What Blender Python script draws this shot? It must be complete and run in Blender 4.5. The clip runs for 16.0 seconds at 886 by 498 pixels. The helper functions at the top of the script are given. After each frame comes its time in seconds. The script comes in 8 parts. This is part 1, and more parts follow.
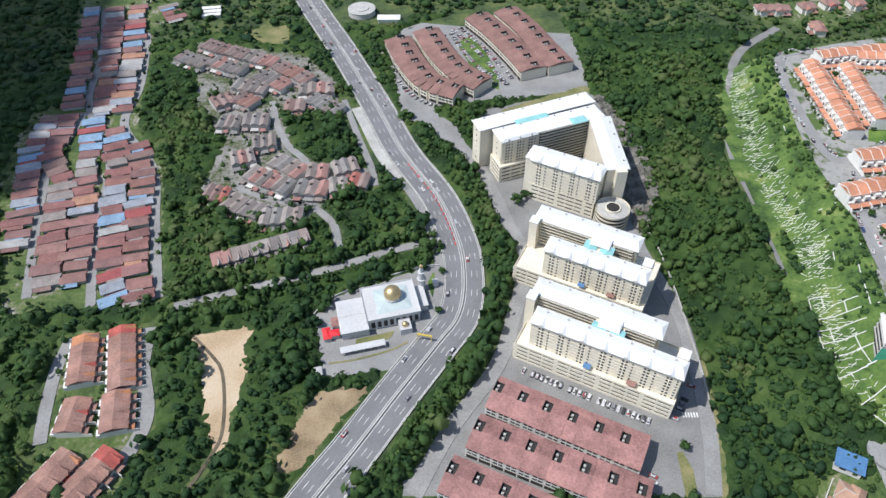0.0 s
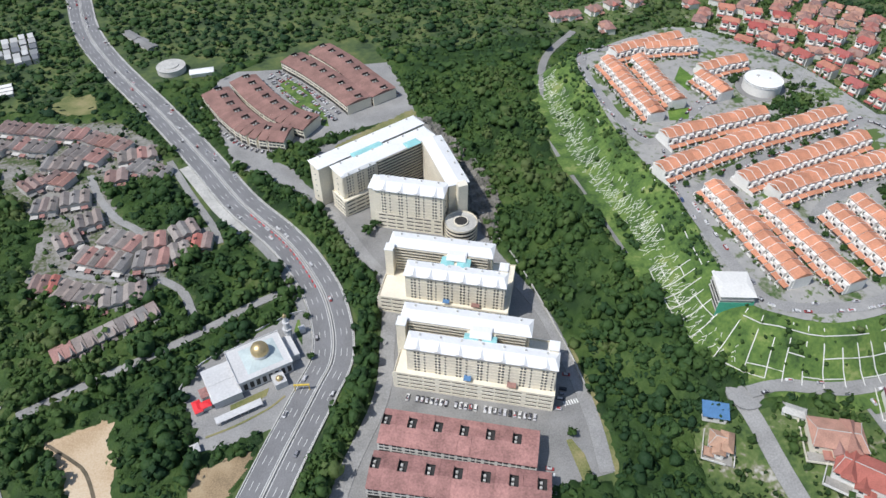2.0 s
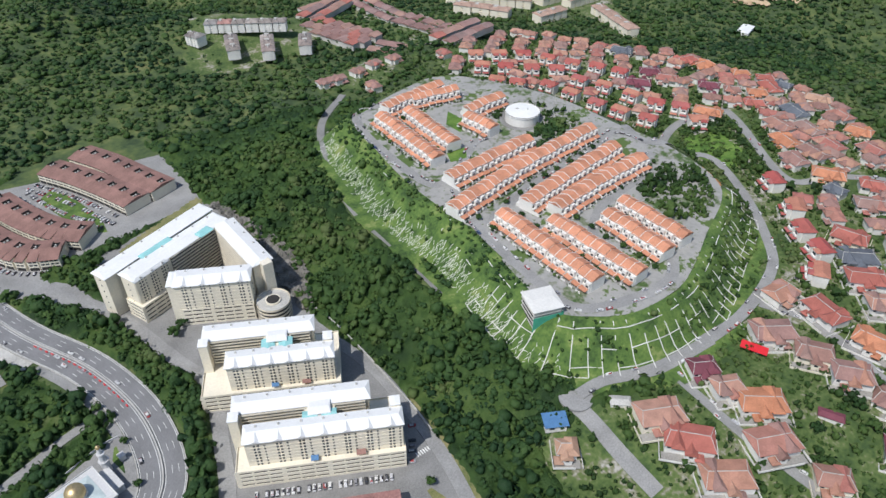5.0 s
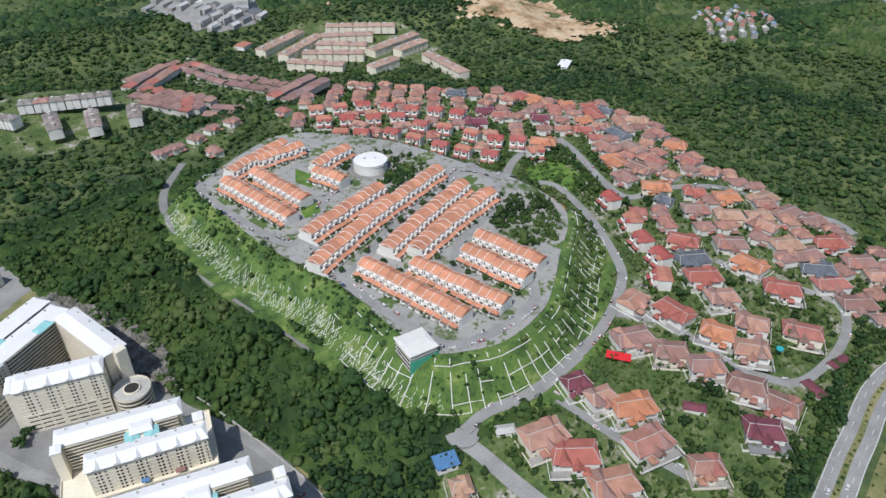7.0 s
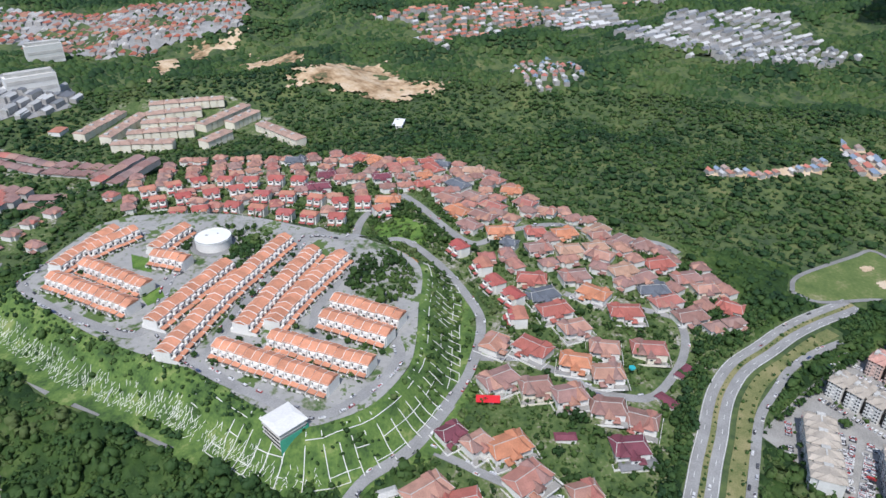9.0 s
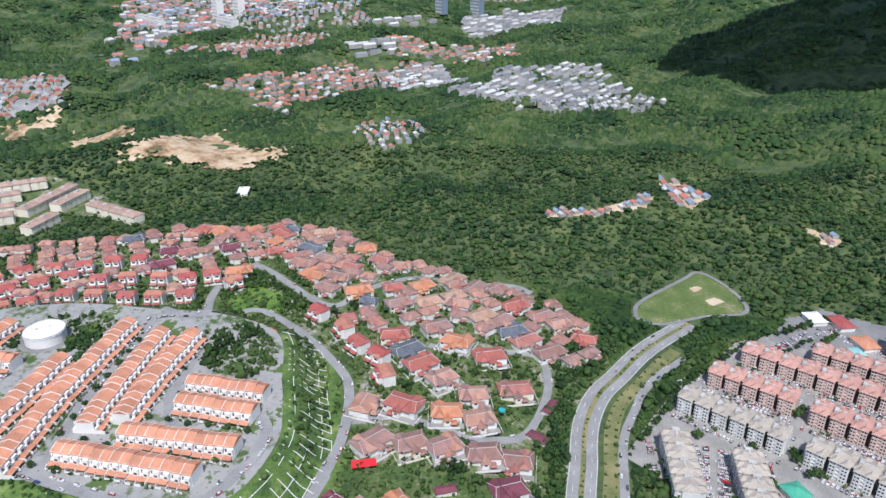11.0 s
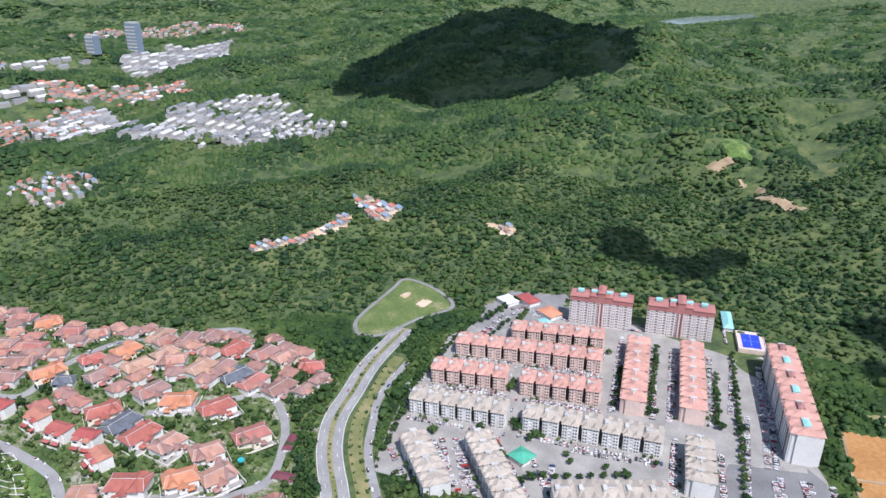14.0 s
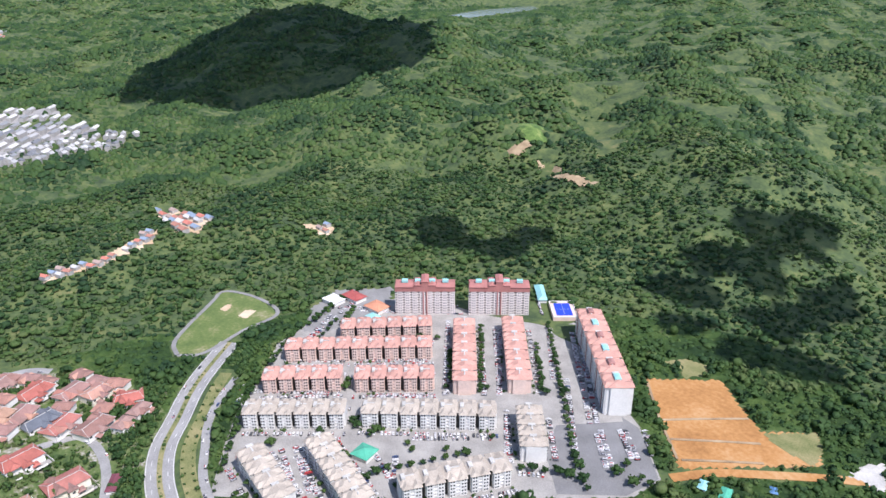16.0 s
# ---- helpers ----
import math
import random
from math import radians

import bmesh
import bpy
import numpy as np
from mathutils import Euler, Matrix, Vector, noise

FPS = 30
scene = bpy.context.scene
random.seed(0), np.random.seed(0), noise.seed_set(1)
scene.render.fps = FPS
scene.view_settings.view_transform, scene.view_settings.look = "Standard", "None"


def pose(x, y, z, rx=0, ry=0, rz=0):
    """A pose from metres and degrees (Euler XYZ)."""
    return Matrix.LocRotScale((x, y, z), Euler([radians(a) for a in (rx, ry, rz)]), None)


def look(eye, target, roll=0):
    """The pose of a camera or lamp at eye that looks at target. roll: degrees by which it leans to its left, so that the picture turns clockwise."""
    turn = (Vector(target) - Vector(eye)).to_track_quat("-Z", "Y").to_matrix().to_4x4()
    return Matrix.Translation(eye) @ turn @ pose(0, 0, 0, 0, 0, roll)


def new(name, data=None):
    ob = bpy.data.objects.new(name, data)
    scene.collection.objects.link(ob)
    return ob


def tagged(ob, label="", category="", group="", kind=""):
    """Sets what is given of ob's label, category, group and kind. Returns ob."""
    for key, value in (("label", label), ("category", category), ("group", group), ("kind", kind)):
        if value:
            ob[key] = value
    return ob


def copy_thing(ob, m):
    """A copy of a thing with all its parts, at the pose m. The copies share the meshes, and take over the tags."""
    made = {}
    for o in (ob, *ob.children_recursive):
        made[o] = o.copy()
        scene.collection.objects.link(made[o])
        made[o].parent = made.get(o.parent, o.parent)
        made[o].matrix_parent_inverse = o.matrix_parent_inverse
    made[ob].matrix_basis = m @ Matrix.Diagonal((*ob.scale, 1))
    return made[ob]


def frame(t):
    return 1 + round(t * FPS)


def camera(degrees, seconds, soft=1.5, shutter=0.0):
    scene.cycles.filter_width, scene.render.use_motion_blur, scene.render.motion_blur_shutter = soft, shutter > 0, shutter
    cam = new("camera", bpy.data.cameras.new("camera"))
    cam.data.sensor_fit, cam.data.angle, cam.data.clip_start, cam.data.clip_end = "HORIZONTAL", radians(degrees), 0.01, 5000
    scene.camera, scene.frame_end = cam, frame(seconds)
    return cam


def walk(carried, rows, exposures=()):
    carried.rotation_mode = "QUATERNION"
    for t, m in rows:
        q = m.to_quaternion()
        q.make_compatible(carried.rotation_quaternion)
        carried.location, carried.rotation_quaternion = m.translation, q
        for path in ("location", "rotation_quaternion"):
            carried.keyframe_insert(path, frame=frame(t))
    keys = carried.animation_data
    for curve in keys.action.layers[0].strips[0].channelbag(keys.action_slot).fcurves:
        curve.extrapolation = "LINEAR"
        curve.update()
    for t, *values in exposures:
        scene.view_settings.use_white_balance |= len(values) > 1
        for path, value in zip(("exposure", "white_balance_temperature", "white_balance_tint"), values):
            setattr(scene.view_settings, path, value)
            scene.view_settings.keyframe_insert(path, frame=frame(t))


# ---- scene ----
cam = camera(64.49, 16.0)

PATH = [
    (0.0, pose(0, 0, 330, 44.25, 0.25, -0.02)),
    (0.5, pose(0, 0, 330, 44.86, 0.22, -4.02)),
    (1.0, pose(0, 0, 330, 45.48, 0.15, -7.96)),
    (1.5, pose(0, 0, 330, 46.11, 0.19, -12.13)),
    (2.0, pose(0, 0, 330, 46.71, 0.15, -16.12)),
    (2.5, pose(0, 0, 330, 47.34, 0.10, -19.64)),
    (3.0, pose(0, 0, 330, 47.97, 0.07, -23.04)),
    (3.5, pose(0, 0, 330, 48.78, -0.00, -26.41)),
    (4.0, pose(0, 0, 330, 49.74, -0.05, -29.60)),
    (6.5, pose(0, 0, 330, 54.62, -0.19, -46.02)),
    (7.0, pose(0, 0, 330, 55.66, -0.21, -49.62)),
    (7.5, pose(0, 0, 330, 56.89, -0.19, -53.31)),
    (8.0, pose(0, 0, 330, 58.11, -0.27, -56.79)),
    (8.5, pose(0, 0, 330, 59.33, -0.31, -60.11)),
    (9.0, pose(0, 0, 330, 60.54, -0.27, -63.44)),
    (11.5, pose(0, 0, 330, 66.41, -0.24, -80.14)),
    (12.0, pose(0, 0, 330, 67.21, -0.24, -84.23)),
    (12.5, pose(0, 0, 330, 67.42, -0.18, -88.57)),
    (13.0, pose(0, 0, 330, 67.51, -0.13, -92.98)),
    (13.5, pose(0, 0, 330, 67.59, -0.08, -97.43)),
    (14.0, pose(0, 0, 330, 67.64, -0.01, -102.06)),
    (14.5, pose(0, 0, 330, 67.65, 0.04, -106.54)),
    (15.0, pose(0, 0, 330, 67.69, 0.08, -110.76)),
    (15.5, pose(0, 0, 330, 67.68, 0.15, -114.37)),
    (16.0, pose(0, 0, 330, 67.36, 0.15, -117.88)),
]
walk(cam, PATH, [(0.0, -0.05, 6250, 10), (2.0, -0.16, 6300, 10), (3.5, -0.2, 6300, 10), (7.0, -0.32, 6250, 10), (9.0, -0.12, 6050, 12), (12.5, 0.08, 6000, 14), (16.0, 0.4, 6150, 18)])

# ---- light ----
world = bpy.data.worlds.new("world")
scene.world = world
world.use_nodes = True
wn = world.node_tree
sky = wn.nodes.new("ShaderNodeTexSky")
sky.sky_type = "NISHITA"
sky.sun_disc = False
sky.sun_elevation, sky.sun_rotation = radians(57), radians(255.7)
wn.links.new(sky.outputs[0], wn.nodes["Background"].inputs[0])
wn.nodes["Background"].inputs[1].default_value = 0.13
sun_data = bpy.data.lights.new("sun", "SUN")
sun_data.energy, sun_data.angle, sun_data.color = 4.3, radians(0.5), (1.0, 0.965, 0.91)
sun = new("sun", sun_data)
sun.matrix_world = look((-528, -134, 838), (0, 0, 0))


# ---- materials ----
def shader(name):
    m = bpy.data.materials.new(name)
    m.use_nodes = True
    return m, m.node_tree.nodes, m.node_tree.links, m.node_tree.nodes["Principled BSDF"]


def ramp(nodes, stops, smooth_steps=True):
    r = nodes.new("ShaderNodeValToRGB")
    r.color_ramp.interpolation = "LINEAR" if smooth_steps else "CONSTANT"
    while len(r.color_ramp.elements) < len(stops):
        r.color_ramp.elements.new(0.5)
    for e, (p, c) in zip(r.color_ramp.elements, stops):
        e.position, e.color = p, (*c, 1)
    return r


def surface(name, colour, rough=0.8, grain=3.0, stain=0.15, vary=0.25, dark=0.7, metal=0.0, bump=0.0, pick=None, shift=0.0):
    """A worn surface. grain, stain: noise per metre; vary: strength; pick: colours chosen per object; shift: brightness per object."""
    m, n, l, p = shader(name)
    geo = n.new("ShaderNodeNewGeometry")
    fine, broad = n.new("ShaderNodeTexNoise"), n.new("ShaderNodeTexNoise")
    for tex, scale in ((fine, grain), (broad, stain)):
        l.new(geo.outputs["Position"], tex.inputs["Vector"])
        tex.inputs["Scale"].default_value, tex.inputs["Detail"].default_value = scale, 4
    info = n.new("ShaderNodeObjectInfo")
    if pick:
        base = ramp(n, [(k / len(pick), c) for k, c in enumerate(pick)], False)
        l.new(info.outputs["Random"], base.inputs[0])
        base_out = base.outputs[0]
    else:
        rgb = n.new("ShaderNodeRGB")
        rgb.outputs[0].default_value = (*colour, 1)
        base_out = rgb.outputs[0]
    add = n.new("ShaderNodeMath")
    add.operation = "ADD"
    l.new(fine.outputs[0], add.inputs[0])
    l.new(broad.outputs[0], add.inputs[1])
    span = n.new("ShaderNodeMapRange")
    span.inputs["From Min"].default_value, span.inputs["From Max"].default_value = 0.7, 1.3
    span.inputs["To Min"].default_value, span.inputs["To Max"].default_value = 1 - vary, 1 + vary * 0.6
    l.new(add.outputs[0], span.inputs["Value"])
    mul = n.new("ShaderNodeVectorMath")
    mul.operation = "SCALE"
    l.new(base_out, mul.inputs[0])
    if shift:
        rs = n.new("ShaderNodeMapRange")
        rs.inputs["To Min"].default_value, rs.inputs["To Max"].default_value = 1 - shift, 1 + shift
        l.new(info.outputs["Random"], rs.inputs["Value"])
        both = n.new("ShaderNodeMath")
        both.operation = "MULTIPLY"
        l.new(rs.outputs[0], both.inputs[0])
        l.new(span.outputs[0], both.inputs[1])
        l.new(both.outputs[0], mul.inputs["Scale"])
    else:
        l.new(span.outputs[0], mul.inputs["Scale"])
    l.new(mul.outputs[0], p.inputs["Base Color"])
    p.inputs["Roughness"].default_value, p.inputs["Metallic"].default_value = rough, metal
    if bump:
        b = n.new("ShaderNodeBump")
        b.inputs["Strength"].default_value, b.inputs["Distance"].default_value = bump, 0.3
        l.new(fine.outputs[0], b.inputs["Height"])
        l.new(b.outputs[0], p.inputs["Normal"])
    return m


def leafy(name, stops, broad=0.008, rough=0.55, by_object=False):
    """Foliage: each tree has its own green, with slow drifts from stand to stand and a fine leaf grain."""
    m, n, l, p = shader(name)
    geo = n.new("ShaderNodeNewGeometry")
    slow, fine = n.new("ShaderNodeTexNoise"), n.new("ShaderNodeTexNoise")
    for tex, scale, detail in ((slow, broad, 5), (fine, 0.6, 4)):
        l.new(geo.outputs["Position"], tex.inputs["Vector"])
        tex.inputs["Scale"].default_value, tex.inputs["Detail"].default_value = scale, detail
    if by_object:
        own = n.new("ShaderNodeObjectInfo").outputs["Random"]
    else:
        kind = n.new("ShaderNodeAttribute")
        kind.attribute_name = "tree"
        own = kind.outputs["Fac"]

    def blend(source, weight, base):
        k = n.new("ShaderNodeMath")
        k.operation = "MULTIPLY_ADD"
        l.new(source, k.inputs[0])
        k.inputs[1].default_value = weight
        if isinstance(base, float):
            k.inputs[2].default_value = base
        else:
            l.new(base, k.inputs[2])
        return k.outputs[0]

    mix = blend(own, 0.5, -1.2)
    mix = blend(geo.outputs["Random Per Island"], 0.16, mix)
    mix = blend(slow.outputs[0], 2.4, mix)
    mix = blend(fine.outputs[0], 0.35, mix)
    r = ramp(n, stops)
    l.new(mix, r.inputs[0])
    l.new(r.outputs[0], p.inputs["Base Color"])
    tufts, relief = n.new("ShaderNodeTexNoise"), n.new("ShaderNodeBump")
    l.new(geo.outputs["Position"], tufts.inputs["Vector"])
    tufts.inputs["Scale"].default_value, tufts.inputs["Detail"].default_value = 1.0, 4
    relief.inputs["Strength"].default_value, relief.inputs["Distance"].default_value = 0.75, 0.9
    l.new(tufts.outputs[0], relief.inputs["Height"])
    l.new(relief.outputs[0], p.inputs["Normal"])
    p.inputs["Roughness"].default_value = rough
    p.inputs["Specular IOR Level"].default_value = 0.2
    through_leaf, both = n.new("ShaderNodeBsdfTranslucent"), n.new("ShaderNodeMixShader")
    l.new(r.outputs[0], through_leaf.inputs["Color"])
    l.new(relief.outputs[0], through_leaf.inputs["Normal"])
    both.inputs[0].default_value = 0.4
    l.new(p.outputs[0], both.inputs[1])
    l.new(through_leaf.outputs[0], both.inputs[2])
    l.new(both.outputs[0], n["Material Output"].inputs["Surface"])
    return m


def patchy(name, stops, scale, rough=0.95, fine_scale=1.2, bump=0.4):
    """Ground: colours mixed by noise at two scales."""
    m, n, l, p = shader(name)
    geo = n.new("ShaderNodeNewGeometry")
    big, fine = n.new("ShaderNodeTexNoise"), n.new("ShaderNodeTexNoise")
    for tex, s in ((big, scale), (fine, fine_scale)):
        l.new(geo.outputs["Position"], tex.inputs["Vector"])
        tex.inputs["Scale"].default_value, tex.inputs["Detail"].default_value = s, 6
    mix = n.new("ShaderNodeMath")
    mix.operation = "MULTIPLY_ADD"
    l.new(fine.outputs[0], mix.inputs[0])
    mix.inputs[1].default_value = 0.5
    off = n.new("ShaderNodeMath")
    off.operation = "SUBTRACT"
    l.new(big.outputs[0], off.inputs[0])
    off.inputs[1].default_value = 0.25
    l.new(off.outputs[0], mix.inputs[2])
    r = ramp(n, stops)
    l.new(mix.outputs[0], r.inputs[0])
    l.new(r.outputs[0], p.inputs["Base Color"])
    p.inputs["Roughness"].default_value = rough
    b = n.new("ShaderNodeBump")
    b.inputs["Strength"].default_value, b.inputs["Distance"].default_value = bump, 0.4
    l.new(fine.outputs[0], b.inputs["Height"])
    l.new(b.outputs[0], p.inputs["Normal"])
    return m


M_GROUND = patchy("undergrowth", [(0.3, (0.03, 0.055, 0.022)), (0.48, (0.065, 0.1, 0.034)), (0.62, (0.1, 0.135, 0.042)), (0.8, (0.17, 0.17, 0.07))], 0.04, fine_scale=0.2, bump=1.0)
M_GRASS = patchy("grass", [(0.28, (0.030, 0.064, 0.017)), (0.45, (0.072, 0.134, 0.029)), (0.6, (0.120, 0.192, 0.043)), (0.75, (0.240, 0.276, 0.096))], 0.07, fine_scale=0.5, bump=1.0)
M_MEADOW = patchy("bright_meadow", [(0.3, (0.05, 0.11, 0.018)), (0.5, (0.1, 0.19, 0.03)), (0.68, (0.16, 0.25, 0.05))], 0.07, fine_scale=0.5, bump=0.8)
M_PARK = patchy("worn_park_grass", [(0.3, (0.075, 0.12, 0.03)), (0.5, (0.12, 0.165, 0.045)), (0.62, (0.18, 0.2, 0.075)), (0.75, (0.33, 0.3, 0.19))], 0.04, fine_scale=0.3)
M_LAWN = patchy("dry_lawn", [(0.3, (0.10, 0.13, 0.04)), (0.5, (0.2, 0.2, 0.08)), (0.7, (0.3, 0.26, 0.13))], 0.05)
M_YARD = patchy("garden_ground", [(0.3, (0.04, 0.075, 0.022)), (0.45, (0.075, 0.12, 0.032)), (0.56, (0.115, 0.155, 0.05)), (0.63, (0.2, 0.2, 0.13)), (0.74, (0.4, 0.385, 0.35))], 0.05, fine_scale=0.4)
M_HILLTOP = patchy("hilltop_paving", [(0.33, (0.06, 0.11, 0.028)), (0.4, (0.2, 0.215, 0.15)), (0.44, (0.3, 0.298, 0.285)), (0.58, (0.36, 0.352, 0.335)), (0.63, (0.09, 0.14, 0.038))], 0.035, fine_scale=0.25)
M_SOIL = patchy("brown_bare_soil", [(0.3, (0.2, 0.15, 0.09)), (0.5, (0.34, 0.25, 0.15)), (0.7, (0.42, 0.33, 0.21))], 0.06)
M_SAND = patchy("pale_bare_soil", [(0.3, (0.42, 0.3, 0.18)), (0.5, (0.56, 0.43, 0.29)), (0.7, (0.64, 0.54, 0.4))], 0.03)
M_QUARRY = patchy("stripped_hill_soil", [(0.3, (0.1, 0.1, 0.045)), (0.38, (0.3, 0.19, 0.1)), (0.5, (0.5, 0.36, 0.22)), (0.66, (0.63, 0.5, 0.35)), (0.74, (0.4, 0.24, 0.12))], 0.025, fine_scale=0.12)
M_CLAY = patchy("orange_bare_soil", [(0.3, (0.29, 0.135, 0.042)), (0.5, (0.42, 0.21, 0.07)), (0.7, (0.5, 0.3, 0.14))], 0.02, fine_scale=0.3)
M_ROCK = patchy("cut_rock", [(0.3, (0.07, 0.07, 0.06)), (0.5, (0.17, 0.16, 0.14)), (0.7, (0.28, 0.26, 0.23))], 0.12, bump=1.0)
M_ASPHALT = surface("asphalt", (0.21, 0.21, 0.215), 0.9, 1.5, 0.05, 0.25)
M_COURT = patchy("worn_yard_paving", [(0.3, (0.05, 0.085, 0.028)), (0.4, (0.1, 0.115, 0.055)), (0.48, (0.2, 0.195, 0.17)), (0.6, (0.27, 0.26, 0.24)), (0.74, (0.31, 0.3, 0.28))], 0.05, fine_scale=0.4)
M_PAVED = surface("pale_paving", (0.25, 0.247, 0.24), 0.9, 1.2, 0.06, 0.3)
M_PALE = surface("sunbleached_paving", (0.33, 0.318, 0.295), 0.9, 1.2, 0.06, 0.35)
M_LANE = surface("lane_surface", (0.3, 0.297, 0.29), 0.9, 1.2, 0.06, 0.3)
M_MOSQUE = surface("pale_grey_plaster", (0.58, 0.58, 0.58), 0.85, 0.8, 0.08, 0.15)
M_TARMAC = surface("dark_asphalt", (0.2, 0.2, 0.2), 0.9, 1.2, 0.06, 0.3)
M_CONCRETE = surface("concrete", (0.5, 0.49, 0.46), 0.85, 1.0, 0.1, 0.3)
M_MARK = surface("road_paint", (0.75, 0.75, 0.72), 0.6, 2.0, 0.3, 0.25)
M_YELLOW = surface("yellow_paint", (0.7, 0.5, 0.08), 0.6, 2.0, 0.3, 0.25)
M_WATER = surface("lake_water", (0.16, 0.2, 0.22), 0.12, 0.05, 0.01, 0.1)
M_DRAIN = patchy("muddy_drain", [(0.3, (0.09, 0.075, 0.05)), (0.6, (0.16, 0.13, 0.09))], 0.2)
M_PALETEAL = surface("pale_teal_roof", (0.5, 0.58, 0.58), 0.6, 0.6, 0.1, 0.12)
M_POOL = surface("pool_water", (0.05, 0.42, 0.45), 0.15, 0.5, 0.1, 0.1)
M_LEAF = leafy("broadleaf_canopy", [(0.0, (0.030, 0.071, 0.032)), (0.3, (0.049, 0.104, 0.038)), (0.55, (0.071, 0.137, 0.043)), (0.8, (0.101, 0.171, 0.050)), (1.0, (0.151, 0.204, 0.075))])
M_SCRUB = leafy("scrub_leaves", [(0.0, (0.034, 0.071, 0.026)), (0.5, (0.074, 0.138, 0.038)), (0.8, (0.122, 0.194, 0.055)), (1.0, (0.168, 0.219, 0.085))], 0.02)
M_LEAF_B = leafy("roadside_canopy", [(0.0, (0.029, 0.067, 0.024)), (0.5, (0.052, 0.110, 0.032)), (1.0, (0.092, 0.158, 0.045))], 0.03, by_object=True)
M_BARK = surface("bark", (0.16, 0.12, 0.085), 0.95, 4, 0.5, 0.3)
M_CREAM = surface("cream_plaster", (0.8, 0.74, 0.61), 0.85, 0.8, 0.06, 0.12)
M_WHITE = surface("white_plaster", (0.78, 0.76, 0.72), 0.85, 0.8, 0.08, 0.12)
M_PALEWALL = surface("pale_grey_render", (0.7, 0.69, 0.66), 0.85, 0.8, 0.08, 0.12)
M_GREYWALL = surface("grey_plaster", (0.55, 0.53, 0.5), 0.85, 0.8, 0.08, 0.2, shift=0.12)
M_SHEET = surface("white_metal_roof", (0.82, 0.82, 0.81), 0.5, 0.6, 0.07, 0.07)
M_TEAL = surface("teal_roof", (0.3, 0.6, 0.6), 0.6, 0.6, 0.1, 0.15)
M_ORANGE = surface("orange_tiles", (0.58, 0.26, 0.155), 0.8, 1.6, 0.12, 0.3, shift=0.12, bump=0.3)
M_MAROON = surface("weathered_maroon_roof", (0.36, 0.185, 0.165), 0.8, 0.9, 0.14, 0.4, shift=0.12, bump=0.2)
M_MAROON_FAR = surface("brown_maroon_roof", (0.27, 0.15, 0.125), 0.8, 1.4, 0.12, 0.35, shift=0.1, bump=0.2)
H_TONES = {"r": ((0.4, 0.13, 0.1), "red"), "o": ((0.52, 0.22, 0.12), "orange"), "m": ((0.19, 0.055, 0.075), "dark maroon"), "s": ((0.13, 0.145, 0.17), "slate grey"), "t": ((0.43, 0.265, 0.185), "sandy tan")}
M_HOMES = {k: (surface(f"{word.replace(' ', '_')}_tile_roof", tone, 0.8, 1.8, 0.15, 0.3, bump=0.3, shift=0.12), word) for k, (tone, word) in H_TONES.items()}
M_HOME = surface("clay_tile_roof", (0.4, 0.2, 0.14), 0.8, 1.8, 0.15, 0.3, bump=0.3, shift=0.1,
                 pick=[(0.342, 0.189, 0.153), (0.389, 0.206, 0.159), (0.295, 0.165, 0.136), (0.448, 0.248, 0.177), (0.342, 0.195, 0.165), (0.389, 0.153, 0.124), (0.319, 0.201, 0.171), (0.425, 0.218, 0.153), (0.389, 0.183, 0.142), (0.307, 0.177, 0.153), (0.425, 0.236, 0.177), (0.271, 0.165, 0.142)])
M_RED = surface("red_tile_roof", (0.5, 0.08, 0.06), 0.8, 1.8, 0.15, 0.25, bump=0.3, shift=0.1,
                pick=[(0.42, 0.12, 0.1), (0.38, 0.09, 0.08), (0.44, 0.19, 0.13), (0.36, 0.11, 0.1)])
M_VILLAGE = surface("village_roof", (0.3, 0.12, 0.1), 0.75, 1.2, 0.15, 0.35, shift=0.15,
                    pick=[(0.26, 0.12, 0.11), (0.3, 0.14, 0.12), (0.25, 0.16, 0.14), (0.36, 0.09, 0.09), (0.24, 0.13, 0.12), (0.3, 0.26, 0.24), (0.3, 0.15, 0.13), (0.25, 0.11, 0.1), (0.3, 0.32, 0.36), (0.28, 0.15, 0.13), (0.27, 0.12, 0.11), (0.36, 0.35, 0.34), (0.22, 0.12, 0.11), (0.38, 0.2, 0.13), (0.2, 0.3, 0.42), (0.26, 0.13, 0.12)])
M_SLATE = surface("grey_brown_roof", (0.25, 0.2, 0.18), 0.85, 1.4, 0.12, 0.35, shift=0.15,
                  pick=[(0.3, 0.265, 0.24), (0.26, 0.23, 0.215), (0.3, 0.25, 0.225), (0.34, 0.3, 0.275), (0.3, 0.24, 0.22), (0.25, 0.235, 0.225), (0.34, 0.19, 0.165)])
M_PINKROOF = surface("salmon_tiles", (0.52, 0.29, 0.235), 0.8, 1.6, 0.12, 0.28, shift=0.08, bump=0.2)
M_PINK = surface("pink_render", (0.68, 0.52, 0.45), 0.85, 0.8, 0.1, 0.15)
M_BEIGEROOF = surface("beige_tiles", (0.42, 0.37, 0.31), 0.8, 1.6, 0.12, 0.3, shift=0.08, bump=0.2)
M_WESTROOF = surface("faded_pink_tiles", (0.36, 0.2, 0.155), 0.85, 1.2, 0.14, 0.4, shift=0.14, bump=0.3,
                     pick=[(0.36, 0.2, 0.16), (0.34, 0.19, 0.15), (0.4, 0.22, 0.17), (0.36, 0.21, 0.17), (0.42, 0.1, 0.08), (0.33, 0.19, 0.15), (0.45, 0.2, 0.1), (0.35, 0.2, 0.16)])
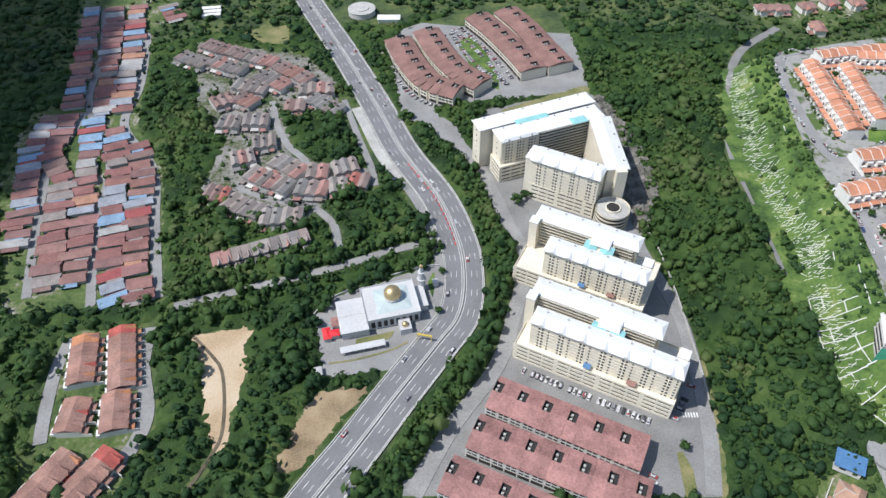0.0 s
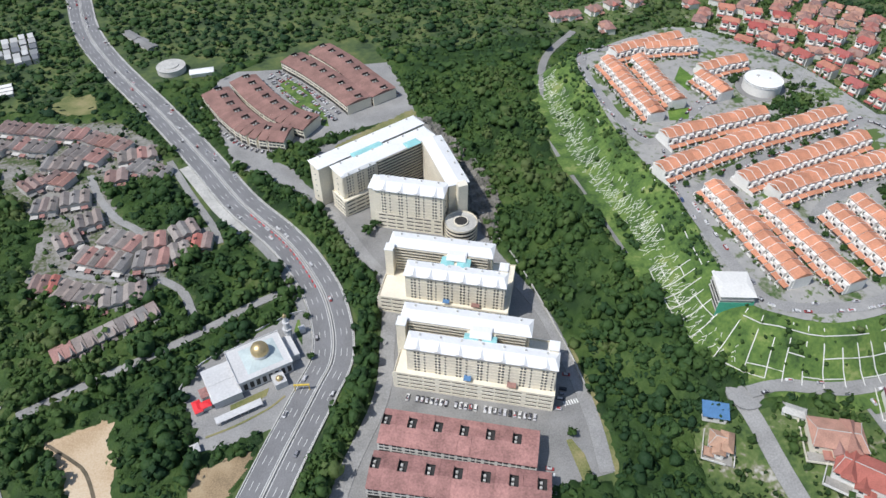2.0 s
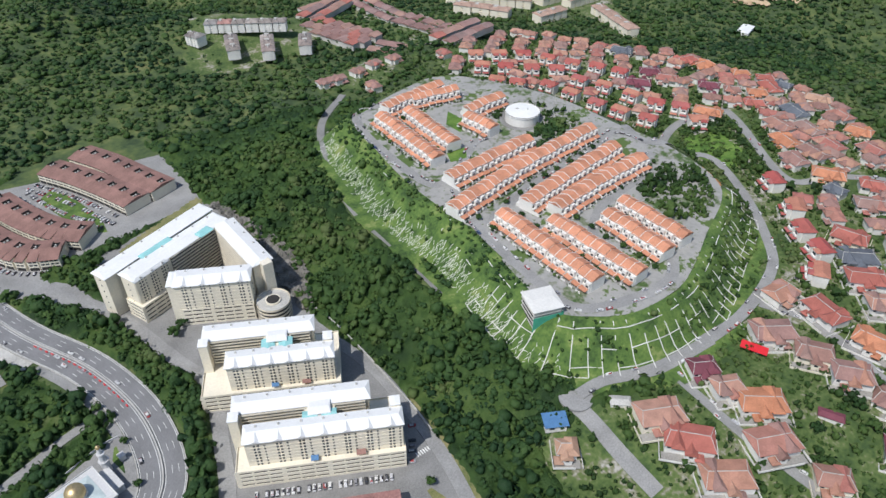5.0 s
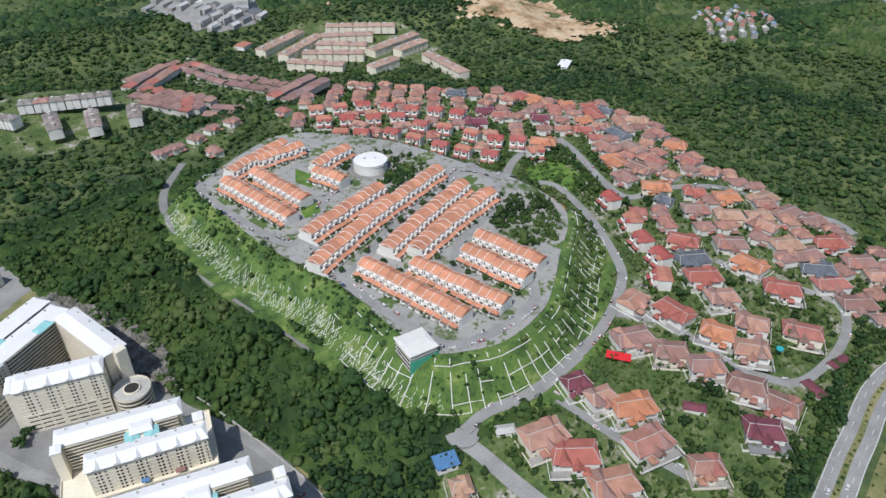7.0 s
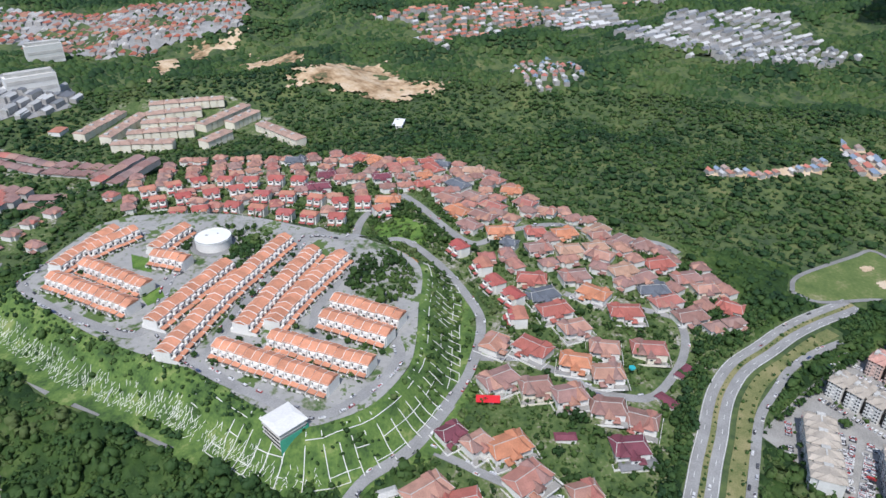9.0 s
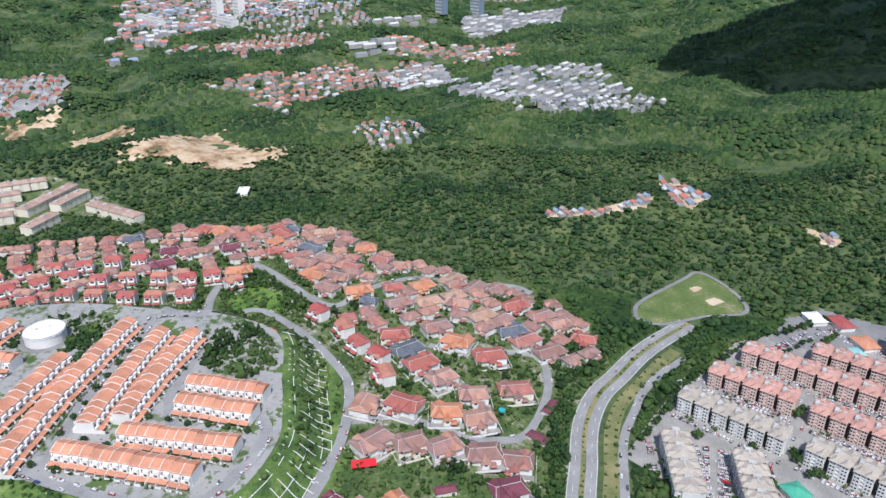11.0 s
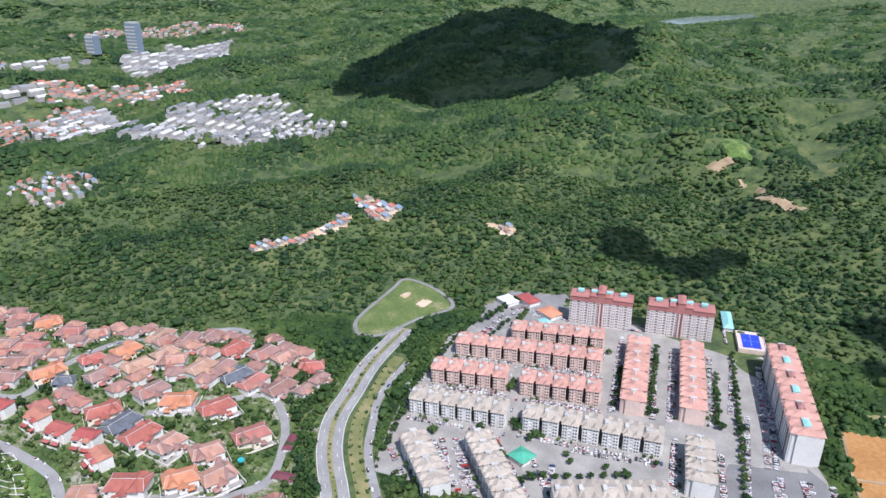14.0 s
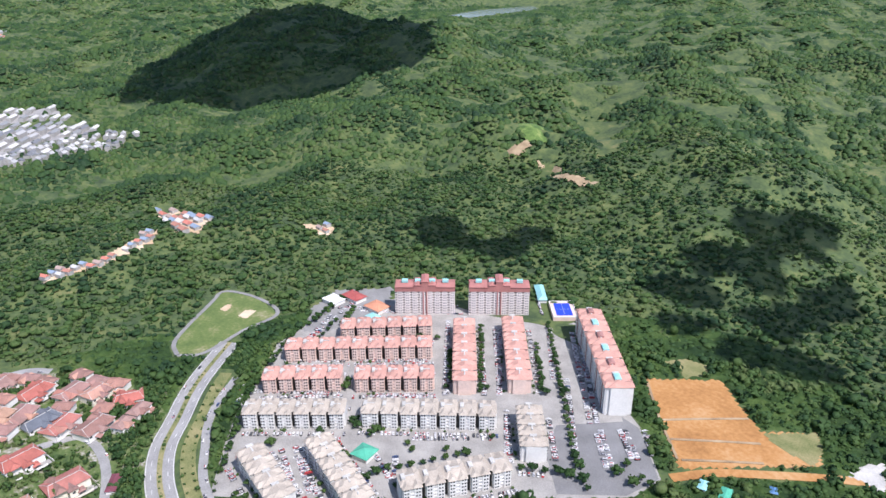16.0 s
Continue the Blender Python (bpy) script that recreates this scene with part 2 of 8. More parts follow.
M_FLATROOF = surface("sunbleached_brown_tiles", (0.42, 0.285, 0.225), 0.85, 1.2, 0.12, 0.3, shift=0.1, bump=0.2)
M_BRIGHTRED = surface("bright_red_awning", (0.75, 0.03, 0.04), 0.6, 1.2, 0.2, 0.12)
M_FARGLASS = surface("grey_blue_cladding", (0.2, 0.26, 0.33), 0.5, 1.2, 0.2, 0.2)
M_BLUE = surface("blue_sheet", (0.09, 0.21, 0.4), 0.6, 1.2, 0.2, 0.2)
M_GREEN = surface("green_sheet", (0.08, 0.4, 0.27), 0.6, 1.2, 0.2, 0.2)
# near-black for painted shade in recesses, also for a door and vents
M_DARK = surface("dark_opening_and_shade", (0.035, 0.033, 0.032), 0.7, 1.0, 0.2, 0.3)
M_GLASS = surface("window_glass", (0.05, 0.06, 0.07), 0.15, 1.0, 0.2, 0.3)
M_GOLD = surface("gold_dome", (0.6, 0.46, 0.25), 0.42, 1.0, 0.3, 0.15, metal=0.75)
M_CARS = surface("car_paint", (0.5, 0.5, 0.5), 0.3, 0.3, 0.1, 0.05,
                 pick=[(0.7, 0.7, 0.7), (0.05, 0.05, 0.055), (0.42, 0.43, 0.45), (0.68, 0.68, 0.66), (0.1, 0.1, 0.11), (0.45, 0.03, 0.03), (0.25, 0.25, 0.27), (0.03, 0.03, 0.035), (0.6, 0.6, 0.6), (0.05, 0.08, 0.18)])


# ---- terrain ----
def smooth(a, b, v):
    k = np.clip((v - a) / (b - a), 0.0, 1.0)
    return k * k * (3 - 2 * k)


def inside_distance(poly, x, y):
    """Signed distance to a closed outline, positive inside."""
    x, y = np.asarray(x, float), np.asarray(y, float)
    best, ins = np.full(x.shape, 1e9), np.zeros(x.shape, bool)
    for (ax, ay), (bx, by) in zip(poly, poly[1:] + poly[:1]):
        ex, ey = bx - ax, by - ay
        k = np.clip(((x - ax) * ex + (y - ay) * ey) / (ex * ex + ey * ey), 0, 1)
        best = np.minimum(best, np.hypot(x - ax - k * ex, y - ay - k * ey))
        if ey:
            ins ^= ((ay > y) != (by > y)) & (x < ex * (y - ay) / ey + ax)
    return np.where(ins, best, -best)


def ripple(x, y, size):
    """Soft rolling unevenness of about that wavelength, -1 to 1."""
    a, b = x / size * 6.283, y / size * 6.283
    return (np.sin(a + 1.3 * np.sin(b * 0.7)) + np.sin(b * 1.1 + 1.7 * np.sin(a * 0.6 + 1)) + np.sin((a + b) * 0.7 + 2)) / 3


PLATEAU = [(262, 500), (248, 398), (249, 330), (252, 300), (244, 262), (240, 216), (255, 197), (280, 184), (318, 183),
           (345, 192), (378, 208), (438, 240), (455, 298), (450, 350), (438, 440), (388, 524), (330, 524)]
TERRACES = [(150, 560), (136, 420), (140, 300), (150, 180), (215, 60), (330, 20), (600, 40), (700, 260), (690, 480), (480, 700), (230, 680)]


def height(x, y):
    x, y = np.asarray(x, float), np.asarray(y, float)
    z = 12 * smooth(4, 60, inside_distance(TERRACES, x, y))
    z = z + 21 * smooth(-32, -3, inside_distance(PLATEAU, x, y))
    d = np.hypot(x, y)
    wild = smooth(640, 950, x) + smooth(700, 1000, y) + smooth(470, 720, -y) + smooth(420, 700, -x)
    wild = np.clip(wild, 0, 1)
    z = z + wild * (18 * ripple(x, y, 260) + 32 * ripple(x + 90, y - 40, 640) - 14 * np.abs(ripple(x * 0.9 + 0.4 * y, y, 410)) * smooth(700, 1500, d))
    gullies = np.abs(ripple(0.8 * x + 0.6 * y, 0.6 * x - 0.8 * y, 430)) + 0.5 * np.abs(ripple(x - 60, y + 130, 190))
    z = z + smooth(300, 620, -y) * smooth(560, 900, d) * smooth(4300, 3000, d) * (34 * gullies - 20)
    hills = ((2330, -740, 520, 430, 165), (1750, -1000, 420, 360, 60), (800, -760, 260, 200, 60), (1250, -640, 300, 260, 45),
             (1150, -1350, 420, 330, 75), (2500, -3100, 700, 600, 60), (1900, -2300, 600, 450, 60), (1500, 900, 320, 260, 45),
             (300, 1050, 380, 200, 30), (2700, 900, 400, 350, 60), (3800, -600, 700, 500, 110))
    for hx, hy, sx, sy, hz in hills:
        z = z + hz * np.exp(-(((x - hx) / sx) ** 2 + ((y - hy) / sy) ** 2))
    z = z + (100 + 22 * ripple(x, y, 900)) * smooth(4250, 4850, d)
    return z + (20 - z) * (1 - smooth(0.9, 1.5, np.hypot((x - 3800) / 420, (y + 2400) / 620)))


# ---- plan: centre lines, outlines and rows, in metres ----
HIGHWAY = [(-135, 669), (-92, 573), (-55, 484), (-32, 425), (-5, 373), (9, 328), (12, 293), (8, 265), (-4, 245), (-26, 211), (-47, 177), (-63, 153)]
HIGHWAY_NORTH = [(-201, 1002), (-176, 826), (-162, 746)]
SERVICE_ROAD = [(-10, 464), (6, 442), (26, 404), (43, 345), (52, 312), (41, 265), (29, 229), (3, 190), (-16, 153)]
TOWER_ROAD = [(121, 352), (131, 307), (140, 265), (140, 218), (137, 183), (131, 153)]
SIDE_ROAD = [(-165, 273), (-136, 283), (-102, 294), (-68, 306), (-32, 321), (-7, 328)]
GREY_LANE = [(-142, 492), (-136, 470), (-129, 450), (-119, 431), (-103, 411), (-106, 388), (-112, 370), (-92, 362), (-76, 345), (-70, 323)]
JUNCTION = [(-30, 467), (-13, 482), (11, 455), (18, 425), (1, 431), (-17, 451)]
SHOP_VERGE = [(46, 478), (76, 494), (121, 515), (121, 504), (79, 481), (50, 468)]
HIGHWAY_LANE = [(-83, 494), (-67, 443), (-54, 405), (-50, 385)]
GREY_LANE_WEST = [(-150, 386), (-136, 377), (-114, 368), (-90, 364)]
CANAL_PATH = [(-146, 249), (-134, 237), (-126, 227), (-120, 207), (-117, 186), (-120, 174), (-125, 161), (-129, 153)]
SITE = [(20, 421), (29, 480), (120, 506), (133, 483), (135, 403), (131, 307), (140, 265), (140, 214), (138, 179), (134, 152), (-27, 153), (3, 190), (29, 229), (40, 266), (50, 313), (41, 343)]
MOSQUE_LOT = [(-79, 266), (-66, 282), (-15, 304), (-5, 308), (-2, 284), (-9, 253), (-23, 230), (-31, 227), (-59, 221), (-69, 222)]
BARE_WEST = [(-149, 252), (-136, 254), (-120, 258), (-112, 255), (-117, 244), (-111, 233), (-111, 217), (-114, 198), (-113, 183), (-117, 175), (-121, 179), (-128, 196), (-138, 225)]
BARE_SOUTH = [(-89, 159), (-84, 177), (-76, 204), (-68, 214), (-42, 217), (-46, 208), (-57, 193), (-71, 169)]
SHOP_CLUSTER_LOT = [(-53, 585), (-37, 614), (52, 665), (108, 644), (118, 603), (122, 529), (121, 508), (59, 495), (4, 487), (-24, 469), (-34, 468), (-45, 537)]
SHOP_GREEN = [(11, 585), (23, 596), (35, 577), (47, 532), (46, 508), (32, 516)]
SHOP_ARC_A = [(-42, 578), (-29, 539), (-12, 507), (12, 493)]
SHOP_ARC_B = [(-17, 593), (-4, 556), (13, 523), (32, 504)]
SHOP_ARC_C = [(30, 620), (47, 591), (64, 555), (76, 525)]
SHOP_ARC_D = [(58, 631), (74, 600), (88, 563), (100, 533)]
FRONT_SHOPS = [(25, 206, 99, 170), (14, 183, 96, 146), (0, 160, 74, 126)]
VILLAGE_A = [(-315, 466), (-314, 432), (-302, 394), (-291, 353), (-283, 325)]
VILLAGE_B = [(-302, 468), (-295, 417), (-274, 388), (-263, 341), (-250, 291)]
VILLAGE_C = [(-343, 648), (-323, 568), (-303, 484)]
VILLAGE_D = [(-278, 461), (-263, 401), (-248, 352), (-234, 294)]
VILLAGE_E = [(-321, 648), (-297, 559), (-275, 479)]
VILLAGE_F = [(-257, 449), (-238, 394), (-227, 353), (-212, 300), (-202, 277)]
VILLAGE_G = [(-301, 654), (-280, 568), (-262, 479)]
VILLAGE_H = [(-232, 428), (-222, 400), (-207, 341), (-189, 280)]
VILLAGE_I = [(-270, 653), (-259, 631)]
VILLAGE_LANE_A = [(-292, 477), (-292, 451), (-295, 413), (-286, 375), (-273, 329), (-258, 280)]
VILLAGE_LANE_B = [(-334, 650), (-308, 566), (-293, 490), (-250, 412), (-240, 356), (-227, 309), (-216, 273)]
VILLAGE_LANE_C = [(-278, 606), (-259, 519), (-254, 459), (-216, 405), (-197, 344), (-177, 280)]
VILLAGE_YARD = [(-368, 674), (-260, 674), (-272, 606), (-254, 519), (-244, 462), (-208, 405), (-174, 285), (-219, 271), (-268, 266), (-332, 412), (-334, 478), (-313, 494)]
TERRACE_WEST = [(-208, 248, -200, 215), (-197, 206, -196, 185), (-189, 254, -176, 212), (-178, 210, -172, 186), (-189, 174, -204, 145), (-168, 175, -186, 143)]
TERRACE_LANE = [(-175, 257), (-171, 230), (-160, 200), (-161, 181), (-169, 162), (-177, 153)]
TERRACE_LANE_B = [(-219, 249), (-219, 226), (-214, 197), (-210, 181)]
GREY_ROWS = [(-177, 457, -162, 456), (-158, 459, -140, 460), (-157, 410, -143, 415), (-145, 430, -130, 433), (-126, 410, -104, 395), (-142, 395, -111, 378), (-99, 396, -86, 396), (-104, 379, -84, 376), (-80, 399, -65, 404), (-81, 379, -70, 381), (-151, 365, -127, 352), (-124, 348, -98, 348), (-110, 491, -85, 473), (-204, 548, -175, 533), (-173, 556, -149, 545), (-159, 526, -133, 508), (-120, 503, -93, 505), (-176, 511, -150, 504), (-234, 558, -209, 543)]
RED_ROWS = [(-67, 386, -56, 384), (-168, 373, -153, 370), (-187, 483, -174, 492), (-170, 493, -156, 483), (-128, 479, -114, 479), (-217, 577, -177, 558), (-145, 541, -115, 517)]
GREY_FAR = [(-241, 712), (-239, 746), (-208, 745), (-204, 712), (-204, 688), (-227, 692)]
CLEARING = [(-188, 604), (-171, 620), (-148, 618), (-142, 599), (-146, 583), (-166, 586)]
LONG_BLOCK = [(-149, 307, -90, 331)]
ORANGE_A = [(292, 491, 361, 502), (321, 491, 367, 484), (282, 481, 281, 392), (308, 476, 305, 403), (349, 444, 392, 449), (344, 437, 348, 404)]
ORANGE_B = [(271, 365, 360, 374), (248, 330, 322, 346), (322, 346, 416, 358), (296, 305, 354, 316), (354, 316, 409, 324), (309, 288, 357, 295), (357, 295, 414, 299)]
ORANGE_C = [(356, 267, 357, 209), (335, 262, 335, 206), (298, 279, 303, 201), (274, 306, 276, 213)]
PLATEAU_ROAD = [(379, 481), (345, 495), (270, 503), (257, 388), (277, 371), (326, 404), (344, 404)]
PLATEAU_ROAD_B = [(277, 371), (257, 319), (250, 242), (254, 207), (289, 193), (321, 192), (342, 207)]
PLATEAU_ROAD_C = [(262, 308), (327, 330), (407, 343), (438, 348), (449, 314)]
PLATEAU_ROAD_D = [(299, 307), (357, 306), (399, 298), (436, 306)]
PLATEAU_ROAD_E = [(306, 248), (340, 273), (378, 283), (405, 285)]
RING_ROAD = [(452, 353), (447, 318), (500, 298), (480, 246), (439, 194), (409, 170), (355, 155), (306, 153), (319, 152), (281, 154), (263, 158), (239, 168), (220, 169)]
LOOP_ROAD = [(278, 153), (276, 126), (274, 97), (279, 75), (284, 56)]
EAST_ROAD = [(373, 155), (386, 125), (382, 94), (377, 72), (386, 54), (405, 34), (452, 25), (490, 30), (506, 46), (480, 97), (483, 127)]
NORTH_ROAD = [(449, 314), (520, 348), (582, 345), (579, 320), (526, 234), (565, 210), (603, 165), (627, 86), (617, 57)]
CULDESAC = [(214, 168), (215, 155), (214, 130), (214, 103)]
BULB = [(218, 169)]
BLUE_HOUSE = [(197, 164)]
WOODED_KNOLL = [(422, 302), (447, 273), (430, 236), (392, 218), (376, 226), (374, 255), (387, 282)]
HOMES_A = [(569, 628), (576, 613), (594, 598), (599, 576), (612, 561), (620, 537), (601, 496), (624, 456), (630, 437), (669, 435), (662, 407), (691, 396), (691, 379), (701, 365)]
HOMES_E = [(705, 346), (704, 329), (701, 300), (698, 284), (688, 267), (667, 247), (656, 232), (637, 333), (646, 320), (626, 290), (608, 308), (615, 295), (620, 271), (631, 263), (646, 217)]
HOMES_F = [(613, 211), (625, 197), (616, 183), (592, 264), (599, 252), (577, 264), (573, 246), (587, 231), (583, 214), (555, 242), (557, 213), (547, 220), (614, 329), (671, 381), (598, 402), (617, 355), (536, 511), (560, 339)]
HOMES_M = [(297, 616), (312, 615), (338, 619), (362, 626), (334, 579), (387, 626)]
EAST_HIGHWAY = [(608, -104), (594, -90), (556, -62), (527, -44), (495, -29), (464, -14), (432, -7), (406, -6), (383, -7), (356, -7), (331, -8)]
FRONTAGE = [(532, -82), (502, -60), (474, -47), (450, -41), (421, -34), (397, -33), (370, -34), (341, -35)]
ROAD_TREES = [(466, -31), (513, -47), (545, -62), (611, -112), (588, -111), (517, -71), (489, -48), (418, -28), (404, -15), (431, -15)]
BELT_SOUTH = [(398, 25), (427, 4), (375, -1), (337, -1), (314, 1), (305, 17), (355, 17)]
CONDO_LOT = [(397, -34), (451, -56), (490, -75), (522, -99), (571, -128), (601, -176), (620, -206), (603, -262), (520, -389), (500, -410), (432, -367), (320, -337), (268, -309), (264, -281), (329, -138)]
CONDO_PINK = [(556, -185, 521, -263), (544, -129, 487, -246), (506, -99, 478, -158), (472, -166, 442, -225)]
CONDO_PINK_ACROSS = [(511, -292, 418, -240), (493, -334, 398, -280)]
CONDO_GREY = [(467, -74, 430, -143), (426, -154, 374, -243), (418, -66, 357, -73), (408, -112, 331, -116), (337, -144, 320, -219), (367, -267, 323, -242)]
TWIN_TOWERS = [(579, -252, 551, -304), (544, -316, 515, -368)]
SLAB_TOWER = [(454, -393, 338, -331)]
EARTH_LOT = [(367, -385), (335, -440), (272, -412), (251, -447), (224, -418), (271, -328), (309, -351)]
EARTH_BANKS = [(318, -356, 287, -417), (297, -346, 262, -400), (362, -384, 278, -334), (276, -336, 246, -384)]
EARTH_ROAD = [(266, -316), (256, -345), (240, -372), (215, -410), (192, -440)]
CONDO_CARS = [(534, -287, 426, -229), (494, -322, 405, -265), (469, -361, 403, -317), (397, -327, 315, -273), (458, -379, 340, -306), (454, -384, 338, -311), (331, -304, 295, -284), (329, -307, 294, -288), (322, -320, 294, -306), (320, -323, 291, -309), (313, -336, 289, -321), (387, -179, 360, -229), (451, -177, 430, -216), (383, -258, 340, -231), (415, -102, 365, -97), (418, -99, 368, -93), (420, -89, 369, -85), (509, -80, 572, -123), (482, -67, 504, -79), (423, -109, 412, -130), (318, -227, 309, -240), (382, -147, 355, -146), (377, -160, 358, -151), (618, -191, 587, -248), (506, -185, 477, -241), (538, -126, 513, -172), (506, -86, 468, -150), (595, -221, 581, -246), (587, -255, 557, -310), (551, -320, 522, -373)]
CONDO_HEDGES = [(481, -368, 307, -267), (506, -308, 417, -255), (454, -335, 393, -299), (539, -87, 576, -118)]
CONDO_TREES = [(289, -297), (304, -267), (291, -260), (274, -297), (286, -285), (272, -288), (299, -256), (425, -147), (407, -158), (404, -152), (472, -158), (479, -163), (419, -147), (429, -84), (374, -172), (382, -172), (433, -231), (416, -260), (387, -298), (396, -299), (345, -146), (363, -194), (359, -230), (380, -312), (312, -269), (283, -258), (266, -297), (364, -129), (362, -132)]
CONDO_TARMAC = [(387, -318), (371, -329), (318, -335), (269, -308), (267, -278), (290, -238), (330, -257), (358, -291)]
GREEN_PATCH = [(510, 331), (549, 318), (531, 272), (502, 272), (492, 309)]
AWNING = [(332, 131)]
BELT_WEST = [(535, 27), (577, -43), (547, -36), (493, -10), (439, 3), (366, 5), (366, 15), (468, 28)]
BELT_EAST = [(519, -52), (583, -102), (590, -127), (503, -72), (455, -43), (421, -30), (385, -22), (469, -27)]
TANK_TREES = [(395, 404), (411, 390), (400, 365), (367, 356), (361, 373)]
CLOUD_SHADE_WEST = [(-363, 379), (-335, 405), (-328, 469), (-320, 509), (-333, 584), (-356, 661), (-399, 767), (-549, 769)]
CLOUD_SHADE_B = [(569, -612), (543, -684), (462, -869), (290, -595), (248, -465), (309, -447), (396, -474), (475, -516)]
CLOUD_SHADE_C = [(648, -324), (732, -388), (741, -492), (668, -519), (608, -473), (623, -383)]
HILL_CUT_A = [(951, -606), (959, -627), (954, -661), (939, -667), (933, -632)]
HILL_CUT_B = [(1057, -696), (1076, -765), (942, -700), (946, -661), (988, -665)]
HILL_CUT_C = [(918, -654), (879, -668), (805, -658), (796, -644), (894, -648)]
HILL_CUT_D = [(822, -618), (748, -643), (739, -627), (792, -606)]
HILL_CUT_E = [(1217, -1118), (1162, -1112), (1134, -1081), (1170, -1085)]
HILL_CUT_F = [(987, -1075), (957, -1105), (943, -1078), (953, -1049)]
PARK_BARE = [(665, -94), (674, -105), (669, -110), (659, -100)]
PARK_BARE_B = [(642, -108), (652, -117), (645, -127), (634, -115)]
PARK = [(593, -43), (624, -47), (685, -91), (705, -109), (675, -135), (630, -145), (610, -105), (586, -65)]
TEMPLE_YARD = [(581, -154), (626, -180), (652, -215), (629, -271), (584, -245), (571, -189)]
TEMPLE_ROOFS = [(626, -203), (623, -224), (590, -236), (573, -225), (551, -153)]
FAR_FLATS = [(560, 804, 651, 828), (568, 765, 660, 795), (682, 807, 753, 732), (657, 786, 711, 737), (631, 769, 674, 711), (593, 754, 648, 690), (558, 741, 599, 677), (662, 693, 757, 695), (688, 667, 745, 668), (708, 630, 682, 542), (615, 645, 661, 644)]
FAR_TERRACES = [(393, 850, 484, 865), (377, 813, 449, 851), (473, 848, 479, 756), (479, 756, 502, 684), (373, 799, 408, 702), (404, 695, 440, 625), (460, 640, 536, 655), (372, 772, 395, 705)]
WEST_FLATS = [(249, 818, 330, 768), (265, 783, 250, 737), (302, 766, 283, 720), (343, 750, 326, 716), (225, 805, 233, 786)]
FLATS_YARD = [(192, 743), (244, 856), (281, 855), (374, 831), (364, 758), (337, 715), (295, 736), (249, 718)]
BARE_HILL = [(894, 683), (1007, 702), (1063, 651), (1024, 611), (979, 537), (1005, 499), (980, 492), (953, 518), (892, 534), (878, 575), (871, 621), (867, 649), (838, 675), (866, 690)]
BARE_HILL_B = [(1084, 964), (1001, 775), (973, 761), (948, 803), (914, 836)]
BARE_HILL_C = [(747, 871), (1018, 1100), (1097, 1037), (1154, 1032), (1098, 1011), (1006, 1030), (798, 882)]
WHITE_TOWN = [(1450, 342), (1604, 271), (1728, 291), (1884, 120), (1816, 29), (1636, -48), (1593, 61), (1306, 178)]
WHITE_TOWN_B = [(1787, 630), (1884, 488), (1641, 331), (1507, 380), (1592, 509)]
RED_TOWN = [(1309, 811), (1360, 766), (1472, 711), (1778, 715), (1817, 655), (1880, 533), (1789, 449), (1635, 468), (1502, 559), (1266, 517), (1346, 650), (1170, 574), (1149, 615), (1293, 722)]
RED_TOWN_B = [(2079, 690), (2038, 574), (2061, 446), (2299, 311), (2143, 282), (1816, 321), (1964, 459), (1873, 562)]
RED_TOWN_C = [(1745, 1190), (1976, 1234), (2221, 1053), (2314, 959), (1753, 837), (1502, 837), (1757, 1120)]
CITY = [(2414, 1453), (2579, 1389), (2952, 1383), (2488, 858), (2360, 817), (2368, 979), (2169, 1176)]
CITY_B = [(3023, 2277), (3651, 2258), (3888, 1901), (3415, 1424), (2818, 1252), (2189, 1341), (1823, 1307), (1637, 1271)]
WHITE_TOWN_C = [(2650, 570), (3072, 464), (3101, 225), (2648, 233), (2394, 362), (2407, 500)]
WHITE_TOWN_D = [(547, 1099), (627, 1076), (669, 958), (645, 906), (567, 891), (527, 925)]
HAMLET_A = [(788, 63), (813, 54), (821, 8), (862, -35), (890, -67), (853, -57), (807, 8)]
HAMLET_B = [(1065, -78), (1063, -105), (1016, -114), (910, -139), (865, -109), (876, -88), (1036, -81)]
HAMLET_C = [(1211, 478), (1276, 413), (1211, 309), (1129, 329), (1086, 309), (1067, 350), (1105, 399)]
HAMLET_D = [(837, -235), (822, -274), (797, -261), (805, -245)]
RED_TOWN_D = [(1069, 1700), (1309, 1153), (1150, 1036), (1030, 1127), (929, 1171), (898, 1241), (833, 1360)]
WHITE_TOWN_E = [(577, 970), (618, 958), (660, 940), (628, 895), (563, 891), (530, 911)]
HILL_LAWN = [(342, 463), (344, 439), (328, 425), (326, 444)]
HILL_LAWN_B = [(298, 405), (316, 403), (307, 389), (292, 391)]
THICKET = [(508, 362), (455, 352), (475, 300), (470, 236), (560, 200), (590, 330)]
RESERVOIR_YARD = [(-102, 622), (-35, 618), (-35, 655), (-70, 668), (-102, 662)]
HIGHRISES = [(2547, 1500), (2583, 1429), (3789, 1834), (2899, 557), (2673, 649), (2435, 1723), (2320, 1335)]
LAKE = [(3672, -1992), (3938, -2343), (4078, -2841), (3845, -2701), (3612, -2263), (3483, -2002)]
FOREST_TRACK = [(302, 588), (255, 545), (226, 480), (209, 405), (210, 344), (208, 265)]
FAR_BLOCKS = [(839, 1239), (612, 951)]
ESTATE = [(262, 150), (225, 160), (180, 165), (170, 100), (262, 40), (290, 10), (420, 2), (540, -30), (610, 40), (640, 130), (660, 220), (730, 350), (690, 460), (560, 650), (440, 620), (380, 540), (460, 440), (462, 300), (445, 232), (375, 200)]
CLOUD_SHADE = [(1893, -124), (1720, -236), (1700, -460), (1650, -680), (1760, -830), (1950, -960), (2250, -1050), (2650, -1000), (2800, -800), (2650, -480), (2300, -250)]
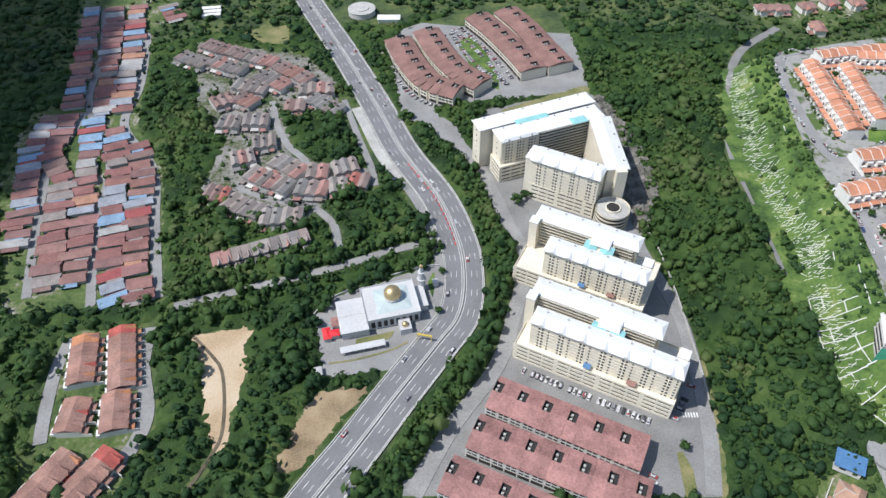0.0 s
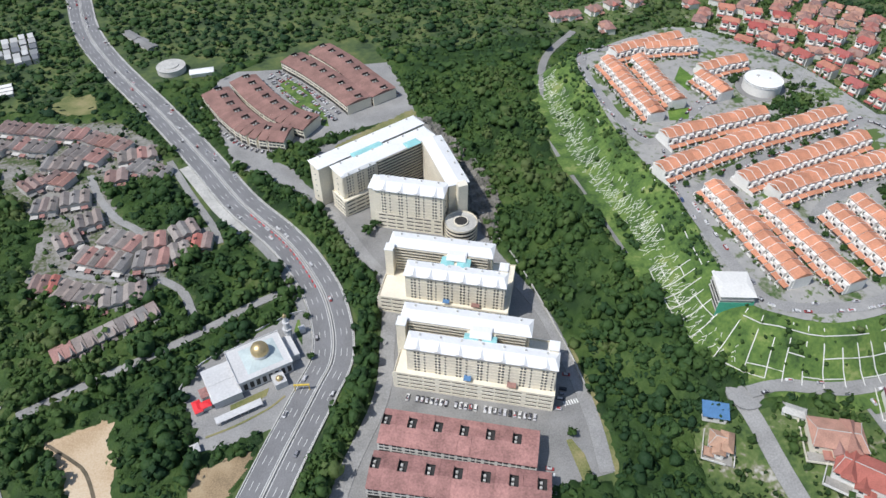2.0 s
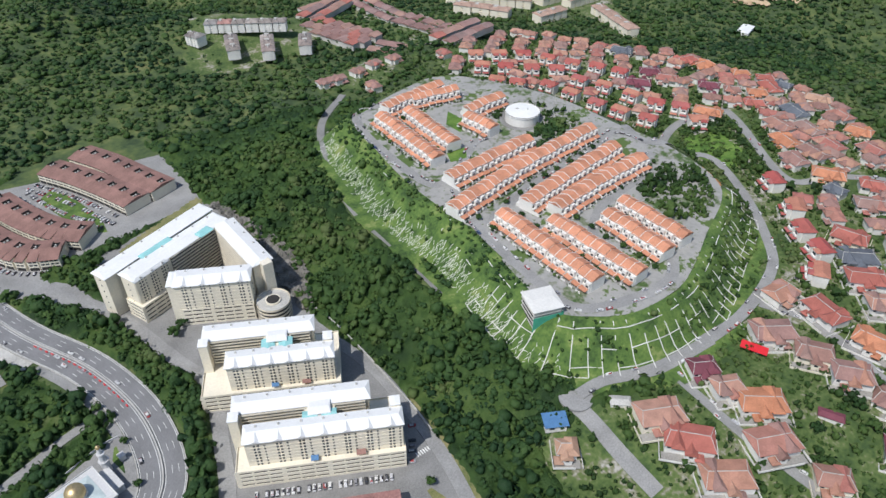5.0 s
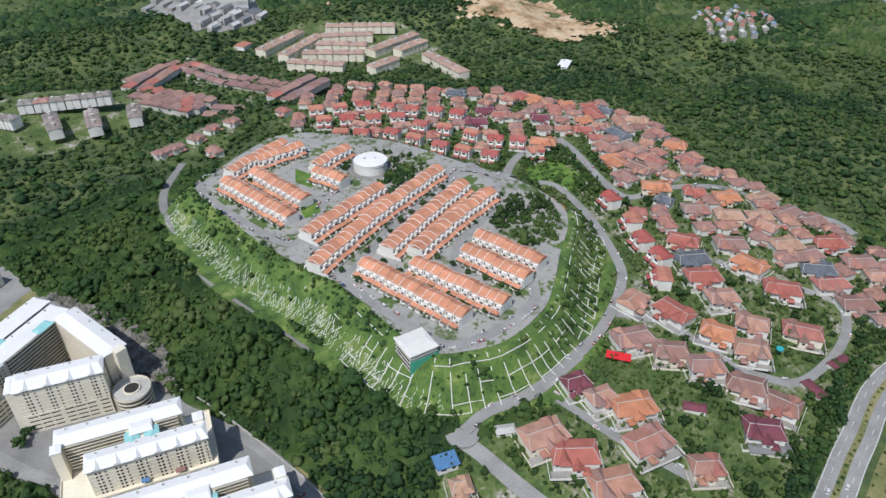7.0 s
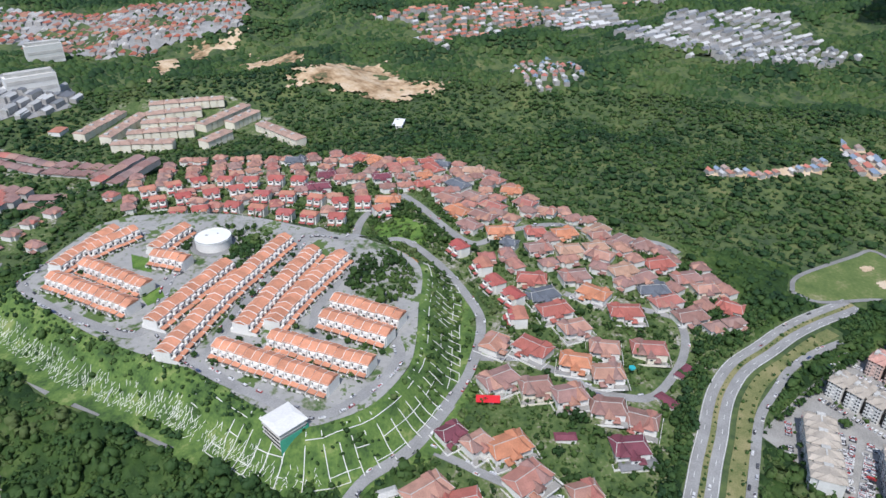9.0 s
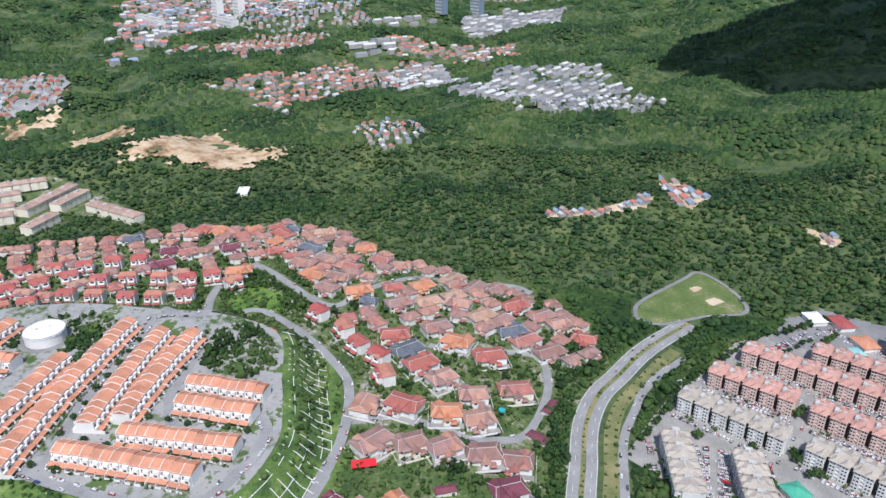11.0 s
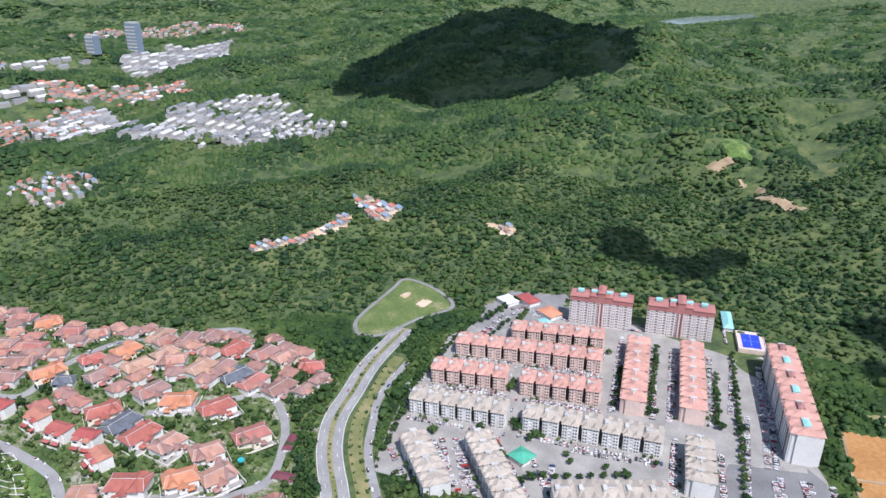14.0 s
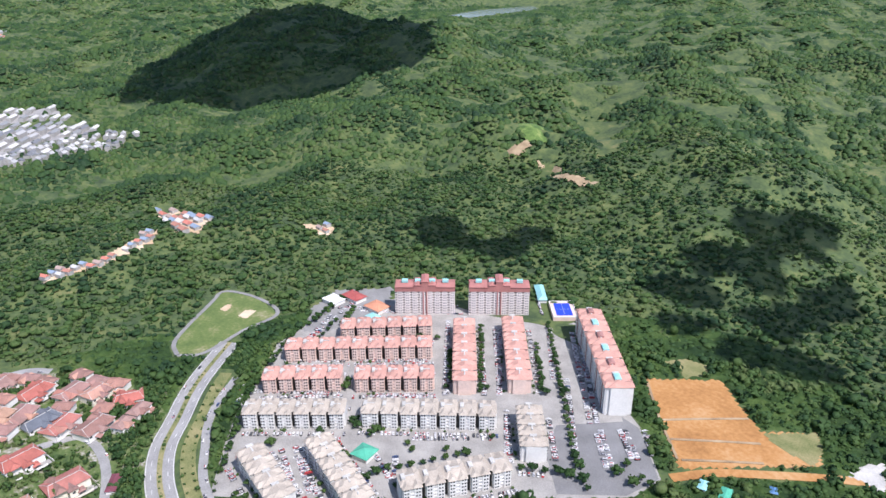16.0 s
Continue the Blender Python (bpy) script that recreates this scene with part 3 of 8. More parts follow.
GREY_YARD = [(-230, 590), (-125, 567), (-90, 519), (-86, 481), (-131, 476), (-114, 419), (-53, 405), (-56, 385), (-81, 377), (-93, 347), (-123, 348), (-176, 377), (-170, 440), (-203, 486)]
TERRACE_YARD = [(-230, 254), (-180, 256), (-161, 187), (-160, 153), (-213, 153), (-203, 184)]
FLATS_FAR_YARD = [(558, 829), (665, 859), (700, 834), (776, 748), (773, 682), (718, 564), (687, 577), (681, 663), (633, 681), (577, 755)]
TERRACES_FAR_YARD = [(391, 865), (481, 887), (497, 860), (523, 711), (549, 666), (455, 636), (404, 697), (371, 798)]
HILL_HOMES_YARD = [(292, 630), (343, 646), (408, 668), (393, 625), (340, 575), (297, 603)]
WHITE_TOWN_F = [(2013, 788), (2075, 723), (1907, 587), (1885, 629), (1835, 704)]
WHITE_TOWN_G = [(1293, 160), (1578, 61), (1598, -53), (1483, -109), (1378, 8), (1295, 112)]
WHITE_TOWN_H = [(2418, 825), (2562, 715), (2605, 645), (2459, 710), (2352, 795)]
CITY_C = [(3416, 950), (3909, 834), (4181, 209), (3663, 210), (3684, 613), (3319, 817)]
EARTH_GRASS = [(271, -410), (251, -447), (235, -433), (227, -412), (246, -410)]
EARTH_SHEDS = [(249, -328), (235, -333), (223, -365)]
GRAVEL = [(210, -423), (212, -445), (206, -460), (186, -428), (197, -429)]
DRYGRASS_N = [(382, -416), (373, -440), (354, -450), (344, -434), (352, -415), (367, -424)]
ROCKS = [(126, 492), (138, 462), (141, 431), (147, 406), (148, 380), (139, 346), (132, 337), (132, 383), (136, 436)]
SEMIS_A = [(464, 577), (485, 562), (506, 546), (521, 522), (533, 497), (548, 475), (558, 452)]
SEMIS_B = [(451, 549), (469, 532), (489, 513), (509, 496), (510, 463), (521, 439), (528, 408), (533, 382), (546, 363)]
SEMIS_C = [(441, 512), (454, 495), (476, 472), (482, 446), (486, 415), (493, 391), (502, 365), (538, 336)]
SEMIS_D = [(504, 233), (484, 201), (463, 181), (451, 160), (426, 146)]
# place, turn, length and roof: brown, red, orange, maroon, slate or tan
VILLAS_A = [(292, 139, -29, 16.5, 'm'), (291, 121, -25, 17.0, 'b'), (298, 103, -38, 26.0, 'o'), (245, 111, -48, 26.0, 'r'), (244, 131, -26, 26.0, 'b'), (245, 86, -35, 26.0, 'b'), (281, 84, -24, 26.0, 'b'), (352, 132, -34, 26.0, 'b'), (192, 149, -36, 11.1, 't'), (357, 107, -54, 21.7, 'b'), (359, 84, -50, 22.1, 'b'), (364, 59, -70, 22.7, 'b'), (369, 37, -85, 22.4, 'b'), (340, 38, -58, 22.3, 'm'), (293, 53, -47, 18.3, 'b'), (395, 91, -76, 21.7, 'o'), (396, 123, -102, 26.0, 'r'), (421, 77, -72, 21.5, 'b'), (396, 68, -62, 22.4, 'b'), (445, 49, -69, 26.0, 'b'), (389, 151, -4, 20.8, 'b'), (434, 104, -43, 21.8, 'b'), (449, 125, -46, 26.0, 'r'), (466, 141, -42, 26.0, 's')]
# place, turn, length and roof: brown, red, orange, maroon, slate or tan
VILLAS_B = [(485, 157, -71, 24.6, 'r'), (505, 126, -52, 24.7, 'b'), (488, 104, -101, 24.9, 'o'), (476, 75, -64, 26.0, 'r'), (533, 92, -44, 23.9, 't'), (534, 77, -37, 25.4, 'b'), (526, 64, -58, 26.0, 's'), (518, 51, -43, 26.0, 'b'), (571, 68, -49, 26.0, 'r'), (566, 42, -48, 24.9, 'b'), (555, 24, -53, 20.9, 'b'), (536, 2, -93, 21.8, 'r'), (508, 29, -48, 26.0, 'b'), (534, 197, -92, 15.3, 's'), (539, 170, -50, 23.4, 'b'), (547, 144, -53, 23.1, 't'), (562, 124, -48, 20.8, 't'), (591, 110, -22, 26.0, 'b'), (604, 91, -34, 22.5, 'b'), (565, 183, -56, 19.2, 'r'), (577, 158, -51, 22.6, 'o'), (602, 134, -25, 26.0, 't'), (562, 343, -63, 26.0, 'o'), (558, 427, -50, 26.0, 'm')]
# place, turn, length and roof: brown, red, orange, maroon, slate or tan
VILLAS_C = [(609, 496, -62, 23.1, 's'), (645, 437, -11, 23.7, 'r'), (655, 422, -4, 26.0, 'o'), (686, 392, -39, 18.3, 'o'), (695, 368, -49, 18.1, 'r'), (696, 348, -81, 19.0, 's'), (588, 437, -50, 21.8, 'm'), (610, 379, -49, 20.2, 'm'), (638, 341, -49, 19.4, 'o'), (622, 359, -46, 16.1, 'b'), (634, 318, -77, 19.1, 'b'), (615, 329, -45, 19.2, 'r'), (590, 416, -55, 21.7, 'b'), (674, 348, -119, 26.0, 'r'), (697, 307, -68, 26.0, 't'), (675, 271, -105, 21.8, 'b'), (651, 241, -75, 23.0, 'o'), (623, 215, -100, 21.9, 'b'), (615, 190, -87, 19.9, 'b'), (630, 295, -109, 25.9, 's'), (611, 268, -106, 26.0, 'b'), (599, 241, -106, 26.0, 'b'), (594, 288, -103, 26.0, 'b'), (574, 268, -108, 26.0, 'o')]
# place, turn, length and roof: brown, red, orange, maroon, slate or tan
VILLAS_D = [(575, 241, -101, 26.0, 'b'), (550, 244, -107, 22.2, 'b'), (553, 214, -59, 26.0, 'o'), (551, 117, -96, 24.1, 'b'), (588, 128, -50, 18.3, 'b')]


# ---- building helpers ----
class Solid:
    """Collects faces of one mesh."""

    def __init__(self):
        self.v, self.f = [], []

    def face(self, *pts):
        k = len(self.v)
        self.v += [tuple(p) for p in pts]
        self.f.append(tuple(range(k, k + len(pts))))
        return self

    def box(self, x0, x1, y0, y1, z0, z1):
        k = len(self.v)
        self.v += [(x0, y0, z0), (x1, y0, z0), (x1, y1, z0), (x0, y1, z0), (x0, y0, z1), (x1, y0, z1), (x1, y1, z1), (x0, y1, z1)]
        self.f += [tuple(k + i for i in q) for q in ((3, 2, 1, 0), (4, 5, 6, 7), (0, 1, 5, 4), (1, 2, 6, 5), (2, 3, 7, 6), (3, 0, 4, 7))]
        return self

    def bar(self, a, b, w, h):
        """A straight beam from a to b, w wide and h high."""
        a, b = Vector(a), Vector(b)
        side = (b - a).cross(Vector((0, 0, 1))).normalized() * (w / 2)
        up = Vector((0, 0, h))
        k = len(self.v)
        for p in (a, b):
            self.v += [tuple(p - side), tuple(p + side), tuple(p + side + up), tuple(p - side + up)]
        self.f += [tuple(k + i for i in q) for q in ((0, 1, 2, 3), (7, 6, 5, 4), (0, 4, 5, 1), (1, 5, 6, 2), (2, 6, 7, 3), (3, 7, 4, 0))]
        return self

    def prism(self, outline, z0, z1):
        n, k = len(outline), len(self.v)
        self.v += [(x, y, z0) for x, y in outline] + [(x, y, z1) for x, y in outline]
        self.f += [tuple(range(k + n, k + 2 * n)), tuple(range(k + n - 1, k - 1, -1))]
        self.f += [(k + i, k + (i + 1) % n, k + n + (i + 1) % n, k + n + i) for i in range(n)]
        return self

    def hip(self, x0, x1, y0, y1, z, rise, end=None, thick=0.25):
        """A hipped roof with its ridge along the longer side and a fascia. end: run of the hipped ends, 0 for gables."""
        along = x1 - x0 >= y1 - y0
        run = (min(x1 - x0, y1 - y0) / 2) if end is None else end
        if along:
            m = (y0 + y1) / 2
            a, b = (x0 + run, m, z + rise), (x1 - run, m, z + rise)
        else:
            m = (x0 + x1) / 2
            a, b = (m, y0 + run, z + rise), (m, y1 - run, z + rise)
        p = [(x0, y0, z), (x1, y0, z), (x1, y1, z), (x0, y1, z)]
        if along:
            self.face(p[0], p[1], b, a).face(p[1], p[2], b).face(p[2], p[3], a, b).face(p[3], p[0], a)
        else:
            self.face(p[0], p[1], a).face(p[1], p[2], b, a).face(p[2], p[3], b).face(p[3], p[0], a, b)
        q = [(x, y, z - thick) for x, y, z in p]
        for i in range(4):
            self.face(q[i], q[(i + 1) % 4], p[(i + 1) % 4], p[i])
        return self.face(q[3], q[2], q[1], q[0])

    def lean(self, x0, x1, y0, y1, z0, z1, thick=0.2):
        """A single pitch that falls from z1 at y1 to z0 at y0."""
        t = [(x0, y0, z0), (x1, y0, z0), (x1, y1, z1), (x0, y1, z1)]
        b = [(x, y, z - thick) for x, y, z in t]
        self.face(*t).face(*b[::-1])
        for i in range(4):
            self.face(b[i], b[(i + 1) % 4], t[(i + 1) % 4], t[i])
        return self

    def dome(self, cx, cy, z, r, squash=1.0, seg=20, rings=8, belly=0.0):
        k = len(self.v)
        for j in range(rings):
            a = (math.pi / 2 + belly) * j / rings - belly
            for i in range(seg):
                b = 2 * math.pi * i / seg
                self.v.append((cx + r * math.cos(a) * math.cos(b), cy + r * math.cos(a) * math.sin(b), z + r * squash * (math.sin(a) + math.sin(belly))))
        self.v.append((cx, cy, z + r * squash * (1 + math.sin(belly))))
        top = len(self.v) - 1
        for j in range(rings - 1):
            for i in range(seg):
                p, q = k + j * seg + i, k + j * seg + (i + 1) % seg
                self.f.append((p, q, q + seg, p + seg))
        for i in range(seg):
            self.f.append((k + (rings - 1) * seg + i, k + (rings - 1) * seg + (i + 1) % seg, top))
        return self

    def tube(self, cx, cy, z0, z1, r0, r1=None, seg=16, cap=True):
        r1 = r0 if r1 is None else r1
        k = len(self.v)
        for r, z in ((r0, z0), (r1, z1)):
            self.v += [(cx + r * math.cos(2 * math.pi * i / seg), cy + r * math.sin(2 * math.pi * i / seg), z) for i in range(seg)]
        self.f += [(k + i, k + (i + 1) % seg, k + seg + (i + 1) % seg, k + seg + i) for i in range(seg)]
        if cap:
            self.f.append(tuple(range(k + seg, k + 2 * seg)))
        return self

    def mesh(self, name, material):
        me = bpy.data.meshes.new(name)
        me.from_pydata(self.v, [], self.f)
        me.materials.append(material)
        return me


def part(name, solid, material, parent=None, label="", at=None):
    ob = new(name, solid if isinstance(solid, bpy.types.Mesh) else solid.mesh(name, material))
    if parent:
        ob.parent = parent
    if at is not None:
        ob.matrix_basis = at
    if label:
        ob["label"] = label
    return ob


def thing(name, label, category, group="", kind=""):
    return tagged(new(name), label, category, group, kind)


def ground_z(x, y):
    return float(height(np.array([x]), np.array([y]))[0])


def stand(x, y, degrees=0.0, lift=0.0):
    return pose(x, y, ground_z(x, y) + lift, 0, 0, degrees)


def curve(points, step):
    """Even points on a smooth line through the control points."""
    p = np.array([points[0], *points, points[-1]], float)
    p[0], p[-1] = 2 * p[1] - p[2], 2 * p[-2] - p[-3]
    fine = []
    for a, b, c, d in zip(p[:-3], p[1:-2], p[2:-1], p[3:]):
        for t in np.linspace(0, 1, 12, endpoint=False):
            fine.append(0.5 * (2 * b + (c - a) * t + (2 * a - 5 * b + 4 * c - d) * t * t + (3 * b - a - 3 * c + d) * t ** 3))
    fine.append(p[-2])
    fine = np.array(fine)
    run = np.concatenate([[0], np.cumsum(np.hypot(*np.diff(fine, axis=0).T))])
    s = np.linspace(0, run[-1], max(2, int(run[-1] / step) + 1))
    return np.stack([np.interp(s, run, fine[:, 0]), np.interp(s, run, fine[:, 1])], 1)


def sideways(line):
    d = np.gradient(line, axis=0)
    d /= np.hypot(d[:, 0], d[:, 1])[:, None]
    return np.stack([d[:, 1], -d[:, 0]], 1)


def ribbon(line, left, right, lift, thick=0.0):
    """A strip along a line, draped on the ground, from left to right metres of it."""
    n = sideways(line)
    s = Solid()
    a, b = line + n * left, line + n * right
    za, zb = height(a[:, 0], a[:, 1]) + lift, height(b[:, 0], b[:, 1]) + lift
    for i in range(len(line) - 1):
        q = [(*a[i], za[i]), (*b[i], zb[i]), (*b[i + 1], zb[i + 1]), (*a[i + 1], za[i + 1])]
        s.face(*q)
        if thick:
            s.face((*a[i], za[i] - thick), q[0], q[3], (*a[i + 1], za[i + 1] - thick))
            s.face(q[1], (*b[i], zb[i] - thick), (*b[i + 1], zb[i + 1] - thick), q[2])
    return s


def dashes(line, offset, lift, width=0.25, on=1, every=3):
    n = sideways(line)
    s = Solid()
    for i in range(0, len(line) - on, every):
        a, b = line[i] + n[i] * offset, line[i + on] + n[i + on] * offset
        m, k = n[i] * width / 2, n[i + on] * width / 2
        s.face(*[(*p, ground_z(*p) + lift) for p in (a - m, a + m, b + k, b - k)])
    return s


def sheet(outline, lift):
    """A level sheet over flat ground."""
    z = ground_z(*np.mean(outline, axis=0)) + lift
    area = sum(a[0] * b[1] - b[0] * a[1] for a, b in zip(outline, outline[1:] + outline[:1]))
    pts = outline if area > 0 else outline[::-1]
    return Solid().prism(pts, z - 0.3, z)


def draped(mask, x0, x1, y0, y1, step, lift):
    """A sheet that follows the ground wherever mask holds."""
    xs, ys = np.arange(x0, x1 + step, step), np.arange(y0, y1 + step, step)
    gx, gy = np.meshgrid(xs, ys)
    gz = height(gx, gy) + lift
    ok = mask(gx[:-1, :-1] + step / 2, gy[:-1, :-1] + step / 2)
    s = Solid()
    w = len(xs)
    s.v = [tuple(p) for p in np.stack([gx.ravel(), gy.ravel(), gz.ravel()], 1)]
    s.f = [(j * w + i, j * w + i + 1, (j + 1) * w + i + 1, (j + 1) * w + i) for j, i in zip(*np.nonzero(ok))]
    return s


def soft_patch(outline, step, lift, ragged=6.0):
    xs, ys = zip(*outline)
    return draped(lambda x, y: inside_distance(outline, x, y) + ragged * ripple(x, y, 23) > 0, min(xs) - 10, max(xs) + 10, min(ys) - 10, max(ys) + 10, step, lift)


# ---- ground ----
def spread(lo, hi, step, reach):
    c = list(np.arange(lo, hi + 1, step))
    d, a, b = step, lo, hi
    while a > -reach or b < reach:
        d = min(d * 1.16, 100)
        a, b = a - d, b + d
        c = ([max(a, -reach)] if c[0] > -reach else []) + c + ([min(b, reach)] if c[-1] < reach else [])
    return np.array(c)


gxs, gys = spread(-360, 720, 6, 4980), spread(-480, 700, 6, 4980)
ggx, ggy = np.meshgrid(gxs, gys)
ggz = height(ggx, ggy)
land = Solid()
land.v = [tuple(p) for p in np.stack([ggx.ravel(), ggy.ravel(), ggz.ravel()], 1)]
wide = len(gxs)
land.f = [(j * wide + i, j * wide + i + 1, (j + 1) * wide + i + 1, (j + 1) * wide + i) for j in range(len(gys) - 1) for i in range(wide - 1)]
ground = tagged(part("ground", land, M_GROUND), "rolling ground with dark green undergrowth and bare patches", "ground", kind="structure")
for poly in ground.data.polygons:
    poly.use_smooth = True


def structure(name, solid, material, label, category):
    return tagged(part(name, solid, material), label, category, kind="structure")


plateau_slope = structure("grass_slope", draped(lambda x, y: (inside_distance(PLATEAU, x, y) > -44 + 5 * ripple(x, y, 40)) & (inside_distance(PLATEAU, x, y) < 0.5) & (x < 400 + (430 - y) * 0.2) & (y < 520), 180, 500, 130, 560, 4, 0.8), M_GRASS,
                          "bright green grassy slope round the hilltop estate", "grass")
structure("site_pavement", sheet(SITE, 0.12), M_PAVED, "worn grey asphalt yard round towers and shops", "pavement")
structure("mosque_lot", sheet(MOSQUE_LOT, 0.12), M_LANE, "grey asphalt car park round the mosque", "car park")
structure("shop_cluster_lot", sheet(SHOP_CLUSTER_LOT, 0.12), M_LANE, "grey asphalt parking yard between curved shop rows", "car park")
structure("shop_green", sheet(SHOP_GREEN, 0.25), M_GRASS, "small grassy island in the parking yard", "grass")
structure("condo_lot", sheet(CONDO_LOT, 0.12), M_PALE, "pale grey parking yard between apartment blocks", "car park")
structure("condo_tarmac", sheet(CONDO_TARMAC, 0.16), M_TARMAC, "dark worn asphalt parking ground with parked cars", "car park")
structure("green_slope", soft_patch(GREEN_PATCH, 2, 0.5, 2), M_MEADOW, "bright green grassy slope beside the estate road", "grass")
structure("village_yard", sheet(VILLAGE_YARD, 0.08), M_YARD, "trodden village ground with weeds and concrete", "ground")
structure("condo_yard", sheet([(620, -206), (603, -262), (545, -372), (470, -412), (425, -380), (330, -330), (360, -260), (470, -300)], 0.1), M_PALE, "pale parking ground behind the apartment blocks", "car park")
structure("flats_yard", soft_patch(FLATS_YARD, 6, 0.6, 2), M_YARD, "grey parking ground round walk-up flats", "car park")
structure("temple_yard", soft_patch(TEMPLE_YARD, 4, 0.3, 1), M_PAVED, "pale paved yard round low red-roofed halls", "yard")
structure("hill_lawn", sheet(HILL_LAWN, 1.0), M_MEADOW, "small lawn between hilltop terraces", "lawn")
structure("hill_lawn_corner", sheet(HILL_LAWN_B, 1.0), M_MEADOW, "small corner lawn on the hilltop", "lawn")
structure("park_lawn", soft_patch(PARK, 3, 0.3, 1), M_PARK, "mown green park lawn with sandy bare spots", "lawn")
structure("bare_soil_west", soft_patch(BARE_WEST, 1, 0.2, 1.5), M_SAND, "pale sandy cleared ground beside a drain", "bare soil")
structure("bare_soil_south", soft_patch(BARE_SOUTH, 1, 0.2, 2), M_SOIL, "pale brown cleared plot beside the highway", "bare soil")
structure("earth_lot", soft_patch(EARTH_LOT, 3, 0.3, 1), M_CLAY, "freshly levelled orange earth building plot", "bare soil")
structure("earth_grass", soft_patch(EARTH_GRASS, 2, 0.4, 1), M_LAWN, "yellow-green grass plot beside the earthworks", "grass")
structure("junction_paving", sheet(JUNCTION, 0.42), M_LANE, "grey asphalt road junction beside the highway", "road")
structure("shop_verge", soft_patch(SHOP_VERGE, 2, 0.4, 1), M_LAWN, "strip of mown grass behind the shops", "grass")
structure("grass_clearing", soft_patch(CLEARING, 2, 0.4, 1), M_LAWN, "bright grass clearing among tall trees", "grass")
structure("dry_clearing", soft_patch(DRYGRASS_N, 2, 0.4, 1), M_LAWN, "yellow dry grass clearing behind the earthworks", "grass")
structure("gravel_yard", soft_patch(GRAVEL, 2, 0.5, 2), M_CONCRETE, "pale heap of gravel beside the dirt road", "gravel")
structure("park_bare_spot", soft_patch(PARK_BARE, 2, 0.5, 1), M_SAND, "sandy worn spot in the park lawn", "bare soil")
structure("park_bare_spot_lower", soft_patch(PARK_BARE_B, 2, 0.5, 1), M_SAND, "sandy worn spot in the park lawn", "bare soil")
for k, (ax, ay, bx, by) in enumerate(EARTH_BANKS):
    structure(f"earth_bank_{k + 1}", ribbon(curve([(ax, ay), ((ax + bx) / 2 + 1, (ay + by) / 2 + 1), (bx, by)], 4), -1.0, 1.0, 0.9, 0.6), M_SOIL, "low brown earth bank across the building plot", "bank")
for k, hill in enumerate((BARE_HILL, BARE_HILL_B, BARE_HILL_C)):
    pit = soft_patch(hill, 5, 1.5, 16)
    pit.v = [(x, y, z + 2.5 * max(0.0, math.sin(0.11 * y + 2.5 * noise.noise((x * 0.02, y * 0.02, 3.0)))) + 2.2 * noise.noise((x * 0.06, y * 0.06, 1.0))) for x, y, z in pit.v]
    structure(f"quarry_{k + 1}", pit, M_QUARRY, "pale stripped hillside of terraced bare soil", "bare soil")
estate_ground = structure("estate_ground", draped(lambda x, y: inside_distance(ESTATE, x, y) > 4 * ripple(x, y, 40), 170, 760, -40, 660, 6, 0.12), M_YARD, "garden ground with lawns and pale driveways", "ground")
structure("plateau_ground", sheet([tuple(p) for p in curve(PLATEAU + PLATEAU[:1], 6)[:-1]], 0.9), M_HILLTOP, "grey paved ground of the hilltop estate", "ground")
rock = draped(lambda x, y: inside_distance(ROCKS, x, y) > -3 + 3 * ripple(x, y, 17), 118, 160, 330, 500, 1.6, 0.0)
rock.v = [(x + 1.5 * noise.noise((x * 0.3, y * 0.3, 5.0)), y, z + 2.6 + 2.4 * noise.noise((x * 0.16, y * 0.16, 0.0)) + 1.6 * noise.noise((x * 0.5, y * 0.5, 9.0))) for x, y, z in rock.v]
structure("rock_cut", rock, M_ROCK, "weathered grey rock cutting behind the towers", "rock")


# ---- roads ----
ROADS = []


def road(name, points, width, material, label, lift=0.3, category="road"):
    line = curve(points, 5)
    ROADS.append((line, width))
    return structure(name, ribbon(line, -width / 2, width / 2, lift, 0.35), material, label, category), line


highway, hline = road("highway", HIGHWAY_NORTH + HIGHWAY + [(-82, 122), (-130, 45)], 25, M_ASPHALT, "wide grey dual carriageway with lane markings", 0.4)
for name, off, w in (("lane_marking", -11.6, 0.3), ("lane_marking", 11.6, 0.3), ("lane_marking", -1.4, 0.3), ("lane_marking", 1.4, 0.3)):
    part(name, ribbon(hline, off - w / 2, off + w / 2, 0.44), M_MARK, highway, "solid white edge line")
for off in (-8.2, -4.8, 4.8, 8.2):
    part("dashed_line", dashes(hline, off, 0.45), M_MARK, highway, "dashed white lane line")
part("median_barrier", ribbon(hline, -0.4, 0.4, 1.1, 0.8), M_CONCRETE, highway, "low concrete median barrier")
part("parapet", ribbon(hline, 12.2, 12.8, 1.0, 0.9), M_CONCRETE, highway, "low concrete roadside parapet")
part("parapet", ribbon(hline, -12.8, -12.2, 1.0, 0.9), M_CONCRETE, highway, "low concrete roadside parapet")

apron = hline[(hline[:, 1] > 398) & (hline[:, 1] < 490)]
structure("concrete_apron", ribbon(apron, 13.0, 20.5, 0.5, 0.6), M_CONCRETE, "pale concrete apron beside the highway", "pavement")
merge = hline[(hline[:, 1] > 238) & (hline[:, 1] < 400)]
structure("merging_lane", ribbon(merge, 13.0, 18.5, 0.38, 0.4), M_LANE, "grey merging lane beside the highway", "road")
ROADS += [(apron + sideways(apron) * 16.5, 8), (merge + sideways(merge) * 15.5, 7)]

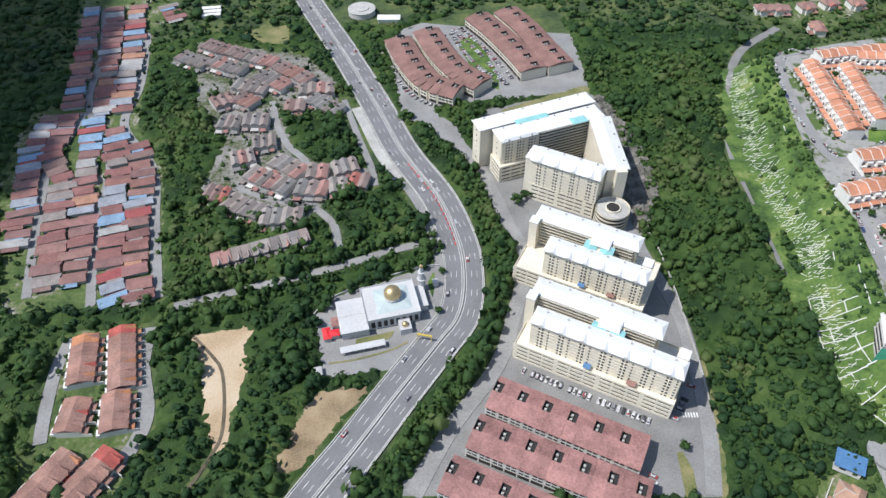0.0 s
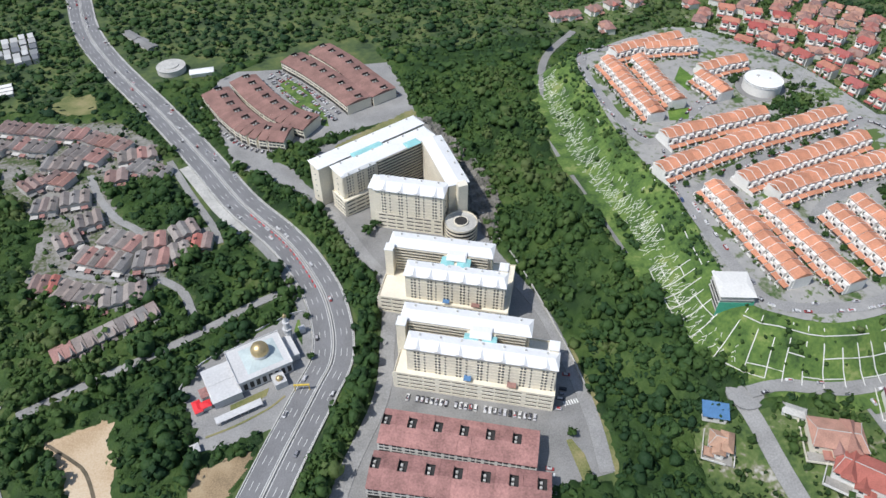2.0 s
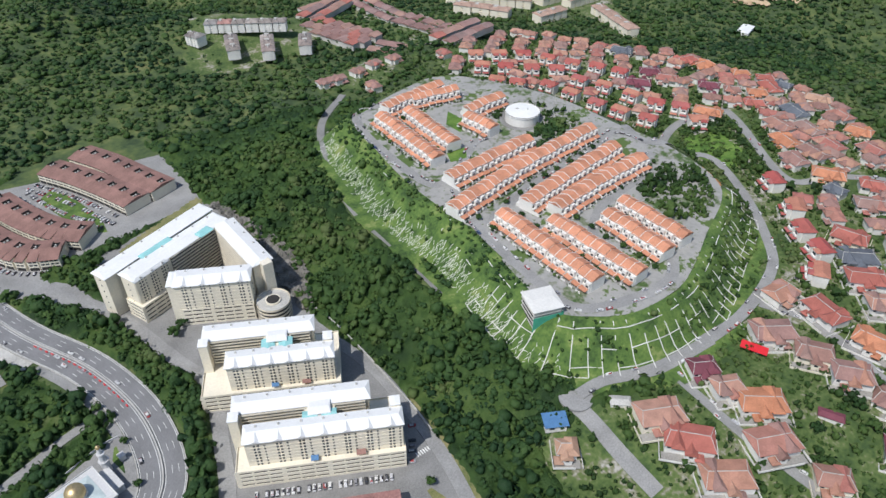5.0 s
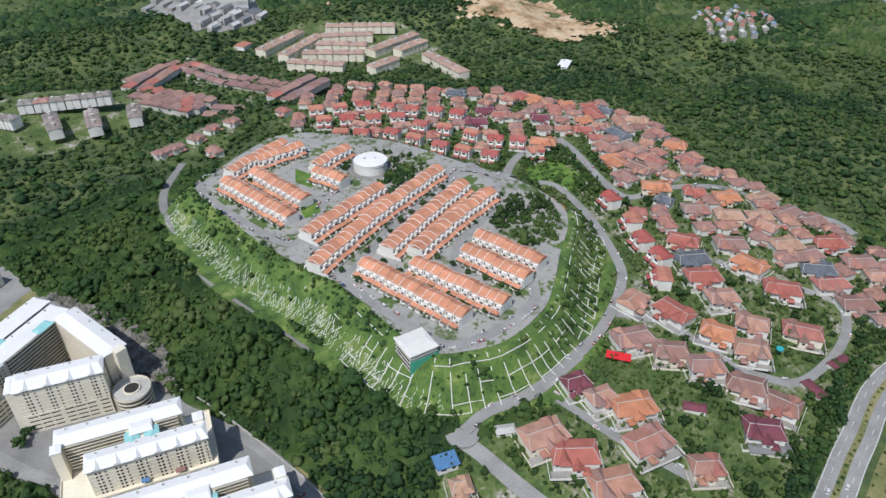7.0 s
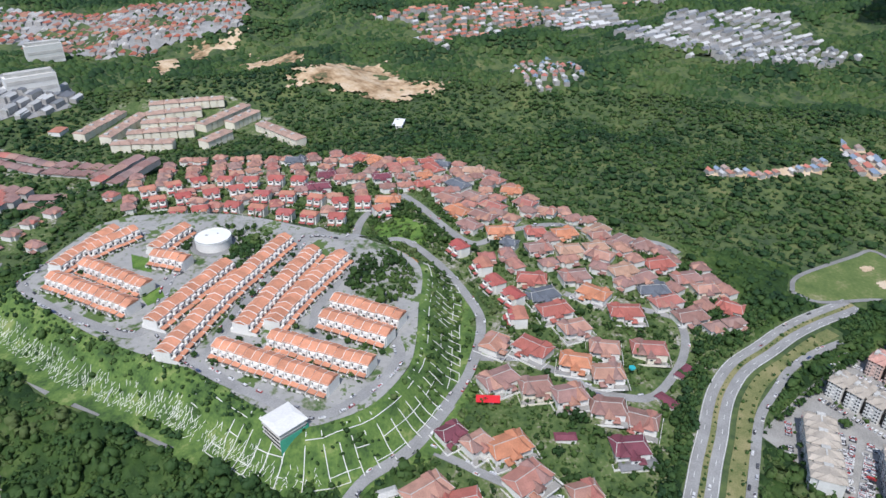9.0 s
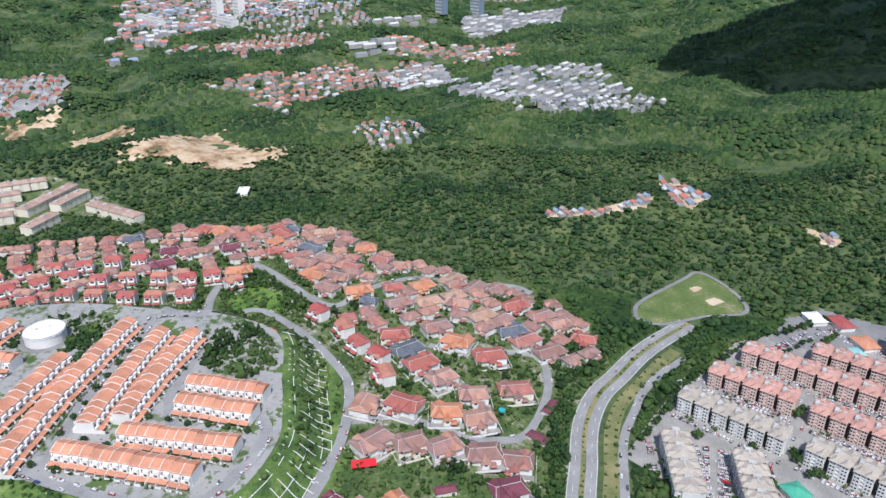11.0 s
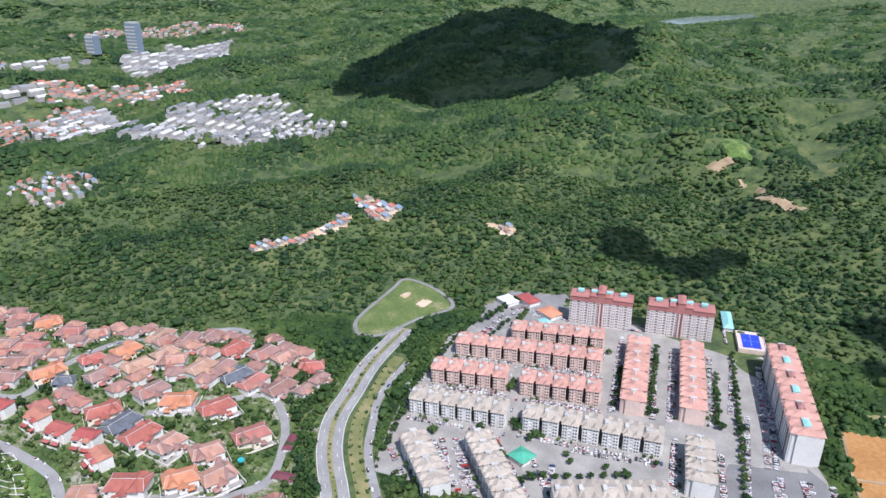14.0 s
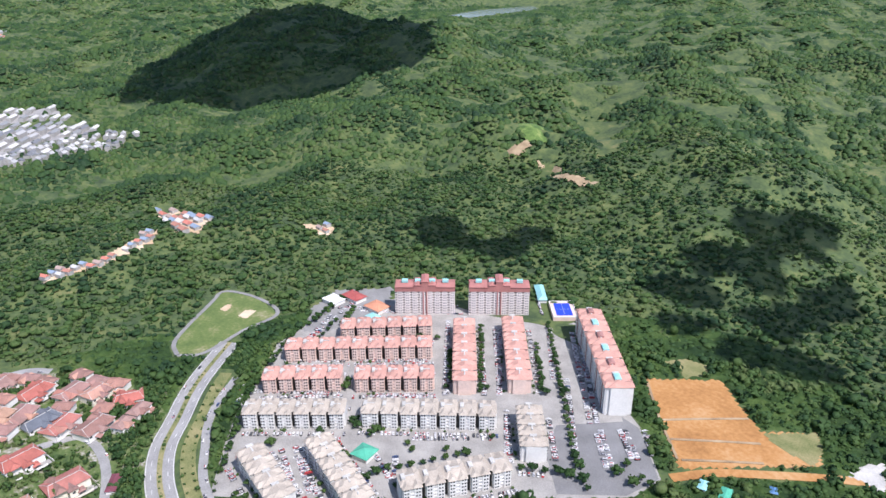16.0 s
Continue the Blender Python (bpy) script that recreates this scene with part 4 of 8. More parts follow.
east_road, eline = road("east_highway", EAST_HIGHWAY[1:] + [(270, -10), (150, -16)], 19.5, M_LANE, "pale grey dual carriageway with a planted median", 0.35)
part("median", ribbon(eline, -1.8, 1.8, 0.6, 0.4), M_LAWN, east_road, "planted yellow-green median strip")
for off in (-9.2, 9.2):
    part("lane_marking", ribbon(eline, off - 0.15, off + 0.15, 0.4), M_MARK, east_road, "solid white edge line")
for off in (-5.6, 5.6):
    part("dashed_line", dashes(eline, off, 0.4), M_MARK, east_road, "dashed white lane line")

for name, pts, w, mat in (("service_road", SERVICE_ROAD, 9, M_LANE), ("tower_road", TOWER_ROAD, 8, M_LANE), ("side_road", SIDE_ROAD, 6, M_LANE),
                          ("grey_lane", GREY_LANE, 5.5, M_LANE), ("highway_lane", HIGHWAY_LANE, 5, M_LANE), ("west_lane", GREY_LANE_WEST, 6, M_LANE),
                          ("village_lane", VILLAGE_LANE_A, 6, M_LANE), ("village_lane_middle", VILLAGE_LANE_B, 6, M_LANE), ("village_lane_east", VILLAGE_LANE_C, 7, M_LANE),
                          ("terrace_lane", TERRACE_LANE, 8, M_LANE), ("terrace_lane_west", TERRACE_LANE_B, 7, M_LANE),
                          ("ring_road", RING_ROAD, 7.5, M_LANE), ("loop_road", LOOP_ROAD, 6, M_LANE), ("estate_road", EAST_ROAD, 6.5, M_LANE),
                          ("estate_road_north", NORTH_ROAD, 8, M_LANE), ("culdesac", CULDESAC, 9, M_LANE), 
                          ("earth_road", EARTH_ROAD, 8, M_CLAY), ("forest_track", FOREST_TRACK, 7, M_PAVED)):
    road(name, pts, w, mat, "worn grey asphalt road" if mat is M_LANE else "pale narrow road", 1.15 if name == "ring_road" else 0.45)
for name, pts in (("plateau_road", PLATEAU_ROAD), ("plateau_road_south", PLATEAU_ROAD_B), ("plateau_road_middle", PLATEAU_ROAD_C), ("plateau_road_lane", PLATEAU_ROAD_D), ("plateau_road_short", PLATEAU_ROAD_E)):
    road(name, pts, 8, M_LANE, "pale grey asphalt estate street", 1.0)
structure("turning_circle", Solid().tube(BULB[0][0], BULB[0][1], ground_z(*BULB[0]) - 0.5, ground_z(*BULB[0]) + 0.6, 10, 10, 28), M_LANE, "round asphalt turning circle", "road")
side_lawn = structure("verge_lawn", ribbon(eline[10:], -24, -13.5, 0.35), M_LAWN, "dry yellow-green lawn strip along the highway", "lawn")
ROADS.append((eline[10:] + sideways(eline)[10:] * -18.5, 11))
frontage = curve(FRONTAGE + [(270, -37)], 5)
ROADS.append((frontage, 6.5))
structure("frontage_road", ribbon(frontage, -3.2, 3.2, 0.4, 0.3), M_LANE, "narrow grey frontage road", "road")
canal, cline = road("storm_drain", CANAL_PATH, 1.8, M_DRAIN, "narrow muddy storm drain", 0.4, "drain")
park_path, pline = road("park_path", PARK + PARK[:1], 4, M_PAVED, "pale path round the park lawn", 0.5, "path")
lake = structure("lake", Solid().prism(LAKE, 19, 21.5), M_WATER, "far grey reservoir between wooded hills", "lake")


# ---- woods ----
rng = np.random.default_rng(7)


def ico_ball(fine):
    """Corners and faces of a ball of triangles, once divided if fine."""
    g = (1 + 5 ** 0.5) / 2
    v = [np.array(p) / np.hypot(1, g) for p in ((-1, g, 0), (1, g, 0), (-1, -g, 0), (1, -g, 0), (0, -1, g), (0, 1, g), (0, -1, -g), (0, 1, -g), (g, 0, -1), (g, 0, 1), (-g, 0, -1), (-g, 0, 1))]
    f = [(0, 11, 5), (0, 5, 1), (0, 1, 7), (0, 7, 10), (0, 10, 11), (1, 5, 9), (5, 11, 4), (11, 10, 2), (10, 7, 6), (7, 1, 8), (3, 9, 4), (3, 4, 2), (3, 2, 6), (3, 6, 8), (3, 8, 9), (4, 9, 5), (2, 4, 11), (6, 2, 10), (8, 6, 7), (9, 8, 1)]
    if fine:
        mid, g2 = {}, []
        for t in f:
            m = []
            for p, q in ((t[0], t[1]), (t[1], t[2]), (t[2], t[0])):
                key = (min(p, q), max(p, q))
                if key not in mid:
                    c = v[p] + v[q]
                    mid[key] = len(v)
                    v.append(c / np.linalg.norm(c))
                m.append(mid[key])
            g2 += [(t[0], m[0], m[2]), (t[1], m[1], m[0]), (t[2], m[2], m[1]), tuple(m)]
        f = g2
    return np.array(v), f


def crown_shape(seed, tufts, lobes=4, fine=False):
    """One crown, about 2 across and 1.4 high: a few ragged lobes set with leaf clumps. Corners and triangles."""
    r = np.random.default_rng(seed)
    ball, faces = ico_ball(fine)
    pts, f = [], []
    for j in range(lobes):
        a = 2 * np.pi * j / max(lobes, 1) + r.uniform(-0.6, 0.6)
        size = (1.0 if tufts == 0 else 0.74) if lobes == 1 else r.uniform(0.5, 0.72)
        out = 0 if lobes == 1 else r.uniform(0.3, 0.55)
        v = ball * (r.uniform(0.6, 1.2, (len(ball), 1)) * size) * (1, 1, r.uniform(0.7, 1.0)) + (out * np.cos(a), out * np.sin(a), 0.5 + r.uniform(-0.25, 0.3))
        k = len(pts)
        pts += list(v)
        f += [(t[0] + k, t[1] + k, t[2] + k) for t in faces if v[list(t), 2].mean() > 0.05]
    for _ in range(tufts):
        a, e = r.uniform(0, 2 * np.pi), np.arcsin(r.uniform(-0.1, 1))
        d = np.array([np.cos(a) * np.cos(e), np.sin(a) * np.cos(e), np.sin(e)])
        c = d * (1.0, 1.0, 0.75) * r.uniform(0.62, 1.08) + (0, 0, 0.5)
        nrm = d + r.normal(0, 0.4, 3)
        nrm /= np.linalg.norm(nrm)
        u = np.cross(nrm, r.normal(0, 1, 3))
        u /= np.linalg.norm(u)
        w = np.cross(nrm, u)
        s = r.uniform(0.2, 0.46)
        k = len(pts)
        pts += [c + u * s * r.uniform(0.7, 1.3), c + w * s * r.uniform(0.6, 1.2), c - u * s * r.uniform(0.7, 1.3), c - w * s * r.uniform(0.6, 1.2), c + nrm * s * 0.5]
        f += [(k + i, k + (i + 1) % 4, k + 4) for i in range(4)]
    return np.array(pts), np.array(f)


def far_crown(seed):
    """A small ragged dome of leaves, for trees seen from afar."""
    r = np.random.default_rng(seed)
    a = np.arange(5) * 1.2566 + r.uniform(-0.25, 0.25, 5)
    lo, hi = r.uniform(0.8, 1.2, 5), r.uniform(0.5, 0.85, 5)
    pts = [(lo[i] * np.cos(a[i]), lo[i] * np.sin(a[i]), r.uniform(0.0, 0.3)) for i in range(5)]
    pts += [(hi[i] * np.cos(a[i] + 0.6), hi[i] * np.sin(a[i] + 0.6), r.uniform(0.6, 1.0)) for i in range(5)] + [(r.uniform(-0.2, 0.2), r.uniform(-0.2, 0.2), r.uniform(1.0, 1.25))]
    f = []
    for i in range(5):
        j = (i + 1) % 5
        f += [(i, j, 5 + i), (j, 5 + j, 5 + i), (5 + i, 5 + j, 10)]
    return np.array(pts), np.array(f)


def gather(pieces):
    """Joins (corners, triangles) pieces into one pair."""
    vs, fs, k = [], [], 0
    for v, f in pieces:
        vs.append(v)
        fs.append(f + k)
        k += len(v)
    return np.concatenate(vs), np.concatenate(fs)


def triangles(name, shape, material, kinds=None):
    """One smooth mesh from corners and triangles. kinds: a number for each corner that tells its tree apart."""
    v, f = shape
    me = bpy.data.meshes.new(name)
    n = len(f)
    me.vertices.add(len(v))
    me.loops.add(n * 3)
    me.polygons.add(n)
    me.vertices.foreach_set("co", np.ascontiguousarray(v, dtype=np.float32).ravel())
    me.loops.foreach_set("vertex_index", np.ascontiguousarray(f, dtype=np.int32).ravel())
    me.polygons.foreach_set("loop_start", np.arange(0, n * 3, 3, dtype=np.int32))
    me.polygons.foreach_set("use_smooth", np.ones(n, dtype=bool))
    if kinds is not None:
        me.attributes.new("tree", "FLOAT", "POINT").data.foreach_set("value", kinds.astype(np.float32))
    me.update(calc_edges=True)
    me.materials.append(material)
    return me


CLEAR = [(SITE, 0), (MOSQUE_LOT, 0), (SHOP_CLUSTER_LOT, 0), (CONDO_LOT, 2), (VILLAGE_YARD, 0), (FLATS_YARD, 0), (TEMPLE_YARD, 0), (PARK, 3), (BARE_WEST, 0), (BARE_SOUTH, 0), (EARTH_LOT, 2),
         (HILL_CUT_A, -3), (HILL_CUT_B, -3), (HILL_CUT_C, -3), (HILL_CUT_D, -3), (HILL_CUT_E, -3), (HILL_CUT_F, -3), (BARE_HILL, -4), (BARE_HILL_B, -4), (BARE_HILL_C, -4), (PLATEAU, 34), (ESTATE, -2), (WHITE_TOWN, 0), (WHITE_TOWN_B, 0), (RED_TOWN, 0), (RED_TOWN_B, 0), (RED_TOWN_C, 0), (CITY, 0), (CITY_B, 0), (CITY_C, 0), (WHITE_TOWN_F, 0), (WHITE_TOWN_G, 0), (WHITE_TOWN_H, 0), (EARTH_GRASS, 0), (GRAVEL, 0), (DRYGRASS_N, 0), (ROCKS, -2),
         (WHITE_TOWN_C, 0), (WHITE_TOWN_D, 0), (RED_TOWN_D, 0), (WHITE_TOWN_E, 0), (HAMLET_A, 0), (HAMLET_B, 0), (HAMLET_C, -10), (HAMLET_D, 0), (RESERVOIR_YARD, 0), (LAKE, 30), (GREY_YARD, 0), (GREY_FAR, 0), (CLEARING, 0), (JUNCTION, 0), (SHOP_VERGE, 0), (TERRACE_YARD, 0), (FLATS_FAR_YARD, 0), *[([(ax, ay), (bx, by), (bx + 1, by + 1)], -19) for ax, ay, bx, by in FAR_TERRACES], (HILL_HOMES_YARD, 0)]


def free(x, y, share=1.0):
    ok = np.ones(x.shape, bool)
    for outline, margin in CLEAR:
        ok &= inside_distance(outline, x, y) < -margin
    for line, w in ROADS:
        lo, hi = line.min(0) - 20, line.max(0) + 20
        near = (x > lo[0]) & (x < hi[0]) & (y > lo[1]) & (y < hi[1]) & ok
        if near.any():
            px, py = x[near], y[near]
            d = np.full(px.shape, 1e9)
            for a in line:
                d = np.minimum(d, np.hypot(px - a[0], py - a[1]))
            ok[near] &= d > w / 2 + 2.5
    return ok


def scatter(cell, near, far, lo=-62, hi=172):
    reach = far + cell
    c = np.arange(-reach, reach, cell)
    x, y = np.meshgrid(c, c)
    x, y = x.ravel(), y.ravel()
    d, az = np.hypot(x, y), np.degrees(np.arctan2(x, y))
    keep = (d > near) & (d < far) & (az > lo) & (az < hi)
    x, y = x[keep], y[keep]
    x = x + rng.uniform(-0.48, 0.48, len(x)) * cell
    y = y + rng.uniform(-0.48, 0.48, len(y)) * cell
    ok = free(x, y)
    return x[ok], y[ok]


def wood(name, x, y, size, shapes, material, label, sink=0.0, tall=1.0):
    """A stand of trees as one mesh. size: crown radius, smallest and largest."""
    n = len(x)
    kinds = rng.integers(0, len(shapes), n)
    r = rng.uniform(*size, n) * (0.7 + 0.8 * rng.random(n) ** 3)
    z = height(x, y) + r * rng.uniform(-0.15, 0.25, n) * tall - sink
    turn = rng.uniform(0, 2 * np.pi, n)
    made, own, tone = [], [], rng.random(n)
    for k, (sv, sf) in enumerate(shapes):
        m = kinds == k
        if not m.any():
            continue
        c, s = np.cos(turn[m])[:, None], np.sin(turn[m])[:, None]
        p = sv[None] * r[m][:, None, None]
        q = np.empty(p.shape, np.float32)
        q[..., 0] = p[..., 0] * c - p[..., 1] * s + x[m][:, None]
        q[..., 1] = p[..., 0] * s + p[..., 1] * c + y[m][:, None]
        q[..., 2] = p[..., 2] * rng.uniform(0.8, 1.35, m.sum())[:, None] * tall + z[m][:, None]
        faces = sf[None] + (np.arange(m.sum()) * len(sv))[:, None, None]
        made.append((q.reshape(-1, 3), faces.reshape(-1, 3)))
        own.append(np.repeat(tone[m], len(sv)))
    ob = new(name, triangles(name, gather(made), material, np.concatenate(own)))
    return tagged(ob, label, "woodland", kind="stuff")


def low_dome(seed):
    """The plainest crown, for woods at the horizon."""
    r = np.random.default_rng(seed)
    a = np.arange(5) * 1.2566 + r.uniform(-0.3, 0.3, 5)
    pts = [(q * np.cos(b), q * np.sin(b), r.uniform(-0.2, 0.4)) for q, b in zip(r.uniform(0.8, 1.25, 5), a)] + [(r.uniform(-0.3, 0.3), r.uniform(-0.3, 0.3), r.uniform(0.8, 1.2))]
    return np.array(pts), np.array([(i, (i + 1) % 5, 5) for i in range(5)])


near_shapes = [crown_shape(k, 9, 2) for k in range(9)]
mid_shapes = [crown_shape(20 + k, 4, 1) for k in range(9)]
far_shapes = [crown_shape(40 + k, 1, 1) for k in range(7)]
domes = [far_crown(60 + k) for k in range(12)]
specks = [low_dome(80 + k) for k in range(9)]


def stocked(x, y, floor):
    """Where trees stand: thick in places, open scrub in others."""
    d = 0.5 + 0.45 * ripple(x, y, 97) + 0.35 * ripple(x + 31, y - 17, 41) + 0.2 * ripple(x, y + 9, 230)
    return rng.random(len(x)) < np.clip(floor + (1 - floor) * d, 0, 1)


def understorey(x0, x1, y0, y1, step):
    """Low leafy growth that closes the ground under the near woods."""
    gx, gy = np.meshgrid(np.arange(x0, x1, step), np.arange(y0, y1, step))
    wide = gx.shape[1]
    gx, gy = gx + rng.uniform(-0.3, 0.3, gx.shape) * step, gy + rng.uniform(-0.3, 0.3, gx.shape) * step
    d, az = np.hypot(gx, gy), np.degrees(np.arctan2(gx, gy))
    ok = (d > 130) & (d < 640) & (az > -62) & (az < 162)
    ok[ok] = free(gx[ok], gy[ok])
    lump = 1.6 + 1.3 * ripple(gx, gy, 13) + 1.0 * ripple(gx + 5, gy - 3, 7.3)
    gz = height(gx, gy) + np.where(ok, np.maximum(lump + rng.uniform(-0.9, 1.3, gx.shape), 0.2), -0.6)
    corner = ok[:-1, :-1] | ok[1:, :-1] | ok[:-1, 1:] | ok[1:, 1:]
    j, i = np.nonzero(corner)
    a = j * wide + i
    faces = np.concatenate([np.stack([a, a + 1, a + wide + 1], 1), np.stack([a, a + wide + 1, a + wide], 1)])
    used, back = np.unique(faces, return_inverse=True)
    pts = np.stack([gx.ravel(), gy.ravel(), gz.ravel()], 1)[used]
    tone = np.clip(0.35 + 0.3 * ripple(gx, gy, 31) + rng.uniform(-0.35, 0.35, gx.shape), 0, 1).ravel()[used]
    ob = new("undergrowth", triangles("undergrowth", (pts, back.reshape(-1, 3)), M_SCRUB, tone))
    return tagged(ob, "low leafy undergrowth and creepers beneath the trees", "undergrowth", kind="stuff")


understorey(-420, 640, -520, 640, 3.0)
x, y = scatter(7.0, 120, 580, -62, 162)
k = stocked(x, y, 0.8)
wood("woodland", x[k], y[k], (3.0, 6.4), near_shapes, M_LEAF, "dense tropical broadleaf woodland with uneven dark green crowns", 0, 0.85)
scrub = ~k & (rng.random(len(x)) < 0.95)
wood("scrub", x[scrub], y[scrub], (2.4, 4.4), mid_shapes, M_SCRUB, "low yellow-green scrub between the taller trees")
x, y = scatter(8.0, 580, 1150, -40, 162)
k = stocked(x, y, 0.72)
wood("woodland", x[k], y[k], (3.6, 7.0), mid_shapes, M_LEAF, "dense green forest canopy on rolling ground", 0, 0.55)
scrub = ~k & (rng.random(len(x)) < 0.85)
wood("scrub", x[scrub], y[scrub], (2.4, 4.6), far_shapes, M_SCRUB, "low yellow-green scrub between the taller trees")
x, y = scatter(9.5, 1150, 1750, 8, 160)
k = stocked(x, y, 0.93)
wood("woodland", x[k], y[k], (4.4, 7.8), domes, M_LEAF, "distant forest canopy over hills", 1, 0.8)
x, y = scatter(12.5, 1750, 2700, 24, 158)
k = stocked(x, y, 0.97)
wood("woodland", x[k], y[k], (5.6, 9.4), domes, M_LEAF, "distant forest canopy over hills", 2, 0.9)
x, y = scatter(18, 2700, 4950, 38, 158)
k = stocked(x, y, 0.99)
wood("woodland", x[k], y[k], (10.5, 16), specks, M_LEAF, "far wooded hills", 4, 0.7)


# ---- apartment towers ----
def window_mesh(w, h, depth=0.35):
    return Solid().box(-w / 2, w / 2, -depth / 2, depth / 2, 0, h).mesh("window", M_GLASS)


W_PAIR = Solid().box(-1.5, 1.5, -0.14, 0.14, 0, 1.2).box(-0.35, 0.35, -0.2, 0.2, -0.05, 1.25)
W_PAIR = W_PAIR.mesh("window", M_GLASS)
W_PAIR.materials.append(M_CREAM)
for pane in W_PAIR.polygons[6:]:
    pane.material_index = 1
W_SMALL = window_mesh(0.9, 0.9)


def white_roof(x0, x1, y0, y1, z, bays, front=True, back=False):
    """A low white sheet roof with small gablets over the eaves."""
    s = Solid().hip(x0 - 1, x1 + 1, y0 - 1.2, y1 + 1.2, z, 1.9, 2.5, 0.5)
    for side, yes in ((-1, front), (1, back)):
        if yes:
            y = y0 - 1.3 if side < 0 else y1 + 1.3
            m = (y0 + y1) / 2
            for k in range(bays):
                cx = x0 + (k + 0.5) * (x1 - x0) / bays
                s.face((cx - 2.4, y, z + 0.05), (cx + 2.4, y, z + 0.05), (cx, y, z + 1.5))
                s.face((cx - 2.4, y, z + 0.05), (cx, y, z + 1.5), (cx, m, z + 1.92))
                s.face((cx + 2.4, y, z + 0.05), (cx, m, z + 1.92), (cx, y, z + 1.5))
    return s


def slab(tower, x0, x1, y0, y1, z0, z1, at, bays=6, front=True, back=False, ends=True, gablets=True):
    """One slab of flats with its roof, windows and thin floor lines."""
    part("wall", Solid().box(x0, x1, y0, y1, z0, z1), M_CREAM, tower, at=at)
    roof = part("roof", white_roof(x0, x1, y0, y1, z1, bays, front and gablets, back and gablets), M_SHEET, tower, "white sheet-metal roof with small gablets", at=at)
    for k in range(bays):
        cx = x0 + (k + 0.5) * (x1 - x0) / bays
        part("roof_vent", Solid().box(cx - 0.5, cx + 0.5, y1 - 2.2, y1 - 1.2, z1 + 0.6, z1 + 1.7), M_CONCRETE, roof)
    floors = int(round((z1 - z0) / 2.5))
    step = (z1 - z0) / floors
    for side, yes in ((y0, front), (y1, back)):
        if not yes:
            continue
        for f in range(floors):
            z = z0 + f * step + 0.6
            for b in range(bays):
                cx = x0 + (b + 0.5) * (x1 - x0) / bays
                w = (x1 - x0) / bays
                for dx, me in ((0, W_PAIR), (0.37 * w, W_SMALL)):
                    part("window", me, None, tower, at=at @ pose(cx + dx, side, z))
            part("floor_line", Solid().box(x0, x1, side - 0.12, side + 0.12, z - 0.75, z - 0.6), M_CREAM, tower, at=at)
    if ends:
        for f in range(0, floors, 2):
            for ex in (x0, x1):
                part("window", W_SMALL, None, tower, at=at @ pose(ex, (y0 + y1) / 2, z0 + f * step + 0.7, 0, 0, 90))


def galleries(tower, x0, x1, y, out, z0, z1, at):
    """Open access corridors: a deck and a parapet on each floor."""
    floors = int(round((z1 - z0) / 2.5))
    for f in range(1, floors + 1):
        z = z0 + f * (z1 - z0) / floors - 0.3
        y2 = y + out * 1.8
        s = Solid().box(x0, x1, min(y, y2), max(y, y2), z - 0.2, z).box(x0, x1, min(y2, y2 + out * 0.2), max(y2, y2 + out * 0.2), z, z + 1.0)
        part("gallery", s, M_CREAM, tower, at=at)
    # black sheet over the cream wall imitates shade behind the galleries
    part("corridor", Solid().box(x0, x1, min(y + out * 0.03, y), max(y + out * 0.03, y), z0, z1 - 0.5), M_DARK, tower, "thin near-black sheet as the corridor's shade", at=at)


COLUMN = Solid().box(-0.5, 0.5, -0.2, 0.2, 0, 2.3).mesh("column", M_CREAM)


def podium(tower, x0, x1, y0, y1, top, at, levels=4, spacing=8.0):
    """Open parking decks: parapets, columns and dark bays between them."""
    # solid core coloured near-black so the open bays look shaded
    part("parking_core", Solid().box(x0 + 1.2, x1 - 1.2, y0 + 1.2, y1 - 1.2, 0, top - 0.3), M_DARK, tower, "near-black box in place of parking deck shade", at=at)
    step = top / levels
    for k in range(levels + 1):
        z = k * step
        s = Solid().box(x0, x1, y0, y1, max(z - 0.3, 0), z + 0.02)
        for a, b, c, d in ((x0, x1, y0, y0 + 0.3), (x0, x1, y1 - 0.3, y1), (x0, x0 + 0.3, y0 + 0.3, y1 - 0.3), (x1 - 0.3, x1, y0 + 0.3, y1 - 0.3)):
            s.box(a, b, c, d, z + 0.02, z + (1.15 if k == levels else 1.75))
        part("parking_deck", s, M_CREAM, tower, "cream parking deck with a solid parapet", at=at)
    n = int((x1 - x0) / spacing)
    for k in range(levels):
        for i in range(n + 1):
            cx = x0 + 0.6 + i * (x1 - x0 - 1.2) / n
            wide = i % 3 == 0
            part("column", COLUMN, None, tower, at=at @ pose(cx, y0 + 0.25, k * step + 1.0) @ Matrix.Diagonal((2.4 if wide else 0.8, 1, 1, 1)))


